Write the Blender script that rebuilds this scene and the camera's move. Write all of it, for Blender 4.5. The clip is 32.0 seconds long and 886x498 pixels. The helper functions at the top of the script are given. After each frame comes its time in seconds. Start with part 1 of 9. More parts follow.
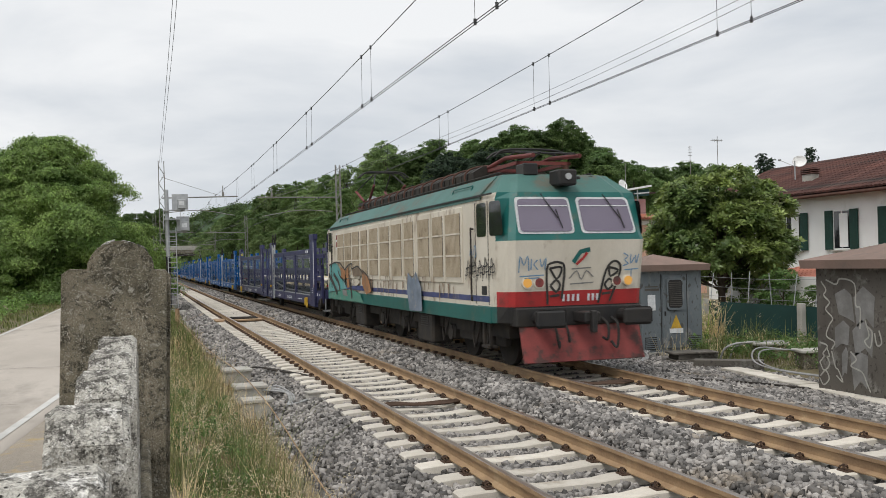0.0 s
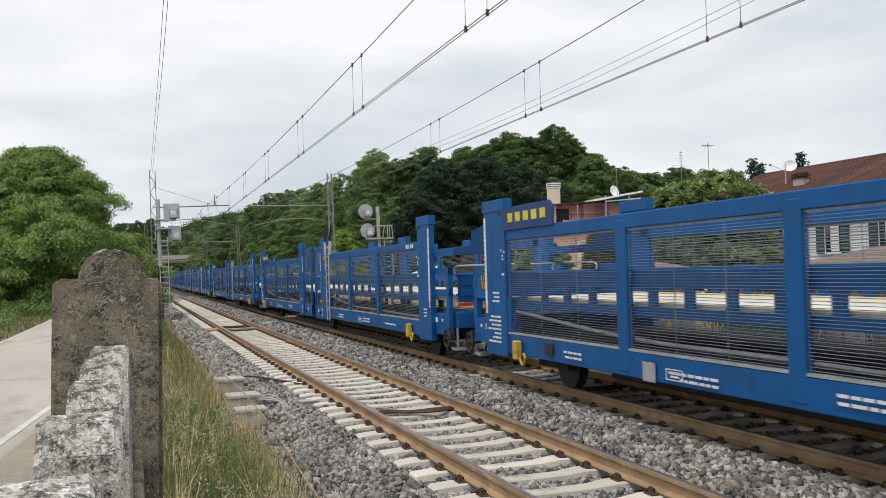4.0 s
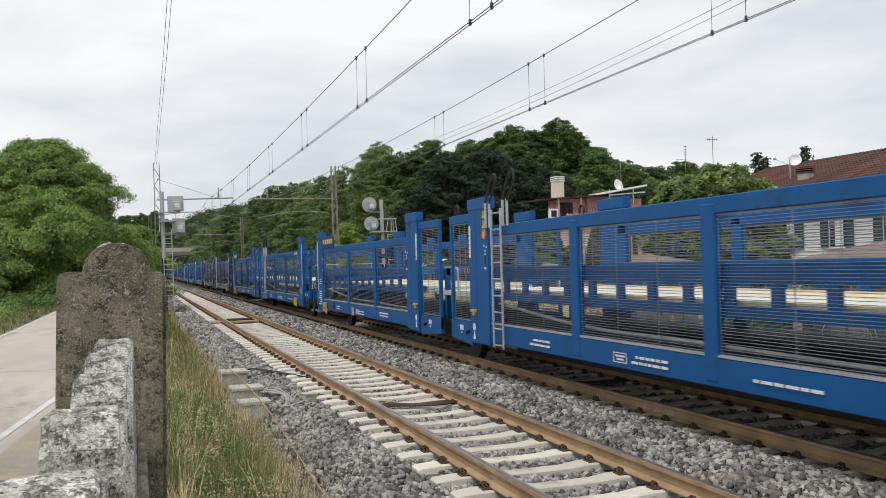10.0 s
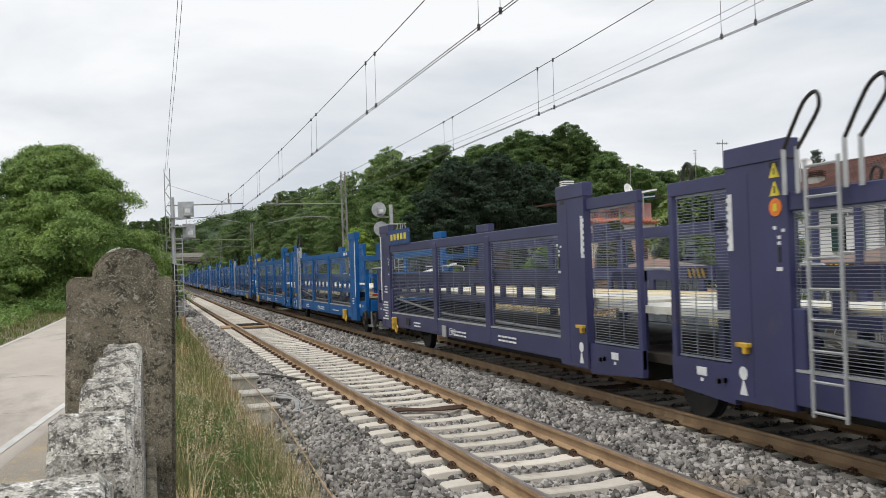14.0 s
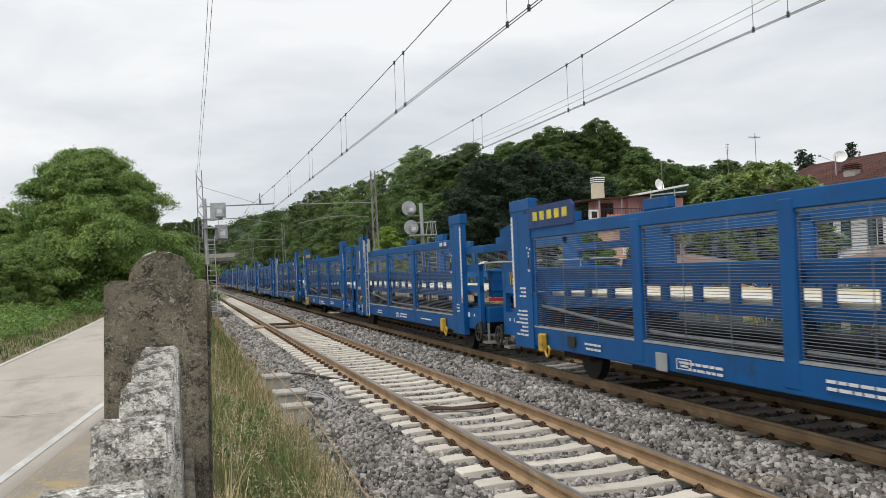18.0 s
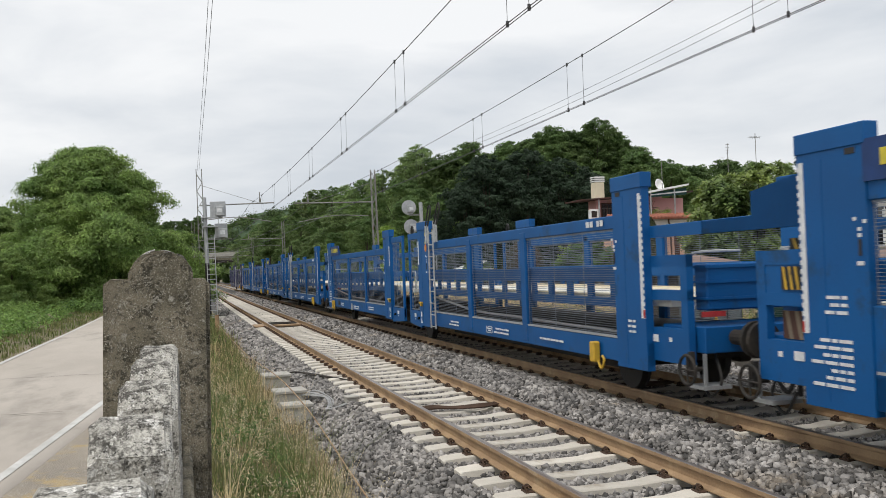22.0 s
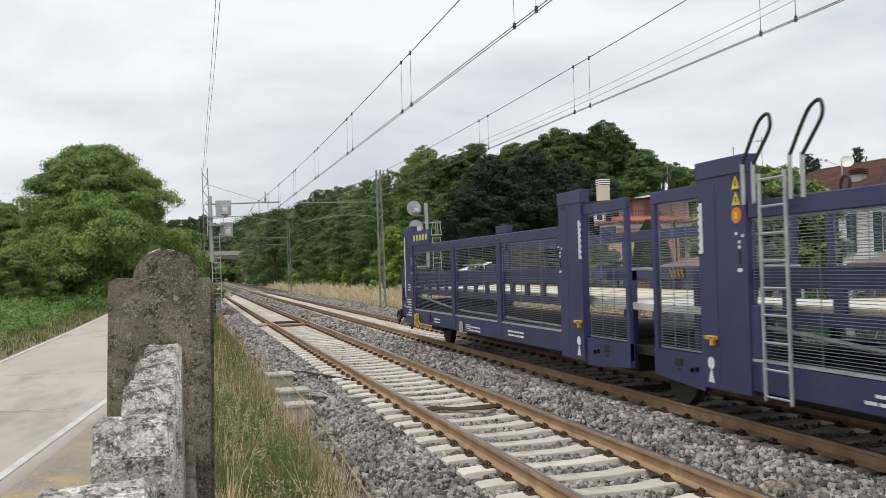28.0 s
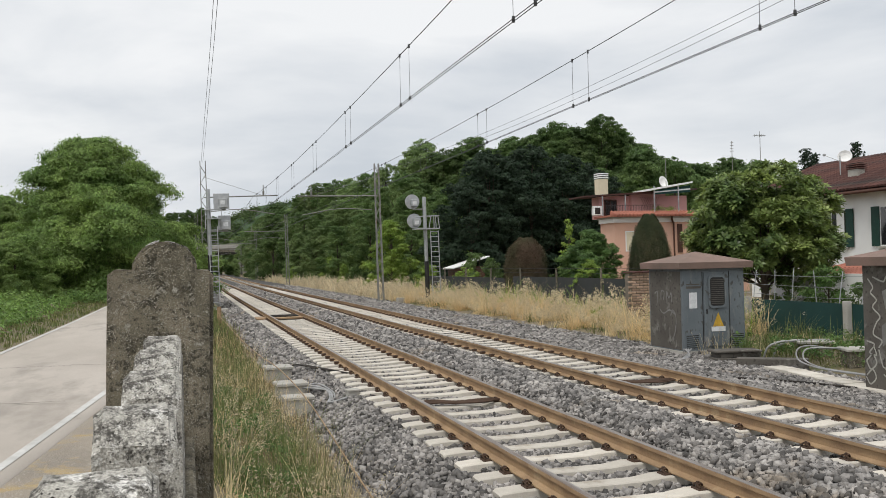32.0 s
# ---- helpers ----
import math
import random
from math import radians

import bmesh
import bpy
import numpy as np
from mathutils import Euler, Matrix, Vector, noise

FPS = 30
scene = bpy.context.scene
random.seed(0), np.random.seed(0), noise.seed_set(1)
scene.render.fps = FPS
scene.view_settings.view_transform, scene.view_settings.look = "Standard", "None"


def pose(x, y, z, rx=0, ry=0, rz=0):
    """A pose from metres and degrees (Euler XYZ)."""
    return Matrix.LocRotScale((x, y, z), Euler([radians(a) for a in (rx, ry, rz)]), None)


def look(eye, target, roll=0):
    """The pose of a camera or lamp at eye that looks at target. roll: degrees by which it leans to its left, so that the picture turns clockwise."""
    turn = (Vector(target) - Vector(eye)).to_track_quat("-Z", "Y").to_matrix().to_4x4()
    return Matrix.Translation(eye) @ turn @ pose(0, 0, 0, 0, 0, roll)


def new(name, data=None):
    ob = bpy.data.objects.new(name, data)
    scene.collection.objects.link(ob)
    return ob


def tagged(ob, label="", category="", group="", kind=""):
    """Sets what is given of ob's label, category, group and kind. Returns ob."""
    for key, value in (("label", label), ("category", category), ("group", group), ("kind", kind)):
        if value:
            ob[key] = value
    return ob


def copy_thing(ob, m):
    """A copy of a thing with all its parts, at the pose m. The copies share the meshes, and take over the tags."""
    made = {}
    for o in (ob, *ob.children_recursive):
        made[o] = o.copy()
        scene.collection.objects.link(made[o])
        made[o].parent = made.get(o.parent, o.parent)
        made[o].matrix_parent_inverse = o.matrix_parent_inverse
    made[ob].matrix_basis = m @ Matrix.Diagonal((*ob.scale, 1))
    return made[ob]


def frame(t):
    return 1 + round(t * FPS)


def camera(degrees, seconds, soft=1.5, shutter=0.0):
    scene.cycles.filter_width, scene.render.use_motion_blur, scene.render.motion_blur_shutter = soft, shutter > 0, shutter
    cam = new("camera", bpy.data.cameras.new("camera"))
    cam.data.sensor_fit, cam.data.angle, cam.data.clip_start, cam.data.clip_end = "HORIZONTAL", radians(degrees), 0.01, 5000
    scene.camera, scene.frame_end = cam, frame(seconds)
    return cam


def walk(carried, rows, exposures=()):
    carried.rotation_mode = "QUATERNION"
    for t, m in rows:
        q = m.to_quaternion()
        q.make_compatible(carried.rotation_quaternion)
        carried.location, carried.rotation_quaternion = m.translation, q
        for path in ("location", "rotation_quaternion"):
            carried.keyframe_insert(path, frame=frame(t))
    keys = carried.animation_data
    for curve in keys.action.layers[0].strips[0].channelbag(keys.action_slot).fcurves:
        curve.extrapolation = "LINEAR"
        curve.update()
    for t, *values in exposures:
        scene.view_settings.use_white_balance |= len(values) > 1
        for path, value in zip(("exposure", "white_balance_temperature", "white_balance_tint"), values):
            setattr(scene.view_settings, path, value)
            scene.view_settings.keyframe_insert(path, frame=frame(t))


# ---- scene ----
TRACK_NEAR, TRACK_FAR, BEND = 4.078, 7.715, 5e-5   # centre lines of the two tracks, and their slow curve


def bend(y):
    return BEND * y * y / 2


cam = camera(52.2, 32.0, soft=0.6, shutter=0.07)
# seconds, eye x y z, turn to the right, pitch up, lean (degrees)
PATH = (
    (0.0, 0.001, -0.002, 2.046, 18.388, 0.936, -1.207),
    (0.5, 0.000, 0.002, 2.046, 18.385, 1.026, -1.163),
    (1.0, 0.001, 0.000, 2.048, 18.485, 1.080, -1.305),
    (1.5, 0.001, 0.003, 2.047, 18.671, 1.131, -1.312),
    (2.0, -0.001, -0.001, 2.044, 18.755, 1.189, -1.308),
    (2.5, -0.002, -0.000, 2.045, 18.748, 1.271, -1.478),
    (3.0, -0.002, 0.002, 2.047, 18.796, 1.364, -1.563),
    (3.5, 0.001, 0.004, 2.044, 18.845, 1.389, -1.623),
    (5.5, 0.002, 0.004, 2.043, 18.889, 1.422, -1.873),
    (6.0, 0.002, 0.000, 2.046, 18.846, 1.500, -1.792),
    (6.5, 0.000, 0.003, 2.044, 18.869, 1.428, -1.829),
    (7.0, 0.004, 0.002, 2.046, 18.854, 1.352, -1.793),
    (7.5, 0.002, -0.001, 2.046, 18.844, 1.290, -1.807),
    (8.0, 0.002, 0.001, 2.044, 18.787, 1.211, -1.692),
    (8.5, 0.001, 0.002, 2.047, 18.745, 1.117, -1.634),
    (9.0, -0.001, 0.000, 2.046, 18.737, 1.030, -1.649),
    (9.5, -0.000, 0.002, 2.047, 18.720, 0.984, -1.560),
    (10.0, 0.001, 0.001, 2.047, 18.637, 0.963, -1.511),
    (10.5, 0.000, 0.002, 2.046, 18.641, 0.976, -1.365),
    (11.0, 0.000, -0.000, 2.047, 18.642, 0.995, -1.289),
    (11.5, -0.002, -0.001, 2.045, 18.631, 0.978, -1.300),
    (12.0, -0.000, -0.001, 2.046, 18.643, 0.870, -1.207),
    (12.5, 0.002, -0.003, 2.045, 18.561, 0.881, -1.281),
    (13.0, 0.002, -0.002, 2.047, 18.421, 0.928, -1.326),
    (13.5, 0.002, -0.000, 2.047, 18.189, 1.125, -1.429),
    (14.0, 0.006, -0.000, 2.046, 18.032, 1.286, -1.628),
    (14.5, 0.005, -0.000, 2.046, 17.962, 1.385, -1.682),
    (16.5, -0.001, 0.001, 2.052, 16.053, 0.760, -2.602),
    (17.0, -0.000, -0.000, 2.053, 16.126, 0.962, -2.351),
    (17.5, 0.001, 0.000, 2.055, 16.038, 1.197, -2.219),
    (18.0, -0.000, 0.001, 2.054, 16.110, 1.222, -2.195),
    (18.5, 0.002, 0.001, 2.054, 16.165, 1.211, -2.236),
    (19.0, 0.000, -0.000, 2.054, 16.201, 1.199, -2.212),
    (19.5, 0.002, -0.002, 2.052, 16.235, 1.178, -2.242),
    (20.0, 0.001, -0.000, 2.054, 16.193, 1.159, -2.186),
    (20.5, 0.003, -0.002, 2.056, 16.205, 1.195, -2.134),
    (21.0, 0.003, -0.003, 2.055, 16.163, 1.213, -2.187),
    (21.5, 0.002, -0.001, 2.054, 16.164, 1.196, -2.065),
    (22.0, 0.002, -0.000, 2.053, 16.116, 1.178, -2.077),
    (22.5, 0.002, -0.002, 2.055, 16.199, 1.159, -1.982),
    (23.0, -0.001, -0.005, 2.053, 16.160, 1.079, -1.818),
    (23.5, 0.000, -0.002, 2.052, 16.066, 1.027, -1.753),
    (24.0, -0.002, -0.001, 2.053, 16.041, 1.008, -1.622),
    (24.5, -0.008, -0.008, 2.059, 15.980, 1.007, -1.608),
    (25.0, -0.006, -0.005, 2.054, 15.977, 1.082, -1.524),
    (25.5, -0.002, -0.004, 2.057, 15.891, 1.108, -1.409),
    (27.5, 0.001, -0.005, 2.054, 15.736, 1.207, -1.447),
    (28.0, 0.002, -0.004, 2.057, 15.814, 1.245, -1.507),
    (28.5, -0.001, -0.004, 2.056, 15.782, 1.263, -1.473),
    (29.0, -0.011, -0.006, 2.058, 15.806, 1.319, -1.413),
    (29.5, -0.012, -0.004, 2.055, 15.901, 1.254, -1.256),
    (30.0, -0.008, -0.002, 2.055, 16.013, 1.167, -1.009),
    (30.5, -0.005, -0.001, 2.050, 15.952, 1.087, -1.026),
    (31.0, -0.001, -0.001, 2.050, 15.841, 1.076, -1.128),
    (31.5, -0.001, -0.000, 2.051, 15.933, 0.895, -1.248),
    (32.0, -0.002, -0.001, 2.052, 15.933, 0.850, -1.370),
)
walk(cam, [(t, look((x, y, z), (x + math.sin(radians(a)) * math.cos(radians(b)), y + math.cos(radians(a)) * math.cos(radians(b)),
                                z + math.sin(radians(b))), c)) for t, x, y, z, a, b, c in PATH],
     exposures=((0.0, 0.0), (1.0, 0.0), (3.0, 0.10), (14.5, 0.10), (16.5, 0.05), (25.5, 0.05), (28.2, 0.08), (29.0, 0.13), (29.5, 0.06), (30.0, 0.0), (32.0, 0.0)))

# ---- sky and light: an overcast day ----
world = bpy.data.worlds.new("sky")
scene.world = world
world.use_nodes = True
wn, wl = world.node_tree.nodes, world.node_tree.links
wn.clear()
SUN_UP, SUN_TURN = radians(60), radians(230)
sky = wn.new("ShaderNodeTexSky")
sky.sky_type, sky.sun_disc, sky.sun_elevation, sky.sun_rotation = "NISHITA", False, SUN_UP, SUN_TURN
sky.air_density, sky.dust_density = 1.0, 3.0
wc = wn.new("ShaderNodeTexCoord")
wm = wn.new("ShaderNodeMapping")
wm.inputs["Scale"].default_value = (1.0, 1.0, 3.6)
wm.inputs["Location"].default_value = (0.4, 0.1, 0.3)
cloud = wn.new("ShaderNodeTexNoise")
cloud.inputs["Scale"].default_value, cloud.inputs["Detail"].default_value, cloud.inputs["Roughness"].default_value = 2.2, 6.0, 0.5
cloud.inputs["Distortion"].default_value = 0.25
ramp = wn.new("ShaderNodeValToRGB")
ramp.color_ramp.elements[0].position, ramp.color_ramp.elements[0].color = 0.36, (0.57, 0.61, 0.66, 1)
ramp.color_ramp.elements[1].position, ramp.color_ramp.elements[1].color = 0.60, (0.86, 0.87, 0.88, 1)
thin = wn.new("ShaderNodeMix")
thin.data_type = "RGBA"
thin.inputs[0].default_value = 0.93
bright = wn.new("ShaderNodeVectorMath")
bright.operation = "SCALE"
bright.inputs["Scale"].default_value = 0.09
back = wn.new("ShaderNodeBackground")
wout = wn.new("ShaderNodeOutputWorld")
wl.new(wc.outputs["Generated"], wm.inputs["Vector"])
wl.new(wm.outputs["Vector"], cloud.inputs["Vector"])
wl.new(cloud.outputs["Fac"], ramp.inputs["Fac"])
wl.new(sky.outputs["Color"], bright.inputs[0])
wl.new(bright.outputs[0], thin.inputs[6])
wl.new(ramp.outputs["Color"], thin.inputs[7])
wl.new(thin.outputs[2], back.inputs["Color"])
back.inputs["Strength"].default_value = 1.09
wl.new(back.outputs[0], wout.inputs["Surface"])

sun = new("sun", bpy.data.lights.new("sun", "SUN"))
sun.data.energy, sun.data.angle, sun.data.color = 1.7, radians(22), (1.0, 0.97, 0.92)
sun.matrix_world = look((0, 0, 0), (-math.sin(SUN_TURN) * math.cos(SUN_UP), -math.cos(SUN_TURN) * math.cos(SUN_UP), -math.sin(SUN_UP)))
scene.view_settings.exposure = 0.0

# ---- materials ----
def material(name, col, col2=None, rough=0.8, metal=0.0, scale=3.0, fine=60.0, bump=0.2, depth=0.01, spread=0.18, island=0.0, per_object=0.0,
             stain=None, stain_scale=1.2, stain_at=0.58, spec=0.4, through_light=0.0, bands=None, specks=None):
    """Two colours mixed by broad noise, fine grain, an optional stain, and a fine relief. All sizes in metres."""
    m = bpy.data.materials.new(name)
    m.use_nodes = True
    n, l = m.node_tree.nodes, m.node_tree.links
    b = n["Principled BSDF"]
    b.inputs["Roughness"].default_value, b.inputs["Metallic"].default_value = rough, metal
    b.inputs["Specular IOR Level"].default_value = spec
    tc = n.new("ShaderNodeTexCoord")
    vec = tc.outputs["Object"]
    if bands:
        mp = n.new("ShaderNodeMapping")
        mp.inputs["Scale"].default_value = bands
        l.new(vec, mp.inputs["Vector"])
        vec = mp.outputs["Vector"]
    big, small = n.new("ShaderNodeTexNoise"), n.new("ShaderNodeTexNoise")
    for node, s, d in ((big, scale, 4.0), (small, fine, 3.0)):
        node.inputs["Scale"].default_value, node.inputs["Detail"].default_value = s, d
        l.new(vec, node.inputs["Vector"])

    def mix(fac, a, c, kind="MIX"):
        x = n.new("ShaderNodeMix")
        x.data_type, x.blend_type = "RGBA", kind
        for v, socket in ((fac, x.inputs[0]), (a, x.inputs[6]), (c, x.inputs[7])):
            if isinstance(v, (int, float)):
                socket.default_value = v
            elif isinstance(v, tuple):
                socket.default_value = (*v, 1)
            else:
                l.new(v, socket)
        return x.outputs[2]

    def stretch(v, a, c, lo=0.0, hi=1.0):
        r = n.new("ShaderNodeMapRange")
        l.new(v, r.inputs["Value"])
        for key, value in (("From Min", a), ("From Max", c), ("To Min", lo), ("To Max", hi)):
            r.inputs[key].default_value = value
        return r.outputs["Result"]

    col2 = col2 or tuple(c * 0.72 for c in col)
    out = mix(stretch(big.outputs["Fac"], 0.35, 0.65), col, col2)
    if stain:
        blot = n.new("ShaderNodeTexNoise")
        blot.inputs["Scale"].default_value, blot.inputs["Detail"].default_value, blot.inputs["Roughness"].default_value = stain_scale, 8.0, 0.65
        l.new(vec, blot.inputs["Vector"])
        out = mix(stretch(blot.outputs["Fac"], stain_at, stain_at + 0.1), out, stain)
    if specks:
        dots = n.new("ShaderNodeTexNoise")
        dots.inputs["Scale"].default_value, dots.inputs["Detail"].default_value = specks[1], 2.0
        l.new(vec, dots.inputs["Vector"])
        out = mix(stretch(dots.outputs["Fac"], specks[2], specks[2] + 0.06), out, specks[0])
    for amount, source in ((spread, small.outputs["Fac"]), (island, None), (per_object, False)):
        if not amount:
            continue
        if source is None:
            source = n.new("ShaderNodeNewGeometry").outputs["Random Per Island"]
        elif source is False:
            source = n.new("ShaderNodeObjectInfo").outputs["Random"]
        lo, hi = (0.3, 0.7) if source is small.outputs["Fac"] else (0.0, 1.0)
        x = n.new("ShaderNodeVectorMath")
        x.operation = "SCALE"
        l.new(out, x.inputs[0])
        l.new(stretch(source, lo, hi, 1 - amount, 1 + amount), x.inputs["Scale"])
        out = x.outputs[0]
    l.new(out, b.inputs["Base Color"])
    if bump:
        bp = n.new("ShaderNodeBump")
        bp.inputs["Strength"].default_value, bp.inputs["Distance"].default_value = bump, depth
        l.new(small.outputs["Fac"], bp.inputs["Height"])
        l.new(bp.outputs["Normal"], b.inputs["Normal"])
    if through_light:
        t = n.new("ShaderNodeBsdfTranslucent")
        l.new(out, t.inputs["Color"])
        s = n.new("ShaderNodeMixShader")
        s.inputs[0].default_value = through_light
        l.new(b.outputs[0], s.inputs[1])
        l.new(t.outputs[0], s.inputs[2])
        l.new(s.outputs[0], n["Material Output"].inputs["Surface"])
    return m


def aggregate_material(name, col, col2, chip, soot, lichen, lichen_at, chips):
    """Old weathered concrete: mottled paste, soot in blotches, small stones showing, crusts of lichen."""
    m = bpy.data.materials.new(name)
    m.use_nodes = True
    n, l = m.node_tree.nodes, m.node_tree.links
    b = n["Principled BSDF"]
    b.inputs["Roughness"].default_value, b.inputs["Specular IOR Level"].default_value = 0.95, 0.2
    vec = n.new("ShaderNodeTexCoord").outputs["Object"]

    def noise(scale, detail, rough):
        x = n.new("ShaderNodeTexNoise")
        x.inputs["Scale"].default_value, x.inputs["Detail"].default_value, x.inputs["Roughness"].default_value = scale, detail, rough
        l.new(vec, x.inputs["Vector"])
        return x.outputs["Fac"]

    def ramp_of(v, lo, hi, a=0.0, c=1.0):
        r = n.new("ShaderNodeMapRange")
        l.new(v, r.inputs["Value"])
        for key, value in (("From Min", lo), ("From Max", hi), ("To Min", a), ("To Max", c)):
            r.inputs[key].default_value = value
        return r.outputs["Result"]

    def times(a, c):
        x = n.new("ShaderNodeMath")
        x.operation = "MULTIPLY"
        l.new(a, x.inputs[0])
        l.new(c, x.inputs[1])
        return x.outputs[0]

    def blend(fac, a, c):
        x = n.new("ShaderNodeMix")
        x.data_type = "RGBA"
        l.new(fac, x.inputs[0])
        for v, socket in ((a, x.inputs[6]), (c, x.inputs[7])):
            if isinstance(v, tuple):
                socket.default_value = (*v, 1)
            else:
                l.new(v, socket)
        return x.outputs[2]

    fine = noise(330, 3, 0.6)
    out = blend(ramp_of(noise(6, 8, 0.65), 0.38, 0.62), col, col2)
    out = blend(ramp_of(noise(17, 10, 0.80), 0.50, 0.57, 0.0, 0.88), out, soot)
    cells = n.new("ShaderNodeTexVoronoi")
    cells.inputs["Scale"].default_value = chips
    warp = n.new("ShaderNodeTexNoise")
    warp.inputs["Scale"].default_value = chips * 0.55
    l.new(vec, warp.inputs["Vector"])
    bent = n.new("ShaderNodeVectorMath")
    bent.operation = "MULTIPLY_ADD"
    l.new(warp.outputs["Color"], bent.inputs[0])
    bent.inputs[1].default_value = (2.6 / chips, 2.6 / chips, 2.6 / chips)
    l.new(vec, bent.inputs[2])
    l.new(bent.outputs[0], cells.inputs["Vector"])
    split = n.new("ShaderNodeSeparateColor")
    l.new(cells.outputs["Color"], split.inputs[0])
    mask = times(ramp_of(cells.outputs["Distance"], 0.34, 0.58, 1.0, 0.0), ramp_of(split.outputs[0], 0.35, 0.95))
    out = blend(times(mask, ramp_of(noise(9, 4, 0.6), 0.36, 0.56, 0.15, 0.95)), out, chip)
    pits = times(ramp_of(cells.outputs["Distance"], 0.25, 0.45, 1.0, 0.0), ramp_of(split.outputs[1], 0.80, 0.84))
    out = blend(pits, out, soot)
    out = blend(ramp_of(noise(24, 10, 0.8), lichen_at, lichen_at + 0.05, 0.0, 0.9), out, lichen)
    grain = n.new("ShaderNodeVectorMath")
    grain.operation = "SCALE"
    l.new(out, grain.inputs[0])
    l.new(ramp_of(fine, 0.3, 0.7, 0.62, 1.38), grain.inputs["Scale"])
    l.new(grain.outputs[0], b.inputs["Base Color"])
    bp = n.new("ShaderNodeBump")
    bp.inputs["Strength"].default_value, bp.inputs["Distance"].default_value = 0.6, 0.004
    l.new(times(cells.outputs["Distance"], fine), bp.inputs["Height"])
    l.new(bp.outputs["Normal"], b.inputs["Normal"])
    return m


def glass_material(name, col, rough=0.05):
    m = bpy.data.materials.new(name)
    m.use_nodes = True
    b = m.node_tree.nodes["Principled BSDF"]
    b.inputs["Base Color"].default_value, b.inputs["Roughness"].default_value = (*col, 1), rough
    b.inputs["Specular IOR Level"].default_value = 0.9
    return m


def lamp_material(name, col, strength):
    m = bpy.data.materials.new(name)
    m.use_nodes = True
    b = m.node_tree.nodes["Principled BSDF"]
    b.inputs["Emission Color"].default_value, b.inputs["Emission Strength"].default_value = (*col, 1), strength
    b.inputs["Base Color"].default_value = (col[0] * 0.35, col[1] * 0.35, col[2] * 0.35, 1)
    return m


M = {}
M["soil"] = material("soil", (0.215, 0.175, 0.110), (0.155, 0.130, 0.075), scale=0.35, fine=9, bump=0.6, depth=0.05, stain=(0.11, 0.12, 0.05), stain_scale=0.25, stain_at=0.56)
# bed far darker than stone_chip: shade of the gaps is in this colour
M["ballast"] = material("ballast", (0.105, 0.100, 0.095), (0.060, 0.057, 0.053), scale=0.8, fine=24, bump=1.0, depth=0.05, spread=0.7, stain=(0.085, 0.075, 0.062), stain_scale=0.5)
M["stone_chip"] = material("stone_chip", (0.305, 0.285, 0.265), (0.155, 0.146, 0.137), scale=1.3, fine=60, bump=0.25, depth=0.006, spread=0.25, island=0.74, stain=(0.23, 0.188, 0.14), stain_scale=0.6, stain_at=0.58)
M["rail"] = material("rail", (0.39, 0.265, 0.150), (0.27, 0.175, 0.100), rough=0.75, scale=2.5, fine=50, spread=0.22, stain=(0.46, 0.345, 0.215), stain_scale=1.5)
M["rail_top"] = material("rail_top", (0.36, 0.33, 0.30), (0.22, 0.16, 0.12), rough=0.35, metal=0.7, scale=3, fine=40, spread=0.1, bands=(6, 0.4, 6))
M["clip"] = material("clip", (0.085, 0.05, 0.032), rough=0.8, scale=9, fine=90)
M["sleeper"] = material("sleeper", (0.66, 0.615, 0.54), (0.53, 0.485, 0.415), rough=0.9, scale=2.5, fine=70, spread=0.15, per_object=0.12, stain=(0.38, 0.325, 0.26), stain_scale=2.0, stain_at=0.60)
M["asphalt"] = material("asphalt", (0.49, 0.44, 0.385), (0.41, 0.365, 0.315), rough=0.9, scale=0.9, fine=150, spread=0.25, bump=0.35, depth=0.006, stain=(0.33, 0.295, 0.255), stain_scale=0.6, stain_at=0.55, bands=(1.0, 0.35, 1.0))
M["road_paint"] = material("road_paint", (0.62, 0.61, 0.58), (0.47, 0.46, 0.43), scale=3, fine=80, spread=0.2, stain=(0.36, 0.34, 0.31), stain_scale=7, stain_at=0.56)
M["gravel"] = material("gravel", (0.36, 0.305, 0.24), (0.27, 0.235, 0.19), scale=1.5, fine=70, spread=0.5, bump=0.9, depth=0.02, stain=(0.42, 0.31, 0.16), stain_scale=2.2, stain_at=0.54, specks=((0.50, 0.46, 0.40), 55, 0.60))
M["old_concrete"] = aggregate_material("old_concrete", (0.235, 0.205, 0.152), (0.110, 0.099, 0.070), (0.48, 0.45, 0.38), (0.042, 0.039, 0.028), (0.38, 0.36, 0.31), 0.57, 230)
M["lichen_concrete"] = aggregate_material("lichen_concrete", (0.50, 0.48, 0.43), (0.25, 0.235, 0.205), (0.58, 0.56, 0.51), (0.045, 0.041, 0.036), (0.70, 0.68, 0.64), 0.545, 200)
M["concrete"] = material("concrete", (0.45, 0.43, 0.39), (0.36, 0.34, 0.30), scale=2.5, fine=60, stain=(0.25, 0.23, 0.20), stain_scale=3)
M["galvanised"] = material("galvanised", (0.50, 0.51, 0.51), (0.40, 0.41, 0.42), rough=0.5, metal=0.6, scale=4, fine=40, spread=0.12)
M["mast_steel"] = material("mast_steel", (0.29, 0.29, 0.27), (0.23, 0.22, 0.20), rough=0.6, metal=0.3, scale=3, fine=30, stain=(0.24, 0.17, 0.11), stain_scale=3)
M["cable"] = material("cable", (0.055, 0.055, 0.058), rough=0.5, bump=0)
M["grey_cable"] = material("grey_cable", (0.36, 0.36, 0.36), (0.26, 0.26, 0.25), rough=0.6, bump=0)
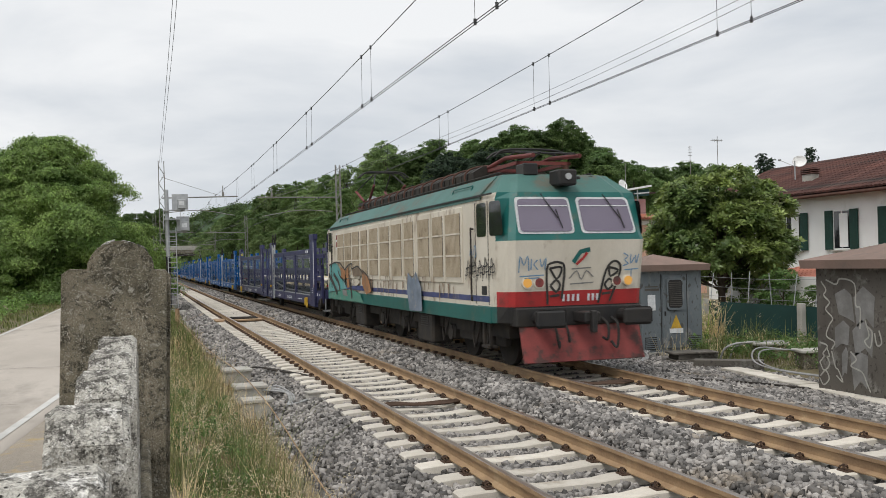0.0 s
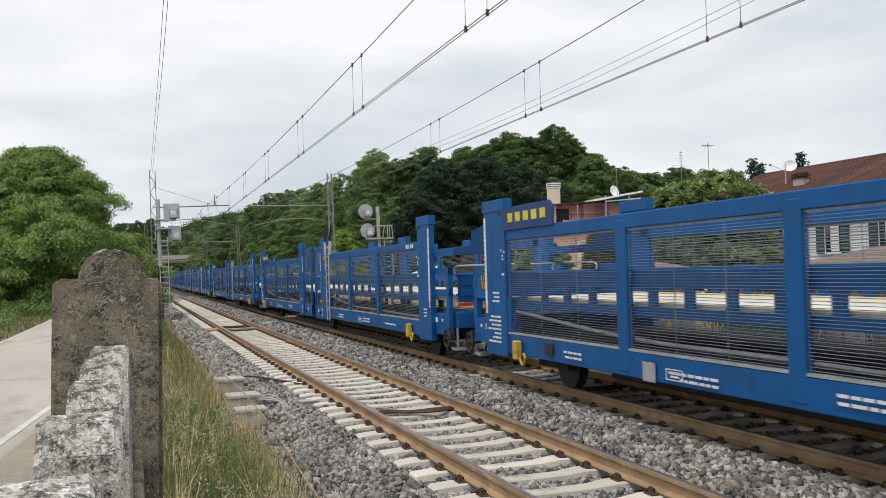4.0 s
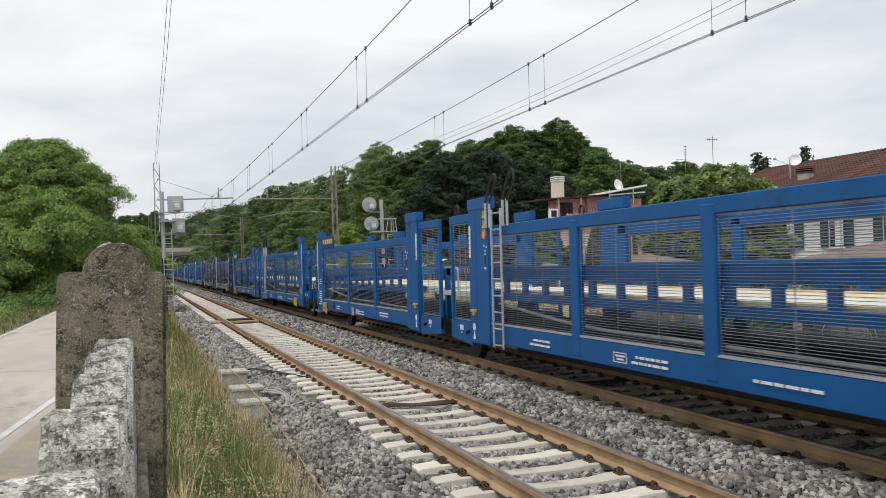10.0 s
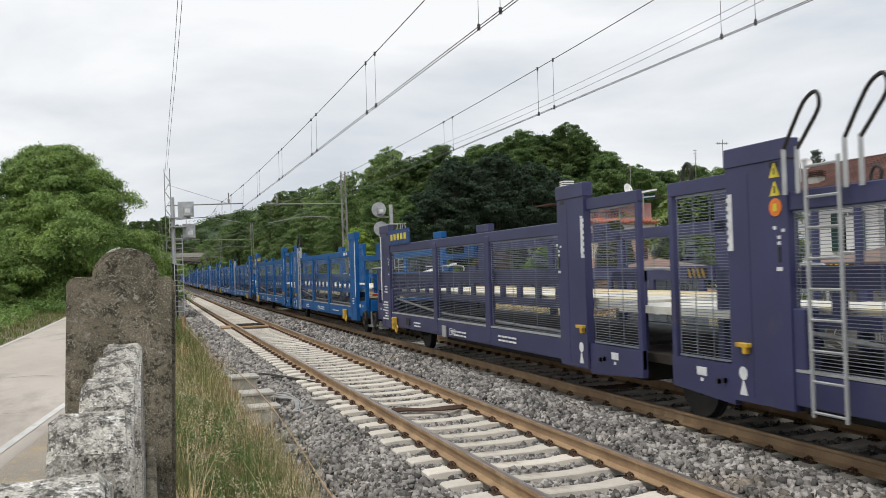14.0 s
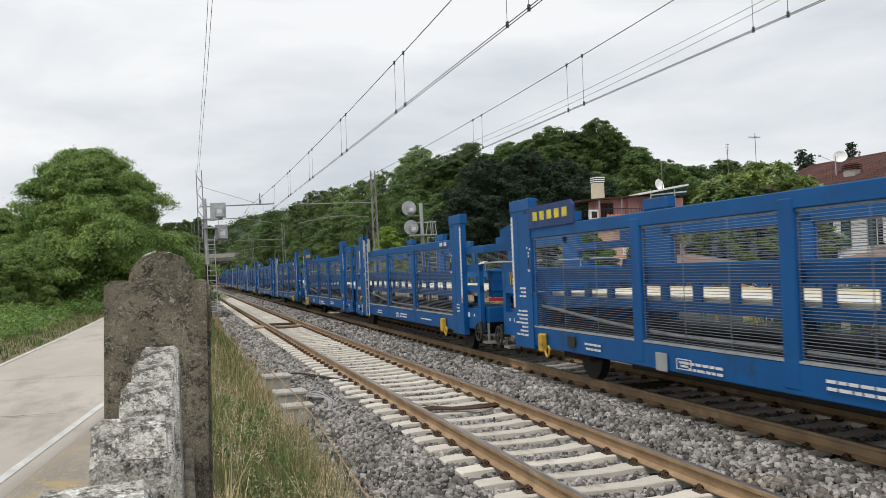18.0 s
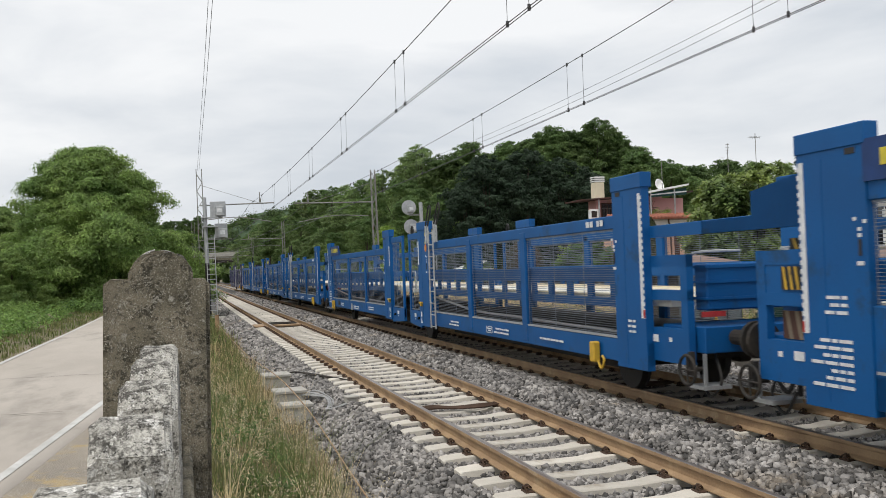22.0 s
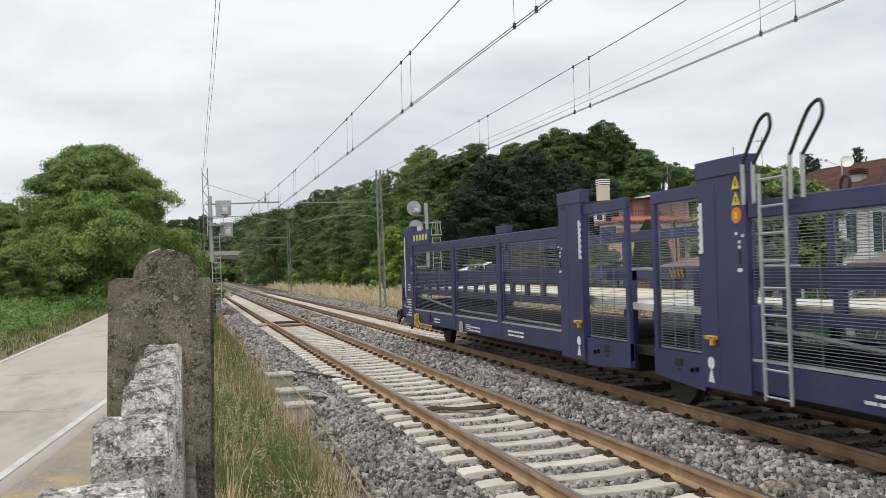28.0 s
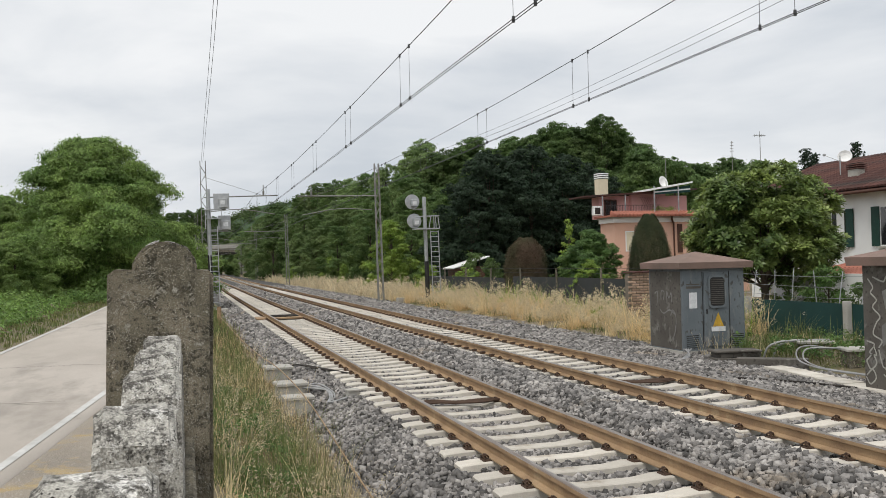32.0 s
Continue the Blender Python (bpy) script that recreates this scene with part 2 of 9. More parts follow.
M["black"] = material("black", (0.018, 0.018, 0.019), (0.03, 0.027, 0.024), rough=0.6, scale=3, fine=50)
M["under"] = material("under", (0.022, 0.020, 0.018), (0.042, 0.034, 0.027), rough=0.85, scale=4, fine=50, spread=0.3)
M["blue_steel"] = material("blue_steel", (0.003, 0.090, 0.285), (0.004, 0.076, 0.240), rough=0.5, spec=0.26, scale=1.2, fine=40, spread=0.08, bump=0.05, stain=(0.012, 0.064, 0.165), stain_scale=1.8, stain_at=0.57)
M["navy_steel"] = material("navy_steel", (0.042, 0.045, 0.115), (0.034, 0.036, 0.092), rough=0.45, scale=1.2, fine=40, spread=0.08, bump=0.05, stain=(0.06, 0.055, 0.09), stain_scale=1.4, stain_at=0.6)
M["deck"] = material("deck", (0.72, 0.71, 0.65), (0.60, 0.585, 0.52), rough=0.7, scale=1.5, fine=30, spread=0.15, stain=(0.52, 0.47, 0.35), stain_scale=1.5)
M["mesh_wire"] = material("mesh_wire", (0.24, 0.27, 0.32), rough=0.5, metal=0.4, bump=0)
M["dark_sheet"] = material("dark_sheet", (0.05, 0.052, 0.055), (0.085, 0.08, 0.072), rough=0.6, scale=2, fine=30)
M["yellow"] = material("yellow", (0.62, 0.38, 0.035), (0.45, 0.28, 0.04), rough=0.55, scale=6, fine=60, stain=(0.20, 0.13, 0.05), stain_scale=6)
M["sign_yellow"] = material("sign_yellow", (0.70, 0.58, 0.05), rough=0.5, scale=6, fine=60, spread=0.05)
M["sign_blue"] = material("sign_blue", (0.010, 0.045, 0.17), rough=0.5, scale=4, fine=60)
M["white_mark"] = material("white_mark", (0.74, 0.75, 0.75), (0.60, 0.61, 0.62), rough=0.6, scale=8, fine=60)
M["orange_mark"] = material("orange_mark", (0.75, 0.20, 0.03), rough=0.5, scale=8, fine=60)
M["red_paint"] = material("red_paint", (0.46, 0.035, 0.035), (0.36, 0.035, 0.035), rough=0.5, scale=3, fine=50, stain=(0.20, 0.04, 0.035), stain_scale=3)
M["dusty_red"] = material("dusty_red", (0.25, 0.055, 0.05), (0.17, 0.045, 0.042), rough=0.75, scale=3, fine=50, stain=(0.085, 0.045, 0.04), stain_scale=3, stain_at=0.5)
M["loco_white"] = material("loco_white", (0.69, 0.64, 0.545), (0.57, 0.52, 0.43), rough=0.5, scale=1.2, fine=40, spread=0.08, bump=0.05, stain=(0.33, 0.265, 0.195), stain_scale=2.2, stain_at=0.555, bands=(1, 1, 0.35))
M["panto_red"] = material("panto_red", (0.17, 0.038, 0.033), (0.11, 0.03, 0.027), rough=0.6, scale=3, fine=40)
M["rust_streak"] = material("rust_streak", (0.30, 0.22, 0.15), (0.20, 0.14, 0.10), rough=0.8, scale=6, fine=50, bump=0)
M["loco_teal"] = material("loco_teal", (0.012, 0.130, 0.117), (0.014, 0.100, 0.090), rough=0.45, scale=1.2, fine=40, spread=0.1, bump=0.05, stain=(0.07, 0.115, 0.095), stain_scale=2.0, stain_at=0.56)
M["loco_roof"] = material("loco_roof", (0.065, 0.165, 0.145), (0.050, 0.125, 0.108), rough=0.6, scale=1.2, fine=40, spread=0.12, stain=(0.10, 0.11, 0.085), stain_scale=1.2, stain_at=0.52)
M["grille"] = material("grille", (0.50, 0.42, 0.31), (0.40, 0.325, 0.225), rough=0.6, scale=2, fine=40, stain=(0.22, 0.17, 0.115), stain_scale=2)
M["loco_blue"] = material("loco_blue", (0.06, 0.075, 0.20), rough=0.5, scale=3, fine=40, stain=(0.17, 0.16, 0.20), stain_scale=3)
M["graffiti_aqua"] = material("graffiti_aqua", (0.09, 0.33, 0.32), (0.13, 0.28, 0.27), scale=2, fine=40, bump=0, stain=(0.30, 0.32, 0.27), stain_scale=2, stain_at=0.6)
M["graffiti_green"] = material("graffiti_green", (0.06, 0.24, 0.18), (0.10, 0.22, 0.17), scale=2, fine=40, bump=0, stain=(0.20, 0.25, 0.20), stain_scale=3)
M["graffiti_orange"] = material("graffiti_orange", (0.38, 0.18, 0.075), (0.25, 0.13, 0.065), scale=2, fine=40, bump=0, stain=(0.16, 0.12, 0.085), stain_scale=2, stain_at=0.52)
M["graffiti_brown"] = material("graffiti_brown", (0.16, 0.12, 0.085), (0.24, 0.19, 0.13), scale=2, fine=40, bump=0)
M["graffiti_blue"] = material("graffiti_blue", (0.20, 0.24, 0.30), (0.13, 0.16, 0.20), scale=3, fine=40, bump=0, stain=(0.32, 0.30, 0.27), stain_scale=4)
M["window_dark"] = glass_material("window_dark", (0.02, 0.022, 0.025))
M["windscreen"] = glass_material("windscreen", (0.20, 0.17, 0.23), 0.12)
M["headlight"] = lamp_material("headlight", (1.0, 0.50, 0.10), 0.4)
M["kiosk_grey"] = material("kiosk_grey", (0.165, 0.188, 0.200), (0.120, 0.138, 0.150), rough=0.7, scale=1.6, fine=50, spread=0.22, stain=(0.225, 0.230, 0.225), stain_scale=2.4, stain_at=0.56, bands=(1, 1, 0.5), specks=((0.085, 0.085, 0.08), 10, 0.61))
M["kiosk_brown"] = material("kiosk_brown", (0.120, 0.108, 0.092), (0.088, 0.078, 0.066), rough=0.75, scale=1.6, fine=50, spread=0.22, stain=(0.205, 0.195, 0.175), stain_scale=2.6, stain_at=0.555, specks=((0.06, 0.052, 0.045), 12, 0.60))
M["kiosk_roof"] = material("kiosk_roof", (0.245, 0.165, 0.135), (0.19, 0.135, 0.108), rough=0.8, scale=1.5, fine=50, stain=(0.15, 0.12, 0.10), stain_scale=2)
M["spray"] = material("spray", (0.43, 0.42, 0.37), (0.33, 0.32, 0.29), scale=4, fine=50, bump=0)
M["spray_grey"] = material("spray_grey", (0.24, 0.235, 0.225), (0.17, 0.165, 0.155), scale=4, fine=50, bump=0)
M["spray_black"] = material("spray_black", (0.035, 0.033, 0.032), (0.06, 0.056, 0.05), scale=4, fine=50, bump=0)
M["spray_blue"] = material("spray_blue", (0.13, 0.26, 0.42), (0.18, 0.30, 0.42), scale=4, fine=50, bump=0)
M["fence_cloth"] = material("fence_cloth", (0.012, 0.052, 0.047), (0.010, 0.042, 0.038), rough=0.8, scale=1.0, fine=90, spread=0.12)
M["dark_cloth"] = material("dark_cloth", (0.032, 0.036, 0.037), (0.045, 0.048, 0.048), rough=0.85, scale=0.8, fine=90)
M["white_plaster"] = material("white_plaster", (0.86, 0.86, 0.84), (0.78, 0.775, 0.755), rough=0.9, scale=0.6, fine=40, spread=0.06, stain=(0.66, 0.65, 0.62), stain_scale=0.9, stain_at=0.60)
M["pink_plaster"] = material("pink_plaster", (0.72, 0.45, 0.34), (0.67, 0.41, 0.305), rough=0.9, scale=0.6, fine=40, spread=0.06)
M["rose_plaster"] = material("rose_plaster", (0.72, 0.40, 0.38), (0.66, 0.36, 0.345), rough=0.9, scale=0.6, fine=40, spread=0.06)
M["cream_plaster"] = material("cream_plaster", (0.76, 0.68, 0.50), (0.68, 0.60, 0.44), rough=0.9, scale=2, fine=50, spread=0.06)
M["roof_tile"] = material("roof_tile", (0.115, 0.048, 0.037), (0.070, 0.035, 0.030), rough=0.9, scale=1.6, fine=14, spread=0.35, per_object=0.3, stain=(0.055, 0.043, 0.038), stain_scale=2.2, stain_at=0.52)
M["red_tile"] = material("red_tile", (0.44, 0.17, 0.115), (0.33, 0.13, 0.09), rough=0.9, scale=1.2, fine=20, spread=0.2)
M["shutter"] = material("shutter", (0.012, 0.055, 0.04), rough=0.6, scale=3, fine=40)
M["wood_dark"] = material("wood_dark", (0.10, 0.045, 0.03), rough=0.7, scale=3, fine=40)
M["brick"] = material("brick", (0.42, 0.29, 0.205), (0.31, 0.225, 0.17), rough=0.95, scale=6, fine=60, per_object=0.35, spread=0.3)
M["mortar"] = material("mortar", (0.20, 0.17, 0.135), rough=0.95, scale=6, fine=60)
M["leaf_wood"] = material("leaf_wood", (0.165, 0.238, 0.076), (0.095, 0.165, 0.052), rough=0.6, scale=0.3, fine=2.5, bump=0, spread=0.3, island=0.45, per_object=0.30, through_light=0.5)
# leaf_wood made paler: distance haze is put into the leaf colour
M["leaf_hazed"] = material("leaf_hazed", (0.255, 0.335, 0.125), (0.155, 0.235, 0.085), rough=0.6, scale=0.3, fine=2.5, bump=0, spread=0.3, island=0.45, per_object=0.25, through_light=0.5)
M["leaf_mid"] = material("leaf_mid", (0.135, 0.225, 0.06), (0.085, 0.16, 0.045), rough=0.55, scale=1.5, fine=6, bump=0, spread=0.25, island=0.5, through_light=0.4)
M["leaf_light"] = material("leaf_light", (0.33, 0.44, 0.090), (0.21, 0.33, 0.065), rough=0.55, scale=0.4, fine=4, bump=0, spread=0.25, island=0.4, through_light=0.45)
M["leaf_dark"] = material("leaf_dark", (0.034, 0.060, 0.030), (0.022, 0.044, 0.022), rough=0.7, scale=0.4, fine=4, bump=0, spread=0.25, island=0.5, through_light=0.3)
M["leaf_left"] = material("leaf_left", (0.265, 0.360, 0.105), (0.150, 0.240, 0.070), rough=0.6, scale=0.45, fine=3, bump=0, spread=0.3, island=0.45, per_object=0.15, through_light=0.5)
M["leaf_loquat"] = material("leaf_loquat", (0.285, 0.355, 0.105), (0.110, 0.175, 0.058), rough=0.40, scale=0.9, fine=5, bump=0, spread=0.25, island=0.42, through_light=0.38)
M["leaf_brown"] = material("leaf_brown", (0.125, 0.082, 0.052), (0.075, 0.095, 0.04), rough=0.8, scale=0.5, fine=5, bump=0, island=0.45, through_light=0.3)
M["leaf_conifer"] = material("leaf_conifer", (0.090, 0.098, 0.045), (0.055, 0.072, 0.032), rough=0.8, scale=1.5, fine=9, bump=0, spread=0.3, island=0.45, through_light=0.3)
M["bramble"] = material("bramble", (0.225, 0.34, 0.090), (0.14, 0.25, 0.065), rough=0.6, scale=0.5, fine=4, bump=0, island=0.5, through_light=0.45)
M["grass"] = material("grass", (0.125, 0.180, 0.052), (0.215, 0.205, 0.085), rough=0.7, scale=1.4, fine=5, bump=0, island=0.5, through_light=0.4)
M["straw"] = material("straw", (0.86, 0.72, 0.45), (0.72, 0.54, 0.29), rough=0.8, scale=0.6, fine=5, bump=0, island=0.3, through_light=0.5)
M["bark"] = material("bark", (0.10, 0.08, 0.06), (0.07, 0.055, 0.04), rough=0.95, scale=5, fine=30, bump=0.6, depth=0.02)
M["hill"] = material("hill", (0.075, 0.115, 0.062), (0.050, 0.085, 0.048), rough=0.9, scale=0.02, fine=0.3, bump=0.8, depth=1.0, spread=0.3)
M["dead_grass"] = material("dead_grass", (0.27, 0.19, 0.10), (0.19, 0.135, 0.075), rough=0.9, scale=0.8, fine=5, bump=0, island=0.4, through_light=0.3)
M["seed"] = material("seed", (0.80, 0.70, 0.50), (0.64, 0.54, 0.36), rough=0.9, scale=0.8, fine=5, bump=0, island=0.3, through_light=0.5)


# ---- tools for building ----
def part(name, bm, mat, parent=None, label="", smooth=False, at=None):
    """Links a bmesh as one mesh object under a thing or a part."""
    me = bpy.data.meshes.new(name)
    bm.to_mesh(me)
    bm.free()
    for m in (mat if isinstance(mat, (list, tuple)) else [mat]):
        me.materials.append(m)
    if smooth:
        me.polygons.foreach_set("use_smooth", [True] * len(me.polygons))
    return piece(name, me, parent, label, at)


def piece(name, me, parent=None, label="", at=None):
    ob = new(name, me)
    ob.parent = parent
    if at is not None:
        ob.matrix_basis = at
    if label:
        tagged(ob, label)
    return ob


def thing(name, label, category, at=None, group="", kind=""):
    ob = new(name)
    ob.empty_display_size = 0.2
    if at is not None:
        ob.matrix_basis = at
    return tagged(ob, label, category, group, kind)


def box(bm, x0, x1, y0, y1, z0, z1, bevel=0.0, mi=0):
    v = [bm.verts.new((x, y, z)) for x in (x0, x1) for y in (y0, y1) for z in (z0, z1)]
    faces = [bm.faces.new([v[i] for i in q]) for q in ((0, 1, 3, 2), (4, 6, 7, 5), (0, 4, 5, 1), (2, 3, 7, 6), (0, 2, 6, 4), (1, 5, 7, 3))]
    for fc in faces:
        fc.material_index = mi
    if bevel:
        bmesh.ops.bevel(bm, geom=list({e for fc in faces for e in fc.edges}), offset=bevel, segments=1, affect="EDGES")
    return bm


def boxes(*rows, bevel=0.0):
    bm = bmesh.new()
    for r in rows:
        box(bm, *r, bevel=bevel)
    return bm


def tube(bm, a, b, r, n=8, r2=None, mi=0):
    a, b = Vector(a), Vector(b)
    d = (b - a).normalized()
    u = d.orthogonal().normalized()
    w = d.cross(u)
    r2 = r if r2 is None else r2
    rings = [[bm.verts.new(p + (u * math.cos(2 * math.pi * i / n) + w * math.sin(2 * math.pi * i / n)) * q) for i in range(n)] for p, q in ((a, r), (b, r2))]
    for i in range(n):
        bm.faces.new((rings[0][i], rings[0][(i + 1) % n], rings[1][(i + 1) % n], rings[1][i])).material_index = mi
    for ring in (rings[0][::-1], rings[1]):
        bm.faces.new(ring).material_index = mi
    return bm


def hose(bm, points, r, n=6):
    """A bent round bar through the points."""
    pts = [Vector(p) for p in points]
    rings = []
    for i, p in enumerate(pts):
        d = (pts[min(i + 1, len(pts) - 1)] - pts[max(i - 1, 0)]).normalized()
        u = d.orthogonal().normalized() if i == 0 else (last - d * last.dot(d)).normalized()
        last = u
        w = d.cross(u)
        rings.append([bm.verts.new(p + (u * math.cos(2 * math.pi * j / n) + w * math.sin(2 * math.pi * j / n)) * r) for j in range(n)])
    for a, b in zip(rings, rings[1:]):
        for j in range(n):
            bm.faces.new((a[j], a[(j + 1) % n], b[(j + 1) % n], b[j]))
    bm.faces.new(rings[0][::-1])
    bm.faces.new(rings[-1])
    return bm


def arc(points, steps=6):
    """Smooth way through a few points."""
    p = [Vector(q) for q in points]
    p = [p[0] * 2 - p[1]] + p + [p[-1] * 2 - p[-2]]
    out = []
    for a, b, c, d in zip(p, p[1:], p[2:], p[3:]):
        for i in range(steps):
            t = i / steps
            out.append(0.5 * (2 * b + (c - a) * t + (2 * a - 5 * b + 4 * c - d) * t * t + (3 * b - a - 3 * c + d) * t ** 3))
    return out + [p[-2]]


def prism(bm, outline, axis, lo, hi, mi=0):
    """An outline of two coordinates, pushed along the third axis from lo to hi."""
    def at(q, v):
        return (v, q[0], q[1]) if axis == "x" else (q[0], v, q[1]) if axis == "y" else (q[0], q[1], v)
    rows = [[bm.verts.new(at(q, v)) for q in outline] for v in (lo, hi)]
    n = len(outline)
    for i in range(n):
        bm.faces.new((rows[0][i], rows[0][(i + 1) % n], rows[1][(i + 1) % n], rows[1][i])).material_index = mi
    for ring in (rows[0][::-1], rows[1]):
        bm.faces.new(ring).material_index = mi
    bmesh.ops.recalc_face_normals(bm, faces=bm.faces[:])
    return bm


def np_mesh(name, verts, faces, mat):
    """A mesh from arrays: verts n x 3, faces m x 3 or m x 4."""
    me = bpy.data.meshes.new(name)
    faces = np.asarray(faces, dtype=np.int32)
    k = faces.shape[1]
    me.vertices.add(len(verts))
    me.vertices.foreach_set("co", np.asarray(verts, dtype=np.float32).ravel())
    me.loops.add(faces.size)
    me.loops.foreach_set("vertex_index", faces.ravel())
    me.polygons.add(len(faces))
    me.polygons.foreach_set("loop_start", np.arange(0, faces.size, k, dtype=np.int32))
    me.polygons.foreach_set("loop_total", np.full(len(faces), k, dtype=np.int32))
    me.update(calc_edges=True)
    me.materials.append(mat)
    return me


def stroke(bm, points, width, mi=0, proud=0.0):
    """A flat painted line of some width in the y-z plane, facing -x. points: (x, y, z)."""
    pts = [Vector(p) for p in points]
    rows = []
    for i, p in enumerate(pts):
        d = pts[min(i + 1, len(pts) - 1)] - pts[max(i - 1, 0)]
        s = Vector((0, -d.z, d.y)).normalized() * width / 2
        rows.append((bm.verts.new(p - s), bm.verts.new(p + s)))
    for a, b in zip(rows, rows[1:]):
        bm.faces.new((a[0], a[1], b[1], b[0])).material_index = mi
    return bm


# ---- ground, road and railway ----
RAIL_SPAN, SLEEPER_STEP = 1.505, 0.66
PROFILE = ((1.60, -0.68), (1.95, -0.56), (2.35, -0.40), (2.78, -0.262), (3.0, -0.274), (5.15, -0.274), (5.45, -0.16), (5.9, -0.10), (6.4, -0.145), (6.65, -0.262),
           (8.8, -0.274), (9.15, -0.20), (9.7, -0.26), (10.6, -0.37), (11.6, -0.43), (12.7, -0.46), (13.3, -0.60))


def bed(x):
    """Height of the ballast at x, measured square to the tracks."""
    return np.interp(x, [p[0] for p in PROFILE], [p[1] for p in PROFILE])


def road_edge(y):
    """Where the white edge line of the lane runs."""
    return np.interp(y, (-60, -10, 0, 4, 8.9, 14.1, 20, 32, 60, 140, 300), (-13, -4.6, -2.75, -2.15, -1.60, -1.08, -0.88, -0.72, -0.6, -0.4, 2))


def land(x, y):
    u = x - bend(y)
    z = np.interp(u, (-400, -60, -14, -6.5, -5, -4.2, -0.9, -0.35, 0.1, 0.55, 1.5, 2.5, 11.8, 13.4, 17, 40, 120, 400),
                  (-1.0, -0.6, 0.1, 0.45, 0.35, 0.29, 0.29, 0.32, 0.22, -0.1, -0.5, -0.66, -0.66, -0.36, -0.25, 0.1, 2.0, 3.0))
    return z


def build_ground():
    xs = np.concatenate([[-3000, -900, -300], np.arange(-100, -16, 12), np.arange(-16, 20, 0.4), np.arange(20, 110, 10), [160, 400, 1000, 3000]])
    ys = np.concatenate([[-3000, -900, -300, -120], np.arange(-60, 0, 5), np.arange(0, 60, 1.0), np.arange(60, 320, 8), [420, 700, 1500, 3000]])
    gx, gy = np.meshgrid(xs, ys)
    gz = land(np.clip(gx, -400, 400), np.clip(gy, -300, 300))
    rng = np.random.RandomState(3)
    gz = gz + np.where((gx > -0.2) & (gx < 1.6) | (gx > 12) & (gx < 40), rng.uniform(-0.04, 0.04, gx.shape), 0)
    v = np.stack([gx, gy, gz], -1).reshape(-1, 3)
    nx, ny = len(xs), len(ys)
    i = (np.arange(ny - 1)[:, None] * nx + np.arange(nx - 1)[None]).ravel()
    f = np.stack([i, i + 1, i + nx + 1, i + nx], -1)
    ob = new("ground", np_mesh("ground", v, f, M["soil"]))
    tagged(ob, "brown earth with sparse green growth along the line", "ground", kind="structure")


def strip(name, offsets, ys, mat, lift):
    """A strip along the lane: offsets are x from the edge line, with a height each."""
    v, f = [], []
    k = len(offsets)
    for y in ys:
        e = float(road_edge(y))
        v += [(e + o, y, z + lift) for o, z in offsets]
    for j in range(len(ys) - 1):
        for i in range(k - 1):
            a = j * k + i
            f.append((a, a + 1, a + k + 1, a + k))
    return new(name, np_mesh(name, v, f, mat))


def build_road():
    ys = np.concatenate([np.arange(-60, 0, 4.0), np.arange(0, 40, 1.0), np.arange(40, 300, 8.0)])
    tagged(strip("road", [(-3.1, 0.27), (-3.05, 0.33), (-1.5, 0.36), (0.0, 0.335), (0.22, 0.32), (0.25, 0.27)], ys, M["asphalt"], 0.0),
           "worn pale grey asphalt lane with thin cracks", "road", kind="structure")
    tagged(strip("edge_line", [(-0.04, 0.336), (0.055, 0.334)], ys, M["road_paint"], 0.004), "faded white edge line on the asphalt", "road marking", kind="structure")
    tagged(strip("edge_line", [(-3.0, 0.335), (-2.9, 0.338)], ys, M["road_paint"], 0.004), "faded white edge line on the asphalt", "road marking", kind="structure")
    tagged(strip("verge_gravel", [(0.24, 0.318), (0.6, 0.312), (1.0, 0.30), (1.25, 0.318)], np.arange(-20, 14.1, 1.0), M["gravel"], 0.012), "sandy gravel verge between lane and fence", "gravel", kind="structure")
    # thin dark cracks across the lane
    rng = random.Random(5)
    for y0 in (6.2, 9.5, 13.0, 17.5):
        bm = bmesh.new()
        x, y = float(road_edge(y0)) - 2.6, y0
        last = None
        for i in range(16):
            nx, ny = x + 0.15, y + rng.uniform(-0.07, 0.07)
            w = rng.uniform(0.006, 0.014)
            row = (bm.verts.new((x, y - w, 0.368)), bm.verts.new((x, y + w, 0.368)))
            if last:
                bm.faces.new((last[0], row[0], row[1], last[1]))
            last, x, y = row, nx, ny
        ob = part("asphalt_crack", bm, M["under"])
        tagged(ob, "thin dark crack across the asphalt", "crack", kind="structure")


RAIL_OUTLINE = [(-0.036, 0.0), (-0.036, -0.038), (-0.0085, -0.052), (-0.0085, -0.135), (-0.075, -0.158), (-0.075, -0.172), (0.075, -0.172), (0.075, -0.158),
                (0.0085, -0.135), (0.0085, -0.052), (0.036, -0.038), (0.036, 0.0)]


def rail_mesh(x):
    ys = np.concatenate([np.arange(-120, 0, 20), np.arange(0, 80, 10), np.arange(80, 421, 20)])
    out = [(-0.030, 0.004)] + RAIL_OUTLINE + [(0.030, 0.004)]
    bm = bmesh.new()
    last = None
    for y in ys:
        row = [bm.verts.new((x + bend(y) + a, y, b)) for a, b in out]
        if last:
            for i in range(len(row)):
                fc = bm.faces.new((last[i], row[i], row[(i + 1) % len(row)], last[(i + 1) % len(row)]))
                fc.material_index = 1 if i in (0, len(row) - 2, len(row) - 1) else 0
        last = row
    bmesh.ops.recalc_face_normals(bm, faces=bm.faces[:])
    return bm


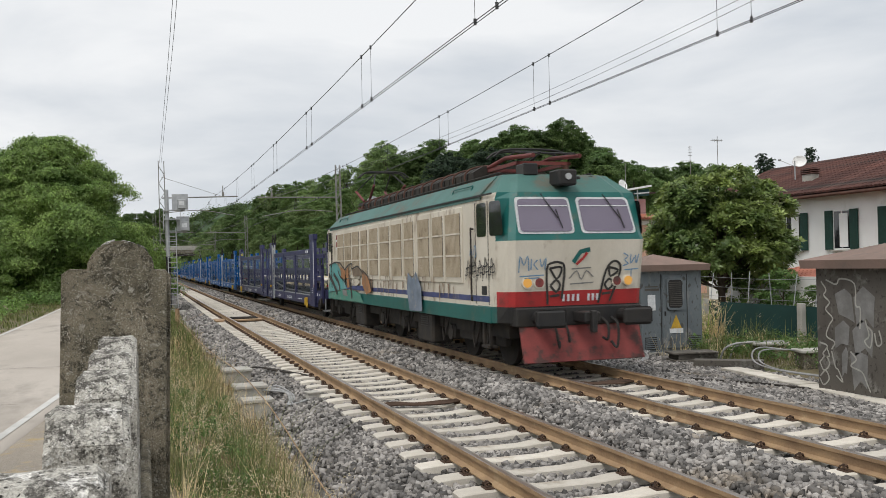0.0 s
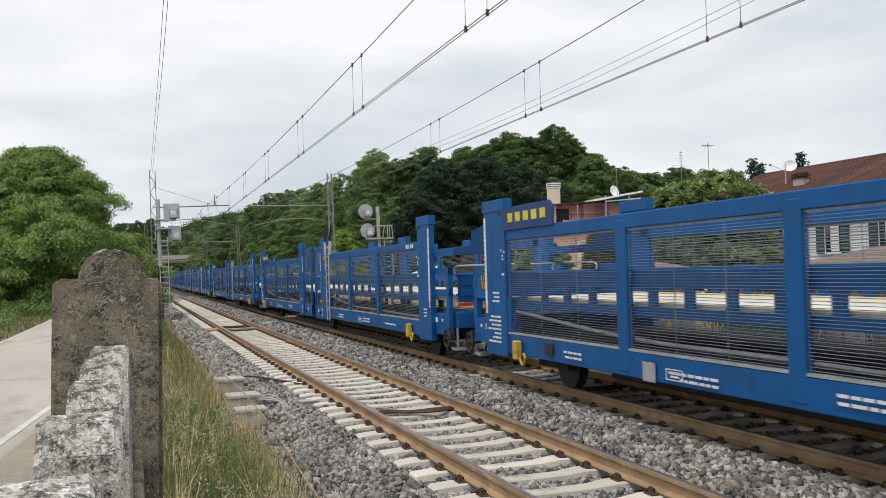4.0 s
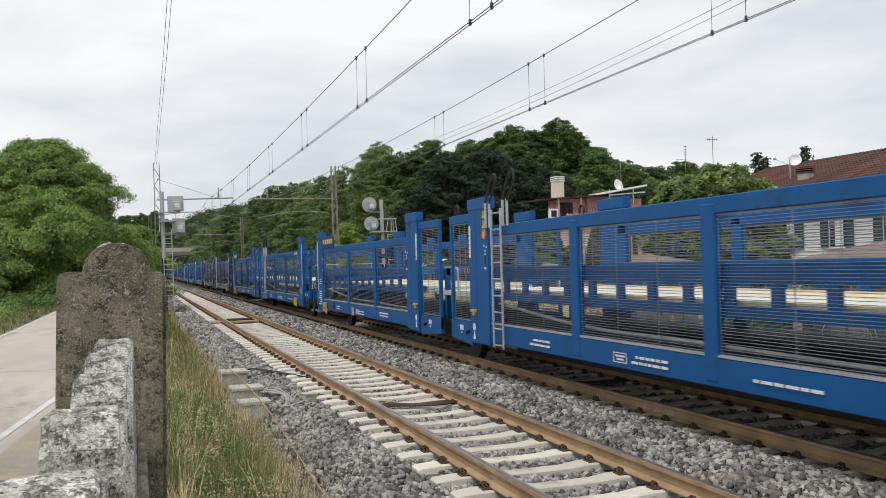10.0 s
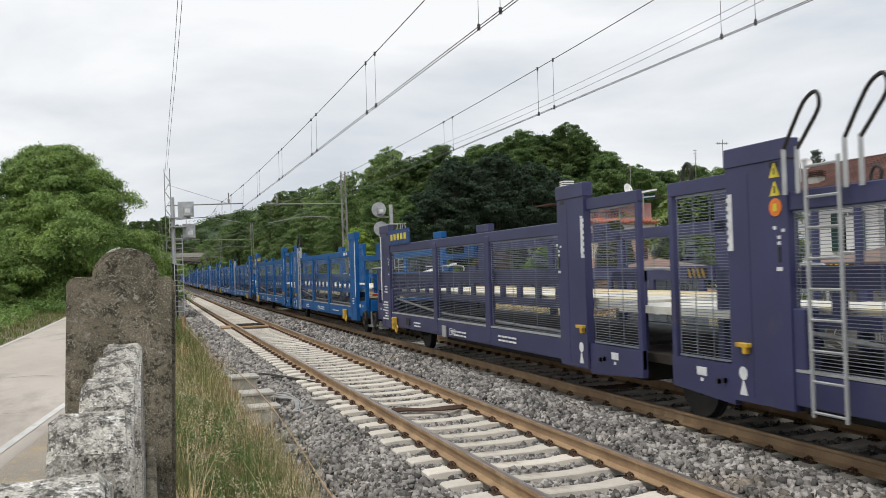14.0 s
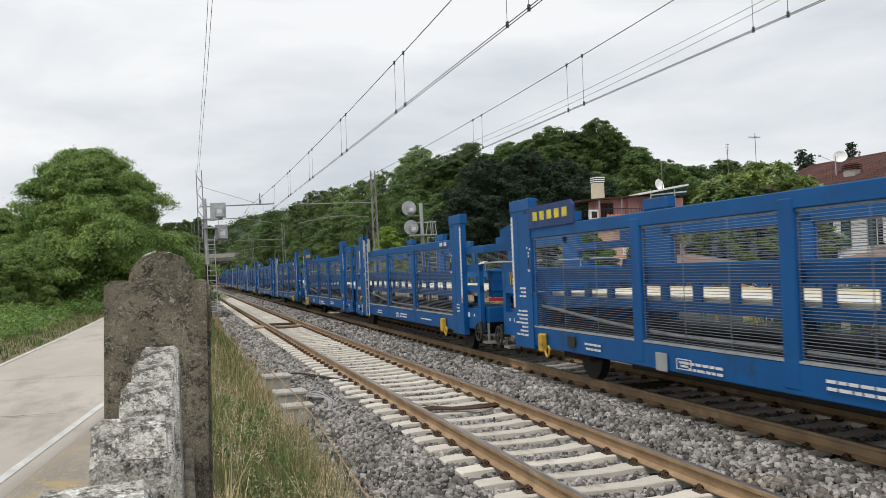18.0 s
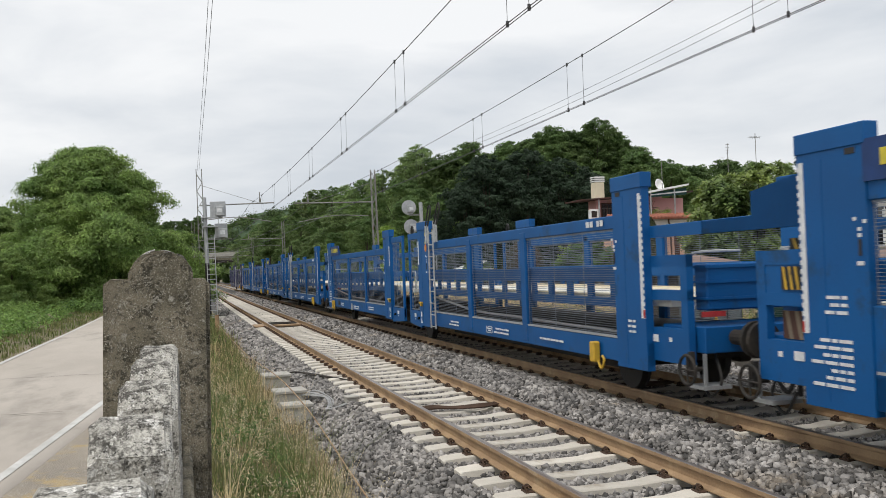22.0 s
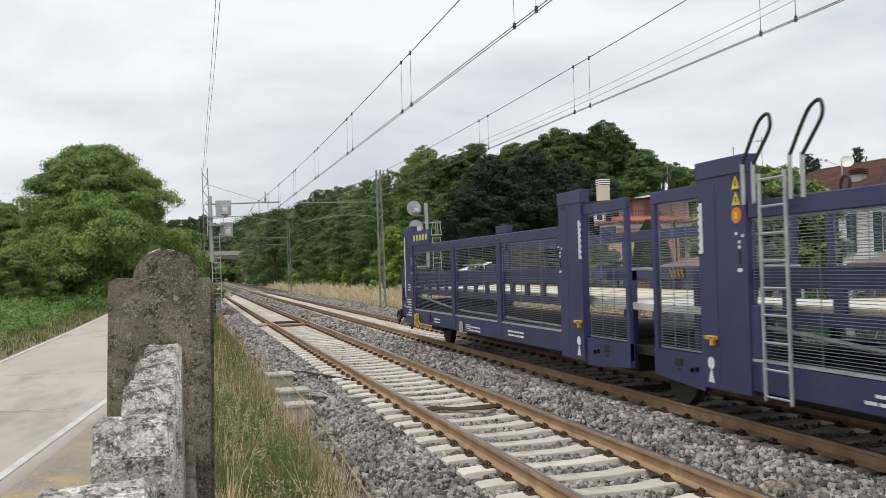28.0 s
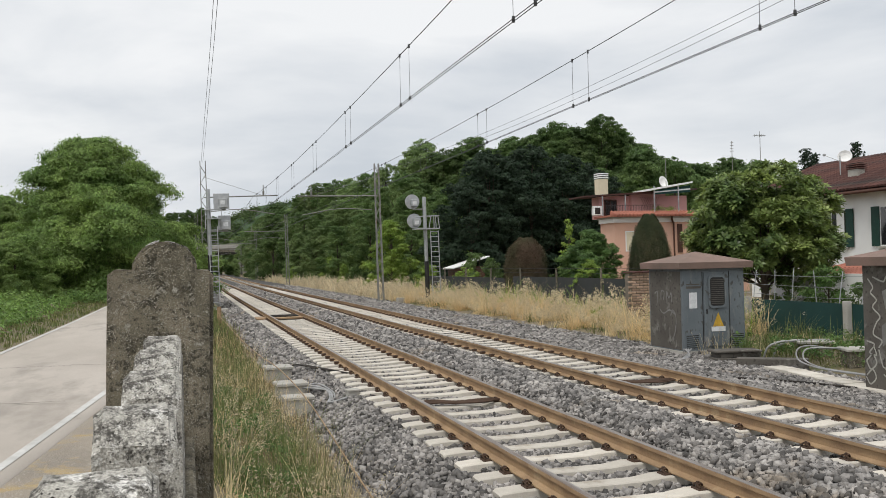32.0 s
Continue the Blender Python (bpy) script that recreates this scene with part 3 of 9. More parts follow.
def sleeper_bm():
    bm = bmesh.new()
    xs = (-1.2, -1.17, -0.95, -0.55, -0.3, 0.3, 0.55, 0.95, 1.17, 1.2)
    top = (-0.215, -0.195, -0.182, -0.182, -0.205, -0.205, -0.182, -0.182, -0.195, -0.215)
    half = (0.12, 0.13, 0.135, 0.135, 0.11, 0.11, 0.135, 0.135, 0.13, 0.12)
    last = None
    for x, z, w in zip(xs, top, half):
        row = [bm.verts.new(p) for p in ((x, -w - 0.02, -0.36), (x, -w, z - 0.012), (x, -w + 0.015, z), (x, w - 0.015, z), (x, w, z - 0.012), (x, w + 0.02, -0.36))]
        if last:
            for i in range(5):
                bm.faces.new((last[i], last[i + 1], row[i + 1], row[i]))
        else:
            bm.faces.new(row)
        last = row
    bm.faces.new(last[::-1])
    bmesh.ops.recalc_face_normals(bm, faces=bm.faces[:])
    return bm


def fastening_bm():
    bm = bmesh.new()
    box(bm, -0.055, 0.045, -0.075, 0.075, -0.19, -0.165, 0.006)
    hose(bm, [(-0.03, -0.06, -0.16), (-0.05, -0.03, -0.135), (0.0, -0.02, -0.12), (0.03, 0.0, -0.15), (0.0, 0.02, -0.12), (-0.05, 0.03, -0.135), (-0.03, 0.06, -0.16)], 0.011, 5)
    tube(bm, (-0.02, 0, -0.17), (-0.02, 0, -0.105), 0.017, 6)
    return bm


def build_track(centre, first, name, label):
    track = thing(name, label, "railway track", kind="structure")
    for side in (-1, 1):
        part("rail", rail_mesh(centre + side * RAIL_SPAN / 2), [M["rail"], M["rail_top"]], track, "rusty steel rail with a worn brighter head")
    rng = random.Random(int(first * 100))
    y = first - 12 * SLEEPER_STEP
    me = SHARED["sleeper"]
    far_v, far_f = [], []
    n = 0
    while y < 265:
        x = centre + bend(y)
        if n < 150:
            s = piece("sleeper", me, track, at=pose(x, y, rng.uniform(-0.008, 0.004), 0, 0, rng.uniform(-0.5, 0.5)))
            if 3 < y < 20:
                for side in (-1, 1):
                    for inner in (-1, 1):
                        piece("fastening", SHARED["fastening"], s, at=pose(side * RAIL_SPAN / 2 + inner * 0.105, 0, 0, 0, 0, 0 if inner < 0 else 180))
        else:
            k = len(far_v)
            far_v += [(x + a, y + b, -0.185) for a in (-1.2, 1.2) for b in (-0.13, 0.13)]
            far_f.append((k, k + 2, k + 3, k + 1))
        y += SLEEPER_STEP
        n += 1
    if far_v:
        tagged(piece("far_sleepers", np_mesh("far_sleepers", far_v, far_f, M["sleeper"]), track), kind="stuff")
    clips = bmesh.new()
    y = first
    while y < 110:
        if y > 20:
            for side in (-1, 1):
                for inner in (-1, 1):
                    x = centre + bend(y) + side * RAIL_SPAN / 2 + inner * 0.1
                    box(clips, x - 0.05, x + 0.05, y - 0.07, y + 0.07, -0.19, -0.12)
        y += SLEEPER_STEP
    tagged(part("far_fastenings", clips, M["clip"], track), kind="stuff")


def build_ballast():
    ys = np.concatenate([np.arange(-120, 4, 10), np.arange(4, 40, 0.25), np.arange(40, 90, 1.0), np.arange(90, 421, 10)])
    us = np.concatenate([np.linspace(a[0], b[0], 4 if b[0] - a[0] < 1 else 12, endpoint=False) for a, b in zip(PROFILE, PROFILE[1:])] + [[12.2]])
    rng = np.random.RandomState(8)
    gu, gy = np.meshgrid(us, ys)
    z = bed(gu) + rng.uniform(-0.02, 0.012, gu.shape)
    v = np.stack([gu + bend(gy), gy, z], -1).reshape(-1, 3)
    nx, ny = len(us), len(ys)
    i = (np.arange(ny - 1)[:, None] * nx + np.arange(nx - 1)[None]).ravel()
    # dark bed colour stands for shade between the loose stones
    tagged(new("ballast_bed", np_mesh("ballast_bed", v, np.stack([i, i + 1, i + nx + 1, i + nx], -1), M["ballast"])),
           "crushed-stone ballast bed, coloured dark for the shade between its stones", "ballast", kind="structure")
    # loose stones on it, thinning with distance
    bv = np.array([(x, y, z) for x in (-1, 1) for y in (-1, 1) for z in (-1, 1)], float)
    bf = np.array([(0, 1, 3), (0, 3, 2), (4, 6, 7), (4, 7, 5), (0, 4, 5), (0, 5, 1), (2, 3, 7), (2, 7, 6), (0, 2, 6), (0, 6, 4), (1, 5, 7), (1, 7, 3)])
    shapes = np.array([(bv + rng.uniform(-0.60, 0.45, bv.shape) * bv) * rng.uniform(0.60, 1.15, (1, 3)) for _ in range(60)])
    allv, allf, count = [], [], 0
    for y0, y1, density, size in ((4.5, 9, 560, 0.0275), (9, 13, 520, 0.028), (13, 19, 400, 0.030), (19, 30, 210, 0.036), (30, 55, 80, 0.044), (55, 110, 24, 0.060)):
        n = int((y1 - y0) * 11.6 * density)
        u, y = rng.uniform(1.55, 13.1, n), rng.uniform(y0, y1, n)
        keep = (u < 0.98 * y + 1.2) & (u > 0.02 * y + 0.9)
        for centre, first in ((TRACK_NEAR, 8.41), (TRACK_FAR, 8.26)):
            d = abs(u - centre)
            keep &= abs(d - RAIL_SPAN / 2) > 0.085
            on = abs((y - first + SLEEPER_STEP / 2) % SLEEPER_STEP - SLEEPER_STEP / 2) < 0.170
            keep &= ~((d < 1.24) & on & (rng.uniform(0, 1, n) > 0.012))
        edge = np.minimum(np.clip((u - 1.55) / 0.7, 0, 1), np.clip((13.0 - u) / 0.8, 0, 1))
        keep &= rng.uniform(0, 1, n) < 0.25 + 0.75 * edge
        u, y = u[keep], y[keep]
        n = len(u)
        r = size * rng.uniform(0.6, 1.45, n)
        for centre in (TRACK_NEAR, TRACK_FAR):
            r = np.where(abs(u - centre) < 1.3, np.minimum(r, 0.034), r)
        a = rng.uniform(0, 2 * np.pi, n)
        b = rng.uniform(-1.4, 1.4, n)
        s = shapes[rng.randint(0, len(shapes), n)] * r[:, None, None]
        ca, sa, cb, sb = (q[:, None] for q in (np.cos(a), np.sin(a), np.cos(b), np.sin(b)))
        x1, y1_, z1 = s[..., 0], s[..., 1] * cb - s[..., 2] * sb, s[..., 1] * sb + s[..., 2] * cb
        x2, y2 = x1 * ca - y1_ * sa, x1 * sa + y1_ * ca
        z0 = bed(u) + rng.uniform(-0.016, 0.036, n)
        for centre in (TRACK_NEAR, TRACK_FAR):
            z0 = z0 - np.where(abs(u - centre) < 1.28, 0.010, 0)
        allv.append(np.stack([x2 + (u + bend(y))[:, None], y2 + y[:, None], z1 + z0[:, None]], -1).reshape(-1, 3))
        allf.append((bf[None] + (np.arange(n) * len(bv))[:, None, None] + count).reshape(-1, 3))
        count += n * len(bv)
    tagged(new("ballast_stones", np_mesh("ballast_stones", np.concatenate(allv), np.concatenate(allf), M["stone_chip"])),
           "loose angular grey ballast stones between the rails", "ballast", kind="stuff")


def build_fence():
    """The old concrete fence beside the lane: round-topped slabs on a beam, and a pier."""
    pier = thing("fence_pier", "weathered concrete pier with a rounded crown and lichen", "pier", pose(-0.122, 3.24, 0, 0, 1.2, 0))
    rng = random.Random(2)

    def rough(bm, amount):
        bmesh.ops.subdivide_edges(bm, edges=[e for e in bm.edges if e.calc_length() > 0.12], cuts=4, use_grid_fill=True)
        for v in bm.verts:
            v.co += Vector((rng.uniform(-1, 1), rng.uniform(-1, 1), rng.uniform(-1, 1))) * amount
        return bm

    arch_line = [(0.104 * math.cos(radians(q)) + 0.012, 2.05 + 0.094 * math.sin(radians(q))) for q in range(0, 181, 12)]
    bm = prism(bmesh.new(), [(-0.168, 0.2), (0.168, 0.2), (0.168, 2.032), (0.150, 2.050)] + arch_line + [(-0.146, 2.050), (-0.168, 2.032)], "y", -0.13, 0.13)
    bmesh.ops.bevel(bm, geom=[e for e in bm.edges if abs(e.verts[0].co.y - e.verts[1].co.y) < 0.001], offset=0.012, segments=2, affect="EDGES")
    part("shaft", rough(bm, 0.0020), M["old_concrete"], pier)
    for x, z, r in ((-0.072, 2.098, 0.018), (0.03, 2.139, 0.022), (0.080, 2.116, 0.020), (-0.03, 2.135, 0.022)):
        bm = bmesh.new()
        bmesh.ops.create_icosphere(bm, subdivisions=2, radius=r)
        for v in bm.verts:
            v.co = Vector((v.co.x * 1.3, v.co.y * 2.4, v.co.z * 0.32)) * rng.uniform(0.82, 1.15)
        part("lichen_crust", bm, M["lichen_concrete"], pier, "pale crust of lichen", at=pose(x, rng.uniform(-0.09, -0.02), z, rng.uniform(-8, 8), math.degrees(math.atan2(x - 0.012, max(0.03, z - 2.05))), 0))
    fence = thing("concrete_fence", "old lichen-covered concrete fence of round-topped slabs beside the lane", "fence")
    for y, x, top in ((2.78, -0.070, 1.86), (2.3, -0.066, 1.862), (1.85, -0.066, 1.861), (1.34, -0.070, 1.870), (0.90, -0.081, 1.876)):
        bm = bmesh.new()
        w = 0.052
        out = [(-w, 1.0), (w, 1.0), (w, top - 0.012), (w - 0.012, top), (-w + 0.012, top), (-w, top - 0.012)]
        prism(bm, out, "y", -0.075, 0.075)
        bmesh.ops.subdivide_edges(bm, edges=bm.edges[:], cuts=3, use_grid_fill=True)
        for v in bm.verts:
            k = abs(v.co.y) / 0.075
            v.co.z -= 0.042 * k ** 2.5 * min(1.0, max(0.0, (v.co.z - 1.5) / 0.3))
            v.co += Vector((rng.uniform(-1, 1), rng.uniform(-1, 1), rng.uniform(-1, 1))) * 0.0016
        part("slab", bm, M["lichen_concrete"], fence, at=pose(x, y - 0.05, 0, 0, 0, rng.uniform(-2, 2)))
    bm = boxes((-0.145, -0.02, 0.3, 3.1, 0.25, 1.55), (-0.02, 0.015, 0.3, 3.1, 1.42, 1.50), bevel=0.008)
    bmesh.ops.subdivide_edges(bm, edges=[e for e in bm.edges if e.calc_length() > 0.5], cuts=8)
    part("beam", bm, M["old_concrete"], fence)


SHARED = {}
for key, bm, mat in (("sleeper", sleeper_bm(), M["sleeper"]), ("fastening", fastening_bm(), M["clip"])):
    me = bpy.data.meshes.new(key)
    bm.to_mesh(me)
    bm.free()
    me.materials.append(mat)
    SHARED[key] = me
build_ground()
build_road()
build_ballast()
build_fence()


# ---- line-side things ----
def lattice_mast(x, y, height, z0, label, width=0.34):
    mast = thing("catenary_mast", label, "mast", pose(x + bend(y), y, z0, 0, -0.8, 0), group="masts along the line")
    top = width * 0.78
    for sx in (-1, 1):
        for sy in (-1, 1):
            bm = bmesh.new()
            tube(bm, (sx * width / 2, sy * width / 2, 0), (sx * top / 2, sy * top / 2, height), 0.038, 4, 0.03)
            part("chord", bm, M["mast_steel"], mast)
    for k in range(int(height / 0.55)):
        z, z2 = 0.2 + k * 0.55, 0.2 + (k + 1) * 0.55
        w, w2 = (width + (top - width) * q / height for q in (z, z2))
        s = 1 if k % 2 else -1
        bm = bmesh.new()
        for f in (-1, 1):
            tube(bm, (s * w / 2, f * w / 2, z), (-s * w2 / 2, f * w2 / 2, z2), 0.016, 4)
            tube(bm, (f * w / 2, s * w / 2, z), (f * w2 / 2, -s * w2 / 2, z2), 0.016, 4)
        part("lacing", bm, M["mast_steel"], mast)
    part("footing", boxes((-0.4, 0.4, -0.4, 0.4, -0.5, 0.12), bevel=0.04), M["concrete"], mast)
    return mast


def bracket(mast, towards, reach, z):
    """The arm that holds the wires over one track."""
    bm = bmesh.new()
    tube(bm, (0, 0, z), (towards * reach, 0, z + 0.06), 0.04, 8)
    part("arm", bm, M["mast_steel"], mast)
    bm = bmesh.new()
    tube(bm, (0, 0, z + 1.3), (towards * reach * 0.8, 0, z + 0.06), 0.012, 5)
    part("stay", bm, M["mast_steel"], mast)
    bm = bmesh.new()
    tube(bm, (towards * (reach - 0.9), 0, z + 0.05), (towards * (reach - 0.9), 0, z + 0.75), 0.03, 6)
    tube(bm, (towards * (reach - 0.9), 0, z + 0.1), (towards * (reach - 0.9), 0, z + 0.35), 0.065, 8)
    part("insulator", bm, M["mast_steel"], mast)
    bm = bmesh.new()
    hose(bm, arc([(towards * 0.4, 0, z - 0.9), (towards * reach * 0.5, 0, z - 0.8), (towards * reach * 0.95, 0, z - 1.15)], 5), 0.025, 6)
    part("steady_arm", bm, M["mast_steel"], mast)


SPAN, MIDDLE = 57.5, 28.9


def hang(y, low, high):
    u = ((y - MIDDLE + SPAN / 2) % SPAN) - SPAN / 2
    return low + (high - low) * (u / (SPAN / 2)) ** 2


def build_wires():
    ys = np.concatenate([np.arange(-28.6, 116, 2.875), np.arange(116, 290, 14.375)])
    for centre, contact, low, high in ((TRACK_NEAR, 5.12, 6.02, 6.46), (TRACK_FAR, 5.19, 6.04, 6.62)):
        line = thing("overhead_line", "thin dark overhead wires with vertical droppers above a track", "overhead wires")
        bm = bmesh.new()
        hose(bm, [(centre + bend(y), y, hang(y, low, high)) for y in ys], 0.0080, 5)
        part("carrier_wire", bm, M["cable"], line)
        for dx in (-0.025, 0.025):
            bm = bmesh.new()
            hose(bm, [(centre + dx + bend(y), y, contact) for y in ys], 0.0062, 5)
            part("contact_wire", bm, M["cable"], line)
        y = 3.75
        while y < 110:
            for dy in (0.0, 0.75):
                bm = bmesh.new()
                tube(bm, (centre + bend(y), y + dy, contact), (centre + bend(y), y + dy, hang(y + dy, low, high)), 0.004, 4)
                tube(bm, (centre + bend(y), y + dy, contact - 0.03), (centre + bend(y), y + dy, contact + 0.05), 0.022, 5)
                tube(bm, (centre + bend(y), y + dy, hang(y + dy, low, high) - 0.04), (centre + bend(y), y + dy, hang(y + dy, low, high) + 0.03), 0.02, 5)
                part("dropper", bm, M["cable"], line)
            y += 6.28
    for x0, low, high in ((12.2, 7.42, 8.2), (12.2, 7.21, 8.2)):
        bm = bmesh.new()
        hose(bm, [(x0 + bend(y), y, hang(y, low, high)) for y in ys], 0.006, 5)
        tagged(part("feeder_wire", bm, M["cable"]), "thin feeder wire along the masts", "wire")
    for dx, dz in ((0, 0), (0.10, 0.0)):
        bm = bmesh.new()
        way = arc([(0.42 + dx, -10, 8.95 + dz), (0.80 + dx, 23, 8.72 + dz), (0.94 + dx, 40, 8.71 + dz), (1.09 + dx, 58.9, 8.72 + dz)], 6)
        hose(bm, way, 0.0072, 5)
        tagged(part("feeder_wire", bm, M["cable"]), "thin feeder wire rising from a lattice mast", "wire")


def ladder_parts(owner, x0, x1, y, z0, z1, step=0.30):
    bm = bmesh.new()
    for x in (x0, x1):
        box(bm, x - 0.022, x + 0.022, y - 0.02, y + 0.02, z0, z1)
    part("ladder_stiles", bm, M["galvanised"], owner)
    z = z0 + 0.15
    while z < z1:
        part("rung", boxes((x0, x1, y - 0.012, y + 0.012, z - 0.018, z + 0.018)), M["galvanised"], owner)
        z += step


def build_signals():
    s = thing("railway_signal", "grey signal post with two round discs and a ladder", "railway signal", pose(13.93, 52.3, -0.45, 0, -1.0, 0))
    bm = bmesh.new()
    tube(bm, (0, 0, 0), (0, 0, 2.6), 0.13, 12)
    part("black_base", bm, M["black"], s, "black lower part of the post")
    bm = bmesh.new()
    tube(bm, (0, 0, 2.6), (0, 0, 6.45), 0.11, 12)
    part("post", bm, M["galvanised"], s)
    for x, z in ((-0.72, 6.18), (-0.64, 5.03)):
        bm = bmesh.new()
        tube(bm, (x, 0.05, z), (x, 0.09, z), 0.44, 28)
        disc = part("signal_disc", bm, M["galvanised"], s)
        part("lamp_housing", boxes((x - 0.12, x + 0.26, -0.32, 0.05, z - 0.30, z + 0.12), bevel=0.02), M["galvanised"], disc)
        part("housing_label", boxes((x - 0.06, x + 0.18, -0.33, -0.322, z - 0.2, z + 0.0)), M["white_mark"], disc)
        part("disc_bracket", boxes((x, 0.02, -0.06, 0.06, z - 0.5, z - 0.42)), M["mast_steel"], s)
    part("platform", boxes((-0.75, 0.75, -0.55, 0.25, 4.50, 4.56)), M["galvanised"], s)
    for a, b in (((-0.3, -0.5, 5.28), (0.75, -0.5, 5.28)), ((0.75, -0.5, 4.5), (0.68, -0.5, 5.28)), ((0.75, -0.5, 5.28), (0.75, 0.25, 5.28)), ((0.1, -0.5, 4.5), (0.25, -0.5, 5.28)),
                 ((-0.75, -0.5, 5.25), (0.3, -0.5, 5.25)), ((0.75, 0.25, 4.5), (0.75, 0.25, 5.28)), ((0.42, -0.5, 4.5), (0.42, -0.5, 5.28))):
        bm = bmesh.new()
        tube(bm, a, b, 0.025, 6)
        part("platform_rail", bm, M["galvanised"], s)
    ladder_parts(s, 0.20, 0.68, -0.45, 0.0, 4.4)
    part("footing", boxes((-0.35, 0.6, -0.5, 0.35, -0.3, 0.10), bevel=0.04), M["concrete"], s)

    s = thing("railway_signal", "grey signal post with two square plates and a ladder", "railway signal", pose(1.45, 54.5, -0.4, 0, -0.8, 0))
    bm = bmesh.new()
    tube(bm, (0, 0, 0), (0, 0, 3.2), 0.13, 12)
    part("black_base", bm, M["black"], s, "black lower part of the post")
    bm = bmesh.new()
    tube(bm, (0, 0, 3.2), (0, 0, 7.05), 0.12, 12)
    part("post", bm, M["galvanised"], s)
    for x0, x1, z0, z1 in ((0.30, 1.20, 5.90, 6.80), (0.52, 1.24, 4.64, 5.50)):
        plate = part("signal_plate", boxes((x0, x1, 0.05, 0.08, z0, z1), bevel=0.01), M["galvanised"], s)
        c, d = (x0 + x1) / 2 + 0.05, (z0 + z1) / 2 - 0.1
        part("lamp_housing", boxes((c - 0.2, c + 0.25, -0.32, 0.05, d - 0.30, d + 0.22), bevel=0.02), M["galvanised"], plate)
        part("housing_label", boxes((c - 0.12, c + 0.15, -0.33, -0.322, d - 0.12, d + 0.12)), M["white_mark"], plate)
        part("plate_bracket", boxes((0, x1 - 0.2, -0.05, 0.05, z0 - 0.08, z0 - 0.01)), M["mast_steel"], s)
    part("platform", boxes((-0.2, 0.75, -0.5, 0.2, 5.30, 5.36), (-0.2, 0.75, -0.5, 0.2, 5.82, 5.87)), M["galvanised"], s)
    for x in (-0.2, 0.72):
        part("platform_rail", boxes((x - 0.02, x + 0.02, -0.5, -0.46, 4.7, 5.85)), M["galvanised"], s)
    ladder_parts(s, -0.02, 0.46, -0.4, 0.0, 4.85)
    part("footing", boxes((-0.4, 0.9, -0.6, 0.4, -0.3, 0.06), bevel=0.04), M["concrete"], s)


def hip_roof(bm, x0, x1, y0, y1, z0, z1, thick, ridge=0.0):
    """A low hipped slab roof with a deep edge."""
    cx, cy = (x0 + x1) / 2, (y0 + y1) / 2
    lo = [bm.verts.new(p) for p in ((x0 + 0.02, y0 + 0.02, z0), (x1 - 0.02, y0 + 0.02, z0), (x1 - 0.02, y1 - 0.02, z0), (x0 + 0.02, y1 - 0.02, z0))]
    up = [bm.verts.new(p) for p in ((x0, y0, z0 + thick), (x1, y0, z0 + thick), (x1, y1, z0 + thick), (x0, y1, z0 + thick))]
    a, b = bm.verts.new((cx - ridge, cy, z1)), bm.verts.new((cx + ridge, cy, z1))
    bm.faces.new(lo[::-1])
    for i in range(4):
        bm.faces.new((lo[i], lo[(i + 1) % 4], up[(i + 1) % 4], up[i]))
    bm.faces.new((up[0], up[1], b, a))
    bm.faces.new((up[1], up[2], b))
    bm.faces.new((up[2], up[3], a, b))
    bm.faces.new((up[3], up[0], a))
    return bm


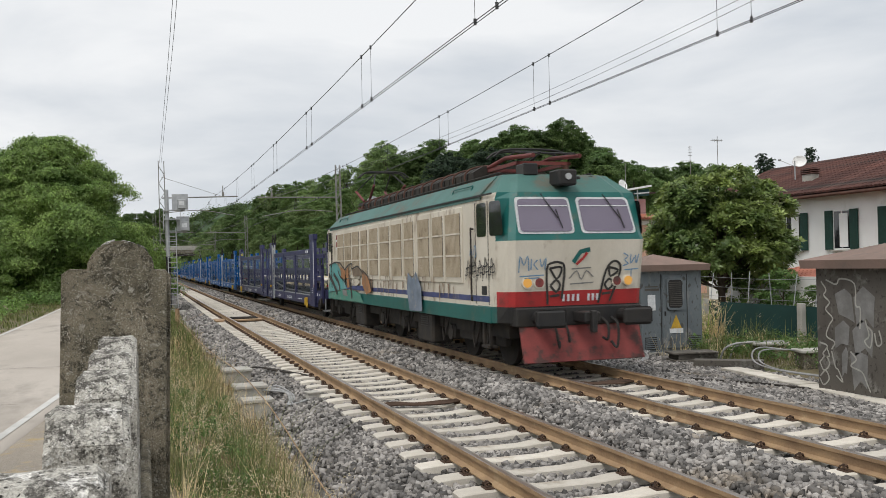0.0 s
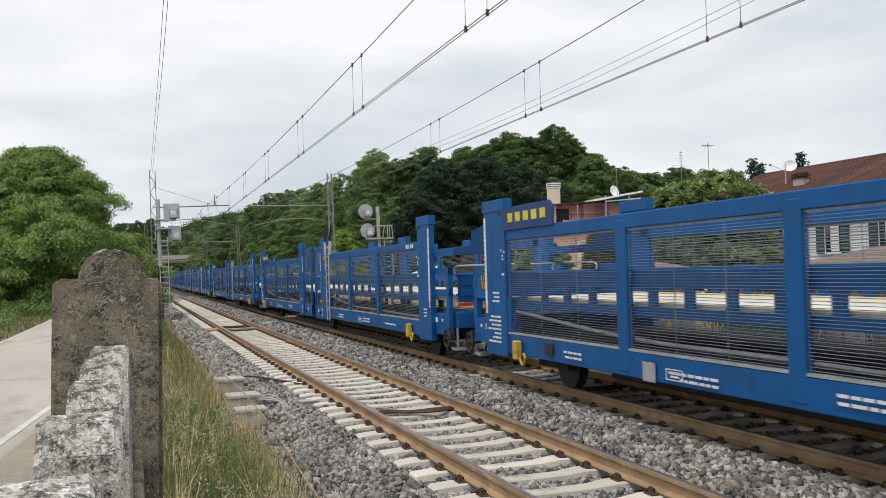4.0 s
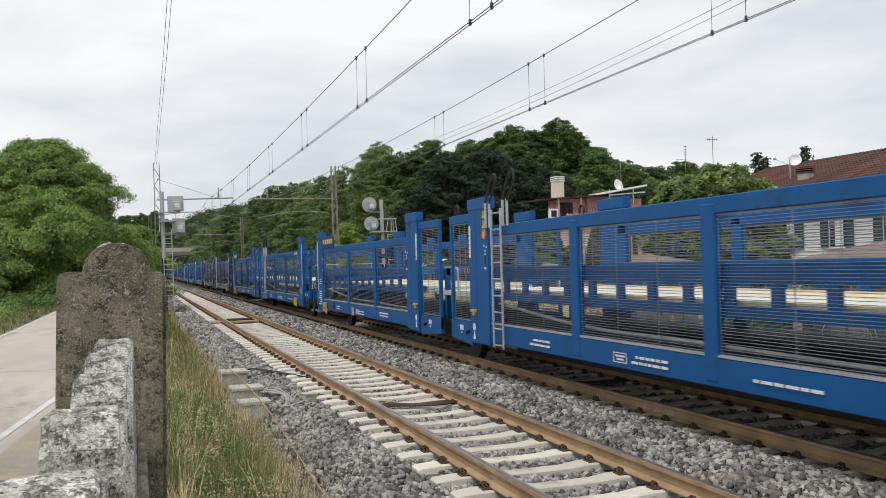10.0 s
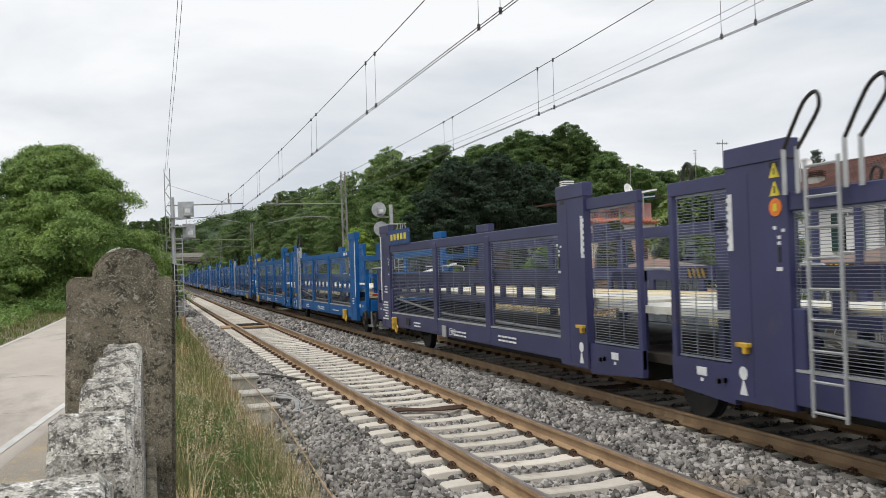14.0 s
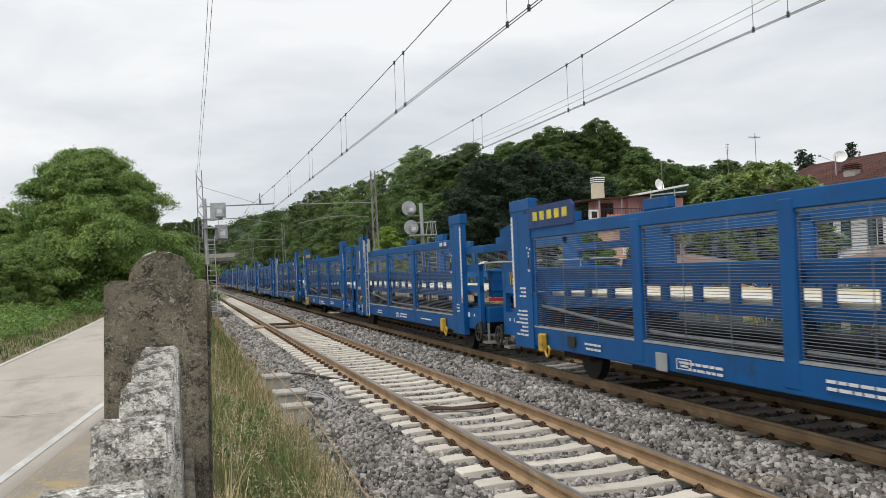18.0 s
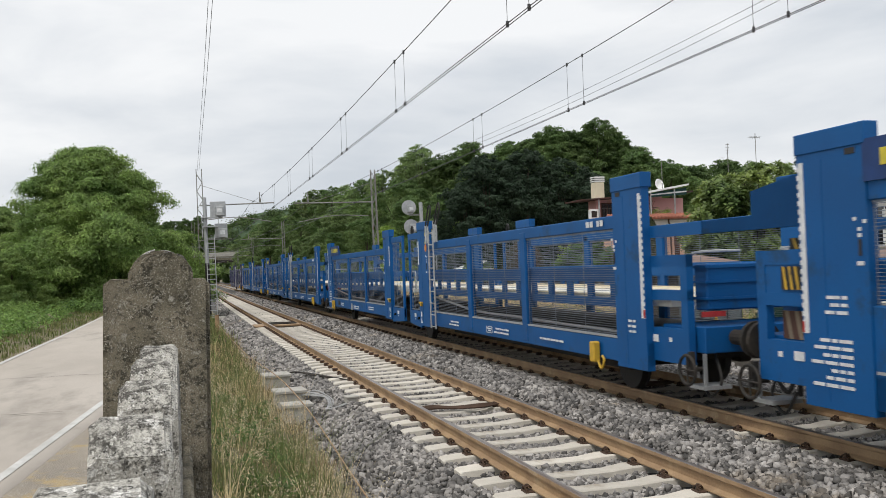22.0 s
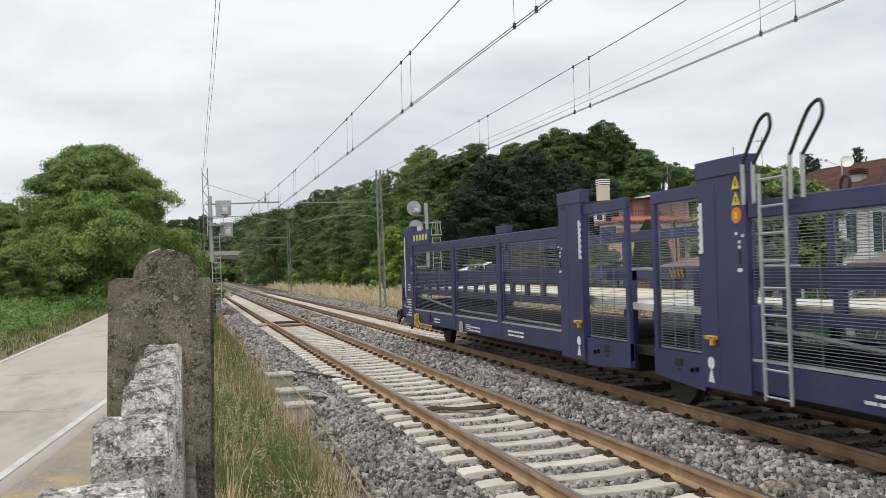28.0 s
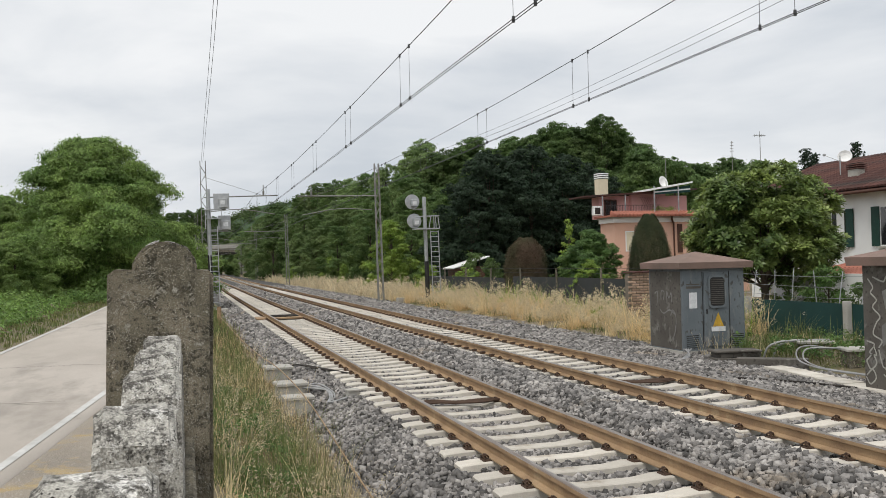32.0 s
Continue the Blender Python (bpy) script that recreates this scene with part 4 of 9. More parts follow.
def build_kiosks():
    k = thing("signalling_cabinet", "grey steel line-side hut with brown roof and yellow triangle", "utility hut", pose(12.0, 20.25, -0.36))
    W, D_, H = 1.80, 1.66, 2.12
    part("wall", boxes((0, W, 0, D_, 0, H), bevel=0.012), M["kiosk_grey"], k)
    part("side_panel", boxes((-0.012, 0.0, 0.06, D_ - 0.06, 0.06, H - 0.08), bevel=0.004), M["kiosk_brown"], k, "brown scuffed side sheet")
    part("roof", hip_roof(bmesh.new(), -0.18, W + 0.18, -0.18, D_ + 0.18, H - 0.02, H + 0.42, 0.16), M["kiosk_roof"], k)
    part("roof_seam", boxes((0.02, W - 0.02, -0.01, D_ + 0.01, H - 0.10, H - 0.02)), M["kiosk_grey"], k)
    door = part("door", boxes((0.62, 1.32, -0.03, 0.0, 0.12, H - 0.12), bevel=0.008), M["kiosk_grey"], k)
    bm = bmesh.new()
    r, x0, x1, z0, z1 = 0.10, 0.72, 1.22, 1.10, 1.92
    rounded = []
    for cx, cz, a0 in ((x1 - r, z1 - r, 0), (x0 + r, z1 - r, 90), (x0 + r, z0 + r, 180), (x1 - r, z0 + r, 270)):
        rounded += [(cx + r * math.cos(radians(a0 + q)), cz + r * math.sin(radians(a0 + q))) for q in (0, 30, 60, 90)]
    prism(bm, rounded, "y", -0.075, -0.03)
    vent = part("vent_frame", bm, M["kiosk_grey"], door)
    inner = [((x - 0.97) * 0.82 + 0.97, (z - 1.51) * 0.88 + 1.51) for x, z in rounded]
    part("vent_opening", prism(bmesh.new(), inner, "y", -0.078, -0.07), M["black"], door, "dark rounded vent opening")
    for q in range(13):
        part("vent_slat", boxes((0.79, 1.15, -0.088, -0.078, 1.20 + q * 0.05, 1.215 + q * 0.05)), M["kiosk_brown"], door)
    tri = part("warning_triangle", prism(bmesh.new(), [(0.80, 0.52), (1.20, 0.52), (1.0, 0.98)], "y", -0.038, -0.032), M["yellow"], door, "faded yellow warning triangle")
    part("triangle_text", boxes((0.80, 1.20, -0.040, -0.032, 0.50, 0.62)), M["white_mark"], door)
    part("door_handle", boxes((0.66, 0.70, -0.06, -0.03, 0.95, 1.07), bevel=0.006), M["black"], door)
    part("notice", boxes((0.20, 0.42, -0.008, 0.0, 1.10, 1.50)), M["white_mark"], k, "white paper notice")
    part("plate_text", boxes((0.12, 0.54, -0.006, 0.0, 1.60, 1.66), (0.12, 0.5, -0.006, 0.0, 1.69, 1.72)), M["kiosk_brown"], k)
    for x0 in (0.10, 1.40):
        vent = part("louvre", boxes((x0, x0 + 0.34, -0.012, 0.0, 0.10, 0.42)), M["black"], k)
        for q in range(6):
            part("louvre_slat", boxes((x0, x0 + 0.34, -0.03, -0.012, 0.12 + q * 0.05, 0.145 + q * 0.05)), M["kiosk_grey"], vent)
    part("seam", boxes((0.575, 0.595, -0.006, 0.0, 0.05, H - 0.1)), M["black"], k)
    part("seam", boxes((1.345, 1.365, -0.006, 0.0, 0.05, H - 0.1)), M["black"], k)
    bm = bmesh.new()
    for pts in (((0.5, 1.25), (0.5, 1.5), (0.62, 1.35), (0.72, 1.52), (0.72, 1.2)), ((0.9, 1.3), (0.85, 1.5), (1.0, 1.52), (1.02, 1.3)), ((1.2, 1.2), (1.2, 1.5), (1.35, 1.45)),
                ((0.35, 0.95), (0.6, 1.05), (0.9, 0.95), (1.1, 1.05)), ((0.45, 0.3), (0.32, 0.6), (0.3, 0.9), (0.45, 1.05), (0.55, 0.9))):
        stroke(bm, arc([(-0.0145, y, z) for y, z in pts], 4), 0.035)
    part("faded_graffiti", bm, M["spray_grey"], k, "faded grey sprayed scribble")
    part("plinth", boxes((-0.05, W + 0.05, -0.05, D_ + 0.05, -0.5, 0.03)), M["concrete"], k)

    k = thing("signalling_cabinet", "dark brown line-side hut covered in pale graffiti lettering", "utility hut", pose(11.55, 11.75, -0.36))
    part("wall", boxes((0, 1.8, 0, 1.66, 0, 2.2), bevel=0.012), M["kiosk_brown"], k)
    part("roof", hip_roof(bmesh.new(), -0.2, 2.0, -0.2, 1.86, 2.18, 2.62, 0.15), M["kiosk_roof"], k)
    part("plinth", boxes((-0.05, 1.85, -0.05, 1.71, -0.5, 0.03)), M["concrete"], k)
    bm = bmesh.new()
    for y0, y1, z0, z1 in ((0.75, 1.15, 1.30, 1.70), (0.30, 0.70, 1.25, 1.75), (0.85, 1.25, 0.85, 1.20), (0.35, 0.75, 0.75, 1.18), (0.45, 0.85, 0.15, 0.65), (0.9, 1.1, 0.35, 0.75)):
        rng = random.Random(int(y0 * 100 + z0 * 10))
        v = [bm.verts.new((-0.004, y + rng.uniform(-0.06, 0.06), z + rng.uniform(-0.08, 0.08))) for y, z in ((y0, z0), (y0, z1), ((y0 + y1) / 2, z1 + 0.1), (y1, z1), (y1, z0), ((y0 + y1) / 2, z0 + 0.08))]
        bm.faces.new(v)
    part("graffiti_fill", bm, M["spray_grey"], k, "faded grey letter shapes")
    bm = bmesh.new()
    for pts in (((1.52, 1.95), (1.40, 1.80), (1.46, 1.70), (1.32, 1.58), (1.42, 1.45), (1.25, 1.30), (1.34, 1.18), (1.42, 0.98), (1.22, 0.88), (1.30, 0.75)),
                ((1.40, 1.98), (1.15, 1.90), (1.05, 2.0), (0.72, 1.92), (0.70, 1.55), (0.60, 1.5), (0.62, 1.15)),
                ((1.58, 0.85), (1.40, 0.80), (1.52, 0.65), (1.36, 0.62), (1.42, 0.78)), ((1.60, 0.50), (1.45, 0.62), (1.36, 0.48), (1.50, 0.36), (1.60, 0.50)),
                ((1.30, 0.72), (1.22, 0.45), (1.15, 0.40), (1.05, 0.20), (1.20, 0.30)), ((1.60, 0.25), (1.46, 0.36), (1.38, 0.22), (1.52, 0.10), (1.62, 0.22)),
                ((0.85, 0.75), (0.72, 0.62), (0.85, 0.5), (0.60, 0.42), (0.50, 0.25), (0.42, 0.10)), ((0.50, 1.30), (0.42, 1.05), (0.52, 0.95), (0.40, 0.85), (0.35, 1.1), (0.45, 1.2)),
                ((0.30, 1.10), (0.25, 0.9), (0.15, 0.95), (0.2, 1.15))):
        stroke(bm, arc([(-0.007, y, z) for y, z in pts], 4), 0.030)
    part("graffiti_outline", bm, M["spray"], k, "cream sprayed outline")


def pipe_bundle(name, label, ways, r, mat=None):
    t = thing(name, label, "cables")
    for way in ways:
        bm = bmesh.new()
        hose(bm, arc(way, 6), r, 6)
        part("cable", bm, mat or M["grey_cable"], t)
    return t


def build_clutter():
    rng = random.Random(9)
    # concrete cable pits beside the near track
    for x, y, z, w, d, h, turn in ((1.96, 20.7, -0.75, 0.62, 0.6, 0.50, 4), (1.92, 17.75, -0.75, 0.62, 0.55, 0.50, 3), (1.85, 15.95, -0.75, 0.54, 0.42, 0.48, 2)):
        p = thing("cable_pit", "weathered pale concrete cable pit with a flat lid", "cable pit", pose(x, y, z, 0, 0, turn), group="cable pits beside the track")
        part("shaft", boxes((-w / 2 + 0.04, w / 2 - 0.04, -d / 2 + 0.03, d / 2 - 0.03, 0, h), bevel=0.012), M["concrete"], p)
        part("lid", boxes((-w / 2, w / 2, -d / 2, d / 2, h - 0.01, h + 0.06), bevel=0.015), M["concrete"], p)
    p = thing("connection_box", "small pale concrete box in the ballast", "connection box", pose(2.78, 15.75, -0.32, 0, 0, 8))
    part("shell", boxes((-0.10, 0.10, -0.10, 0.10, -0.1, 0.16), bevel=0.012), M["concrete"], p)
    part("lid", boxes((-0.115, 0.115, -0.115, 0.115, 0.155, 0.19), bevel=0.008), M["concrete"], p)
    ways = []
    for i in range(7):
        a = rng.uniform(-0.05, 0.05)
        ways.append([(2.15 + a, 17.6 + a, -0.30), (2.35 + a, 17.3, -0.24 + a), (2.52 + a, 16.7 - a, -0.27), (2.48 + a, 16.1, -0.30), (2.40 + a, 15.75 + a, -0.33), (2.6, 15.7 + a, -0.28), (2.72, 15.72 + a / 2, -0.25)])
    pipe_bundle("cable_bundle", "loop of pale grey cables lying on the ballast", ways, 0.013)
    ways = []
    for i in range(6):
        a = rng.uniform(-0.07, 0.07)
        ways.append([(2.1 + a, 21.0, -0.25), (2.4, 20.6 + a, -0.18), (2.75 + a, 20.0 + a, -0.20), (3.1, 18.9 + a, -0.19), (3.3, 18.2 + a, -0.19)])
    pipe_bundle("cable_bundle", "dark cables running from a pit to the rail", ways, 0.014, M["under"])
    for c, y0 in ((TRACK_NEAR, 13.75), (TRACK_FAR, 14.6)):
        ways = []
        for i in range(6):
            a = rng.uniform(-0.22, 0.22)
            ways.append([(c - 0.70, y0 + a, -0.17), (c - 0.35, y0 + 0.15 + a, -0.15), (c, y0 + a * 0.6, -0.16), (c + 0.35, y0 - 0.12 + a, -0.14), (c + 0.70, y0 + a * 0.5, -0.15)])
        pipe_bundle("cable_bundle", "brown cables crossing between the rails", ways, 0.018, M["clip"])
    pipe_bundle("trackside_wire", "rusty wire strung along the grass verge", [[(1.30, 38, 0.1), (1.55, 25, -0.05), (1.85, 19.2, -0.1), (1.92, 15, -0.2), (1.80, 10, -0.3), (1.7, 6, -0.35)]], 0.010, M["rail"])
    # the cover across the near track
    p = thing("track_cover", "dark steel cover plate across the near track", "track cover", pose(TRACK_NEAR, 39.5, 0))
    part("plate", boxes((-0.68, 0.68, -0.9, 0.9, -0.19, -0.10), bevel=0.02), M["rail"], p)
    for y in (-0.5, 0.0, 0.5):
        part("rib", boxes((-0.55, 0.55, y - 0.08, y + 0.08, -0.10, -0.06)), M["under"], p)
    for x in (-1.0, 1.0):
        part("end_plate", boxes((x - 0.22, x + 0.22, -0.7, 0.7, -0.19, -0.12), bevel=0.02), M["rail"], p)
    # short posts in the grass
    for x, y, z, h, r, mat in ((1.35, 39.5, -0.5, 0.9, 0.09, "rail"), (14.35, 47.5, -0.45, 0.55, 0.16, "wood_dark")):
        bm = bmesh.new()
        tube(bm, (0, 0, 0), (0, 0, h), r, 12)
        p = part("marker_post", bm, M[mat], at=pose(x, y, z))
        tagged(p, "short rusty marker post in the grass", "post")
    p = part("marker_block", boxes((-0.25, 0.25, -0.2, 0.2, 0, 0.35), bevel=0.03), M["concrete"], at=pose(13.0, 55.5, -0.45))
    tagged(p, "small pale concrete block in the grass", "block")
    # boards, trough lids and hoses before the huts
    for x, y, z, w, d, h, turn in ((12.45, 18.7, -0.50, 1.10, 0.6, 0.16, -12), (12.5, 18.75, -0.34, 1.02, 0.52, 0.12, -6), (12.44, 18.72, -0.22, 1.12, 0.58, 0.05, -10), (12.45, 17.3, -0.48, 1.5, 0.35, 0.24, -38)):
        p = part("timber_beam", boxes((-w / 2, w / 2, -d / 2, d / 2, 0, h), bevel=0.012), M["kiosk_brown"], at=pose(x, y, z, 0, 0, turn))
        tagged(p, "dark weathered timber lying by the hut", "timber")
    for n in range(9):
        p = part("trough_lid", boxes((-0.22, 0.22, -0.46, 0.46, 0, 0.07), bevel=0.01), M["sleeper"], at=pose(12.05 - n * 0.13, 16.3 - n * 0.96, -0.40, rng.uniform(-1, 1), 0, rng.uniform(-6, -2)))
        tagged(p, "pale concrete cable trough lid", "trough lid", group="cable trough lids")
    ways = [[(13.0 - a, 14.4, -0.36), (12.86 - a, 15.2, -0.36), (12.72 - a, 16.0, -0.33), (12.66 - a, 16.45 + a, -0.22), (12.70 - a, 16.55 + a, -0.05 + a / 2), (12.85, 16.5 + a, 0.03 + a / 2), (13.2, 16.3 + a, 0.03), (13.7, 16.1 + a, 0.0)] for a in (0, 0.09)]
    pipe_bundle("hose_bundle", "pale grey conduits rising from the trough into a chamber", ways, 0.017)
    ways = [[(13.0 + a, 18.4, -0.4), (13.02 + a, 18.25, -0.12), (13.15 + a, 18.1, 0.0), (13.4 + a, 18.0, 0.04), (14.1 + a, 17.8, 0.04)] for a in (0, 0.26)]
    pipe_bundle("hose_bundle", "pale grey conduits arching over the weeds", ways, 0.026)
    for x, y, w in ((14.0, 17.9, 0.7), (13.75, 16.0, 0.75)):
        p = thing("chamber", "low weathered concrete cable chamber among the weeds", "cable chamber", pose(x, y, -0.5, 0, 0, -20), group="cable chambers by the huts")
        part("shaft", boxes((-w / 2, w / 2, -0.28, 0.28, 0, 0.48), bevel=0.015), M["old_concrete"], p)
        part("lid", boxes((-w / 2 - 0.06, w / 2 + 0.06, -0.33, 0.33, 0.48, 0.54), bevel=0.012), M["concrete"], p)
    ways = [[(11.85 + a, 19.9, -0.3), (11.7 + a, 19.6, -0.2), (11.5, 19.2 + a, -0.33), (10.6 + a, 18.4, -0.36)] for a in (0, 0.06, 0.12, -0.06)]
    pipe_bundle("hose_bundle", "grey cables leaving the hut into the ballast", ways, 0.016)
    pipe_bundle("hose_bundle", "dark cable lying along the ballast shoulder", [[(9.7, 14.6, -0.2), (10.4, 14.6, -0.28), (11.0, 14.3, -0.33), (11.5, 13.4, -0.36)]], 0.02, M["under"])


def build_garden_fence():
    f = thing("garden_fence", "low fence of dark green cloth on concrete posts", "fence")
    for y0, y1 in ((14.5, 19.6), (19.8, 27.0)):
        part("green_cloth", boxes((16.55, 16.58, y0, y1, -0.35, 0.72)), M["fence_cloth"], f)
    for y in (14.4, 19.7, 24.0, 27.0):
        part("post", boxes((16.40, 16.55, y - 0.09, y + 0.09, -0.5, 0.80), bevel=0.01), M["concrete"], f)
    f = thing("garden_fence", "long fence of near-black cloth on thin concrete posts", "fence")
    part("dark_cloth", boxes((16.30, 16.33, 28.2, 44.0, -0.4, 1.25)), M["dark_cloth"], f)
    part("dark_cloth", boxes((16.45, 16.48, 44.2, 62.0, -0.4, 1.15)), M["dark_cloth"], f)
    y = 29.0
    while y < 62:
        part("post", boxes((16.21, 16.28, y - 0.04, y + 0.04, -0.5, 1.66), bevel=0.01), M["old_concrete"], f)
        y += 4.6
    for z in (1.45, 1.65):
        bm = bmesh.new()
        tube(bm, (16.24, 28.2, z), (16.24, 62, z), 0.006, 4)
        part("strand", bm, M["cable"], f)
    # bean poles and strings behind the green fence
    g = thing("bean_frame", "frame of thin pale poles and strings in the garden", "garden frame")
    rng = random.Random(3)
    for i in range(9):
        bm = bmesh.new()
        y = 18.2 + i * 0.95
        tube(bm, (17.3 + rng.uniform(-0.2, 0.2), y, -0.3), (17.3 + rng.uniform(-0.2, 0.2), y, 1.55 + rng.uniform(-0.1, 0.1)), 0.014, 5)
        part("pole", bm, M["galvanised"], g)
    for z in (0.85, 1.15, 1.45):
        bm = bmesh.new()
        hose(bm, arc([(17.3, 18.2, z), (17.3, 22, z - 0.06), (17.3, 25.8, z + 0.02)], 5), 0.008, 4)
        part("string", bm, M["galvanised"], g)
    # white garden wall and sheds behind
    tagged(part("garden_wall", boxes((21.2, 21.4, 20, 30, -0.3, 1.35)), M["white_plaster"]), "low white garden wall", "wall", kind="structure")
    # the stump of brick wall
    w = thing("brick_wall", "stump of old rough brick wall with a tile coping", "wall", pose(14.35, 27.6, -0.4), kind="structure")
    part("mortar_core", boxes((0.02, 1.68, 0.02, 0.30, 0, 1.92)), M["mortar"], w)
    key = bpy.data.meshes.new("brick")
    bm = boxes((-0.13, 0.13, -0.02, 0.06, -0.034, 0.034), bevel=0.007)
    bm.to_mesh(key)
    bm.free()
    key.materials.append(M["brick"])
    z, row = 0.05, 0
    while z < 1.9:
        x = 0.13 if row % 2 else 0.0
        while x < 1.62:
            piece("brick", key, w, at=pose(x + 0.13, rng.uniform(-0.008, 0.008), z, 0, rng.uniform(-1.5, 1.5), rng.uniform(-2, 2)))
            x += 0.285
        z += 0.088
        row += 1
    for i in range(7):
        part("coping_tile", boxes((i * 0.25 - 0.02, i * 0.25 + 0.22, -0.08, 0.38, 1.93 + (i % 2) * 0.012, 1.99 + (i % 2) * 0.012), bevel=0.012), M["roof_tile"], w)


def tile_field(owner, x0, x1, y0, y1, z0, z1, mat, along="y", step=0.22):
    """Rows of half-round roof tiles running up a slope: low edge x0, z0; high edge x1, z1."""
    d = math.hypot(x1 - x0, z1 - z0)
    tilt = math.atan2(z1 - z0, x1 - x0)
    key = ("tile", round(d, 2), mat.name)
    if key not in SHARED:
        bm = bmesh.new()
        n = max(2, int(d / 0.38))
        for k in range(n):
            a, b = d * k / n, d * (k + 1) / n + 0.04
            rows = []
            for s, lift, r in ((a, 0.035, step * 0.50), (b, 0.015, step * 0.42)):
                rows.append([bm.verts.new((s, r * math.cos(radians(q)), lift + 0.10 * math.sin(radians(q)))) for q in (0, 40, 90, 140, 180)])
            for i in range(4):
                bm.faces.new((rows[0][i], rows[1][i], rows[1][i + 1], rows[0][i + 1]))
            bm.faces.new(rows[0])
        me = bpy.data.meshes.new("roof_tile")
        bm.to_mesh(me)
        bm.free()
        me.materials.append(mat)
        SHARED[key] = me
    y = y0 + step / 2
    while y < y1:
        piece("roof_tile", SHARED[key], owner, at=Matrix.Translation((x0, y, z0)) @ Matrix.Rotation(-tilt, 4, "Y"))
        y += step


def wall_window(owner, x, y, z0, z1, half, shutters=True):
    """A window in a wall that faces the railway (towards -x)."""
    w = part("window", boxes((x - 0.03, x + 0.05, y - half - 0.07, y + half + 0.07, z0 - 0.07, z1 + 0.07)), M["white_plaster"], owner)
    part("pane", boxes((x - 0.035, x - 0.03, y - half, y - 0.03, z0, z1)), M["window_dark"], w)
    part("pane", boxes((x - 0.035, x - 0.03, y + 0.03, y + half, z0, z1)), M["window_dark"], w)
    part("curtain", boxes((x - 0.040, x - 0.036, y - half * 0.8, y + half * 0.3, z0 + 0.05, z1 - 0.1)), M["white_plaster"], w)
    part("sill", boxes((x - 0.18, x, y - half - 0.15, y + half + 0.15, z0 - 0.12, z0 - 0.06)), M["concrete"], w)
    if shutters:
        for s in (-1, 1):
            yc = y + s * (half + 0.06 + half * 0.5)
            sh = part("shutter", boxes((x - 0.09, x - 0.04, yc - half * 0.52, yc + half * 0.52, z0 - 0.05, z1 + 0.05), bevel=0.008), M["shutter"], owner, "dark green louvred shutter")
            q = z0
            while q < z1:
                part("louvre", boxes((x - 0.098, x - 0.088, yc - half * 0.45, yc + half * 0.45, q, q + 0.06)), M["shutter"], sh)
                q += 0.11


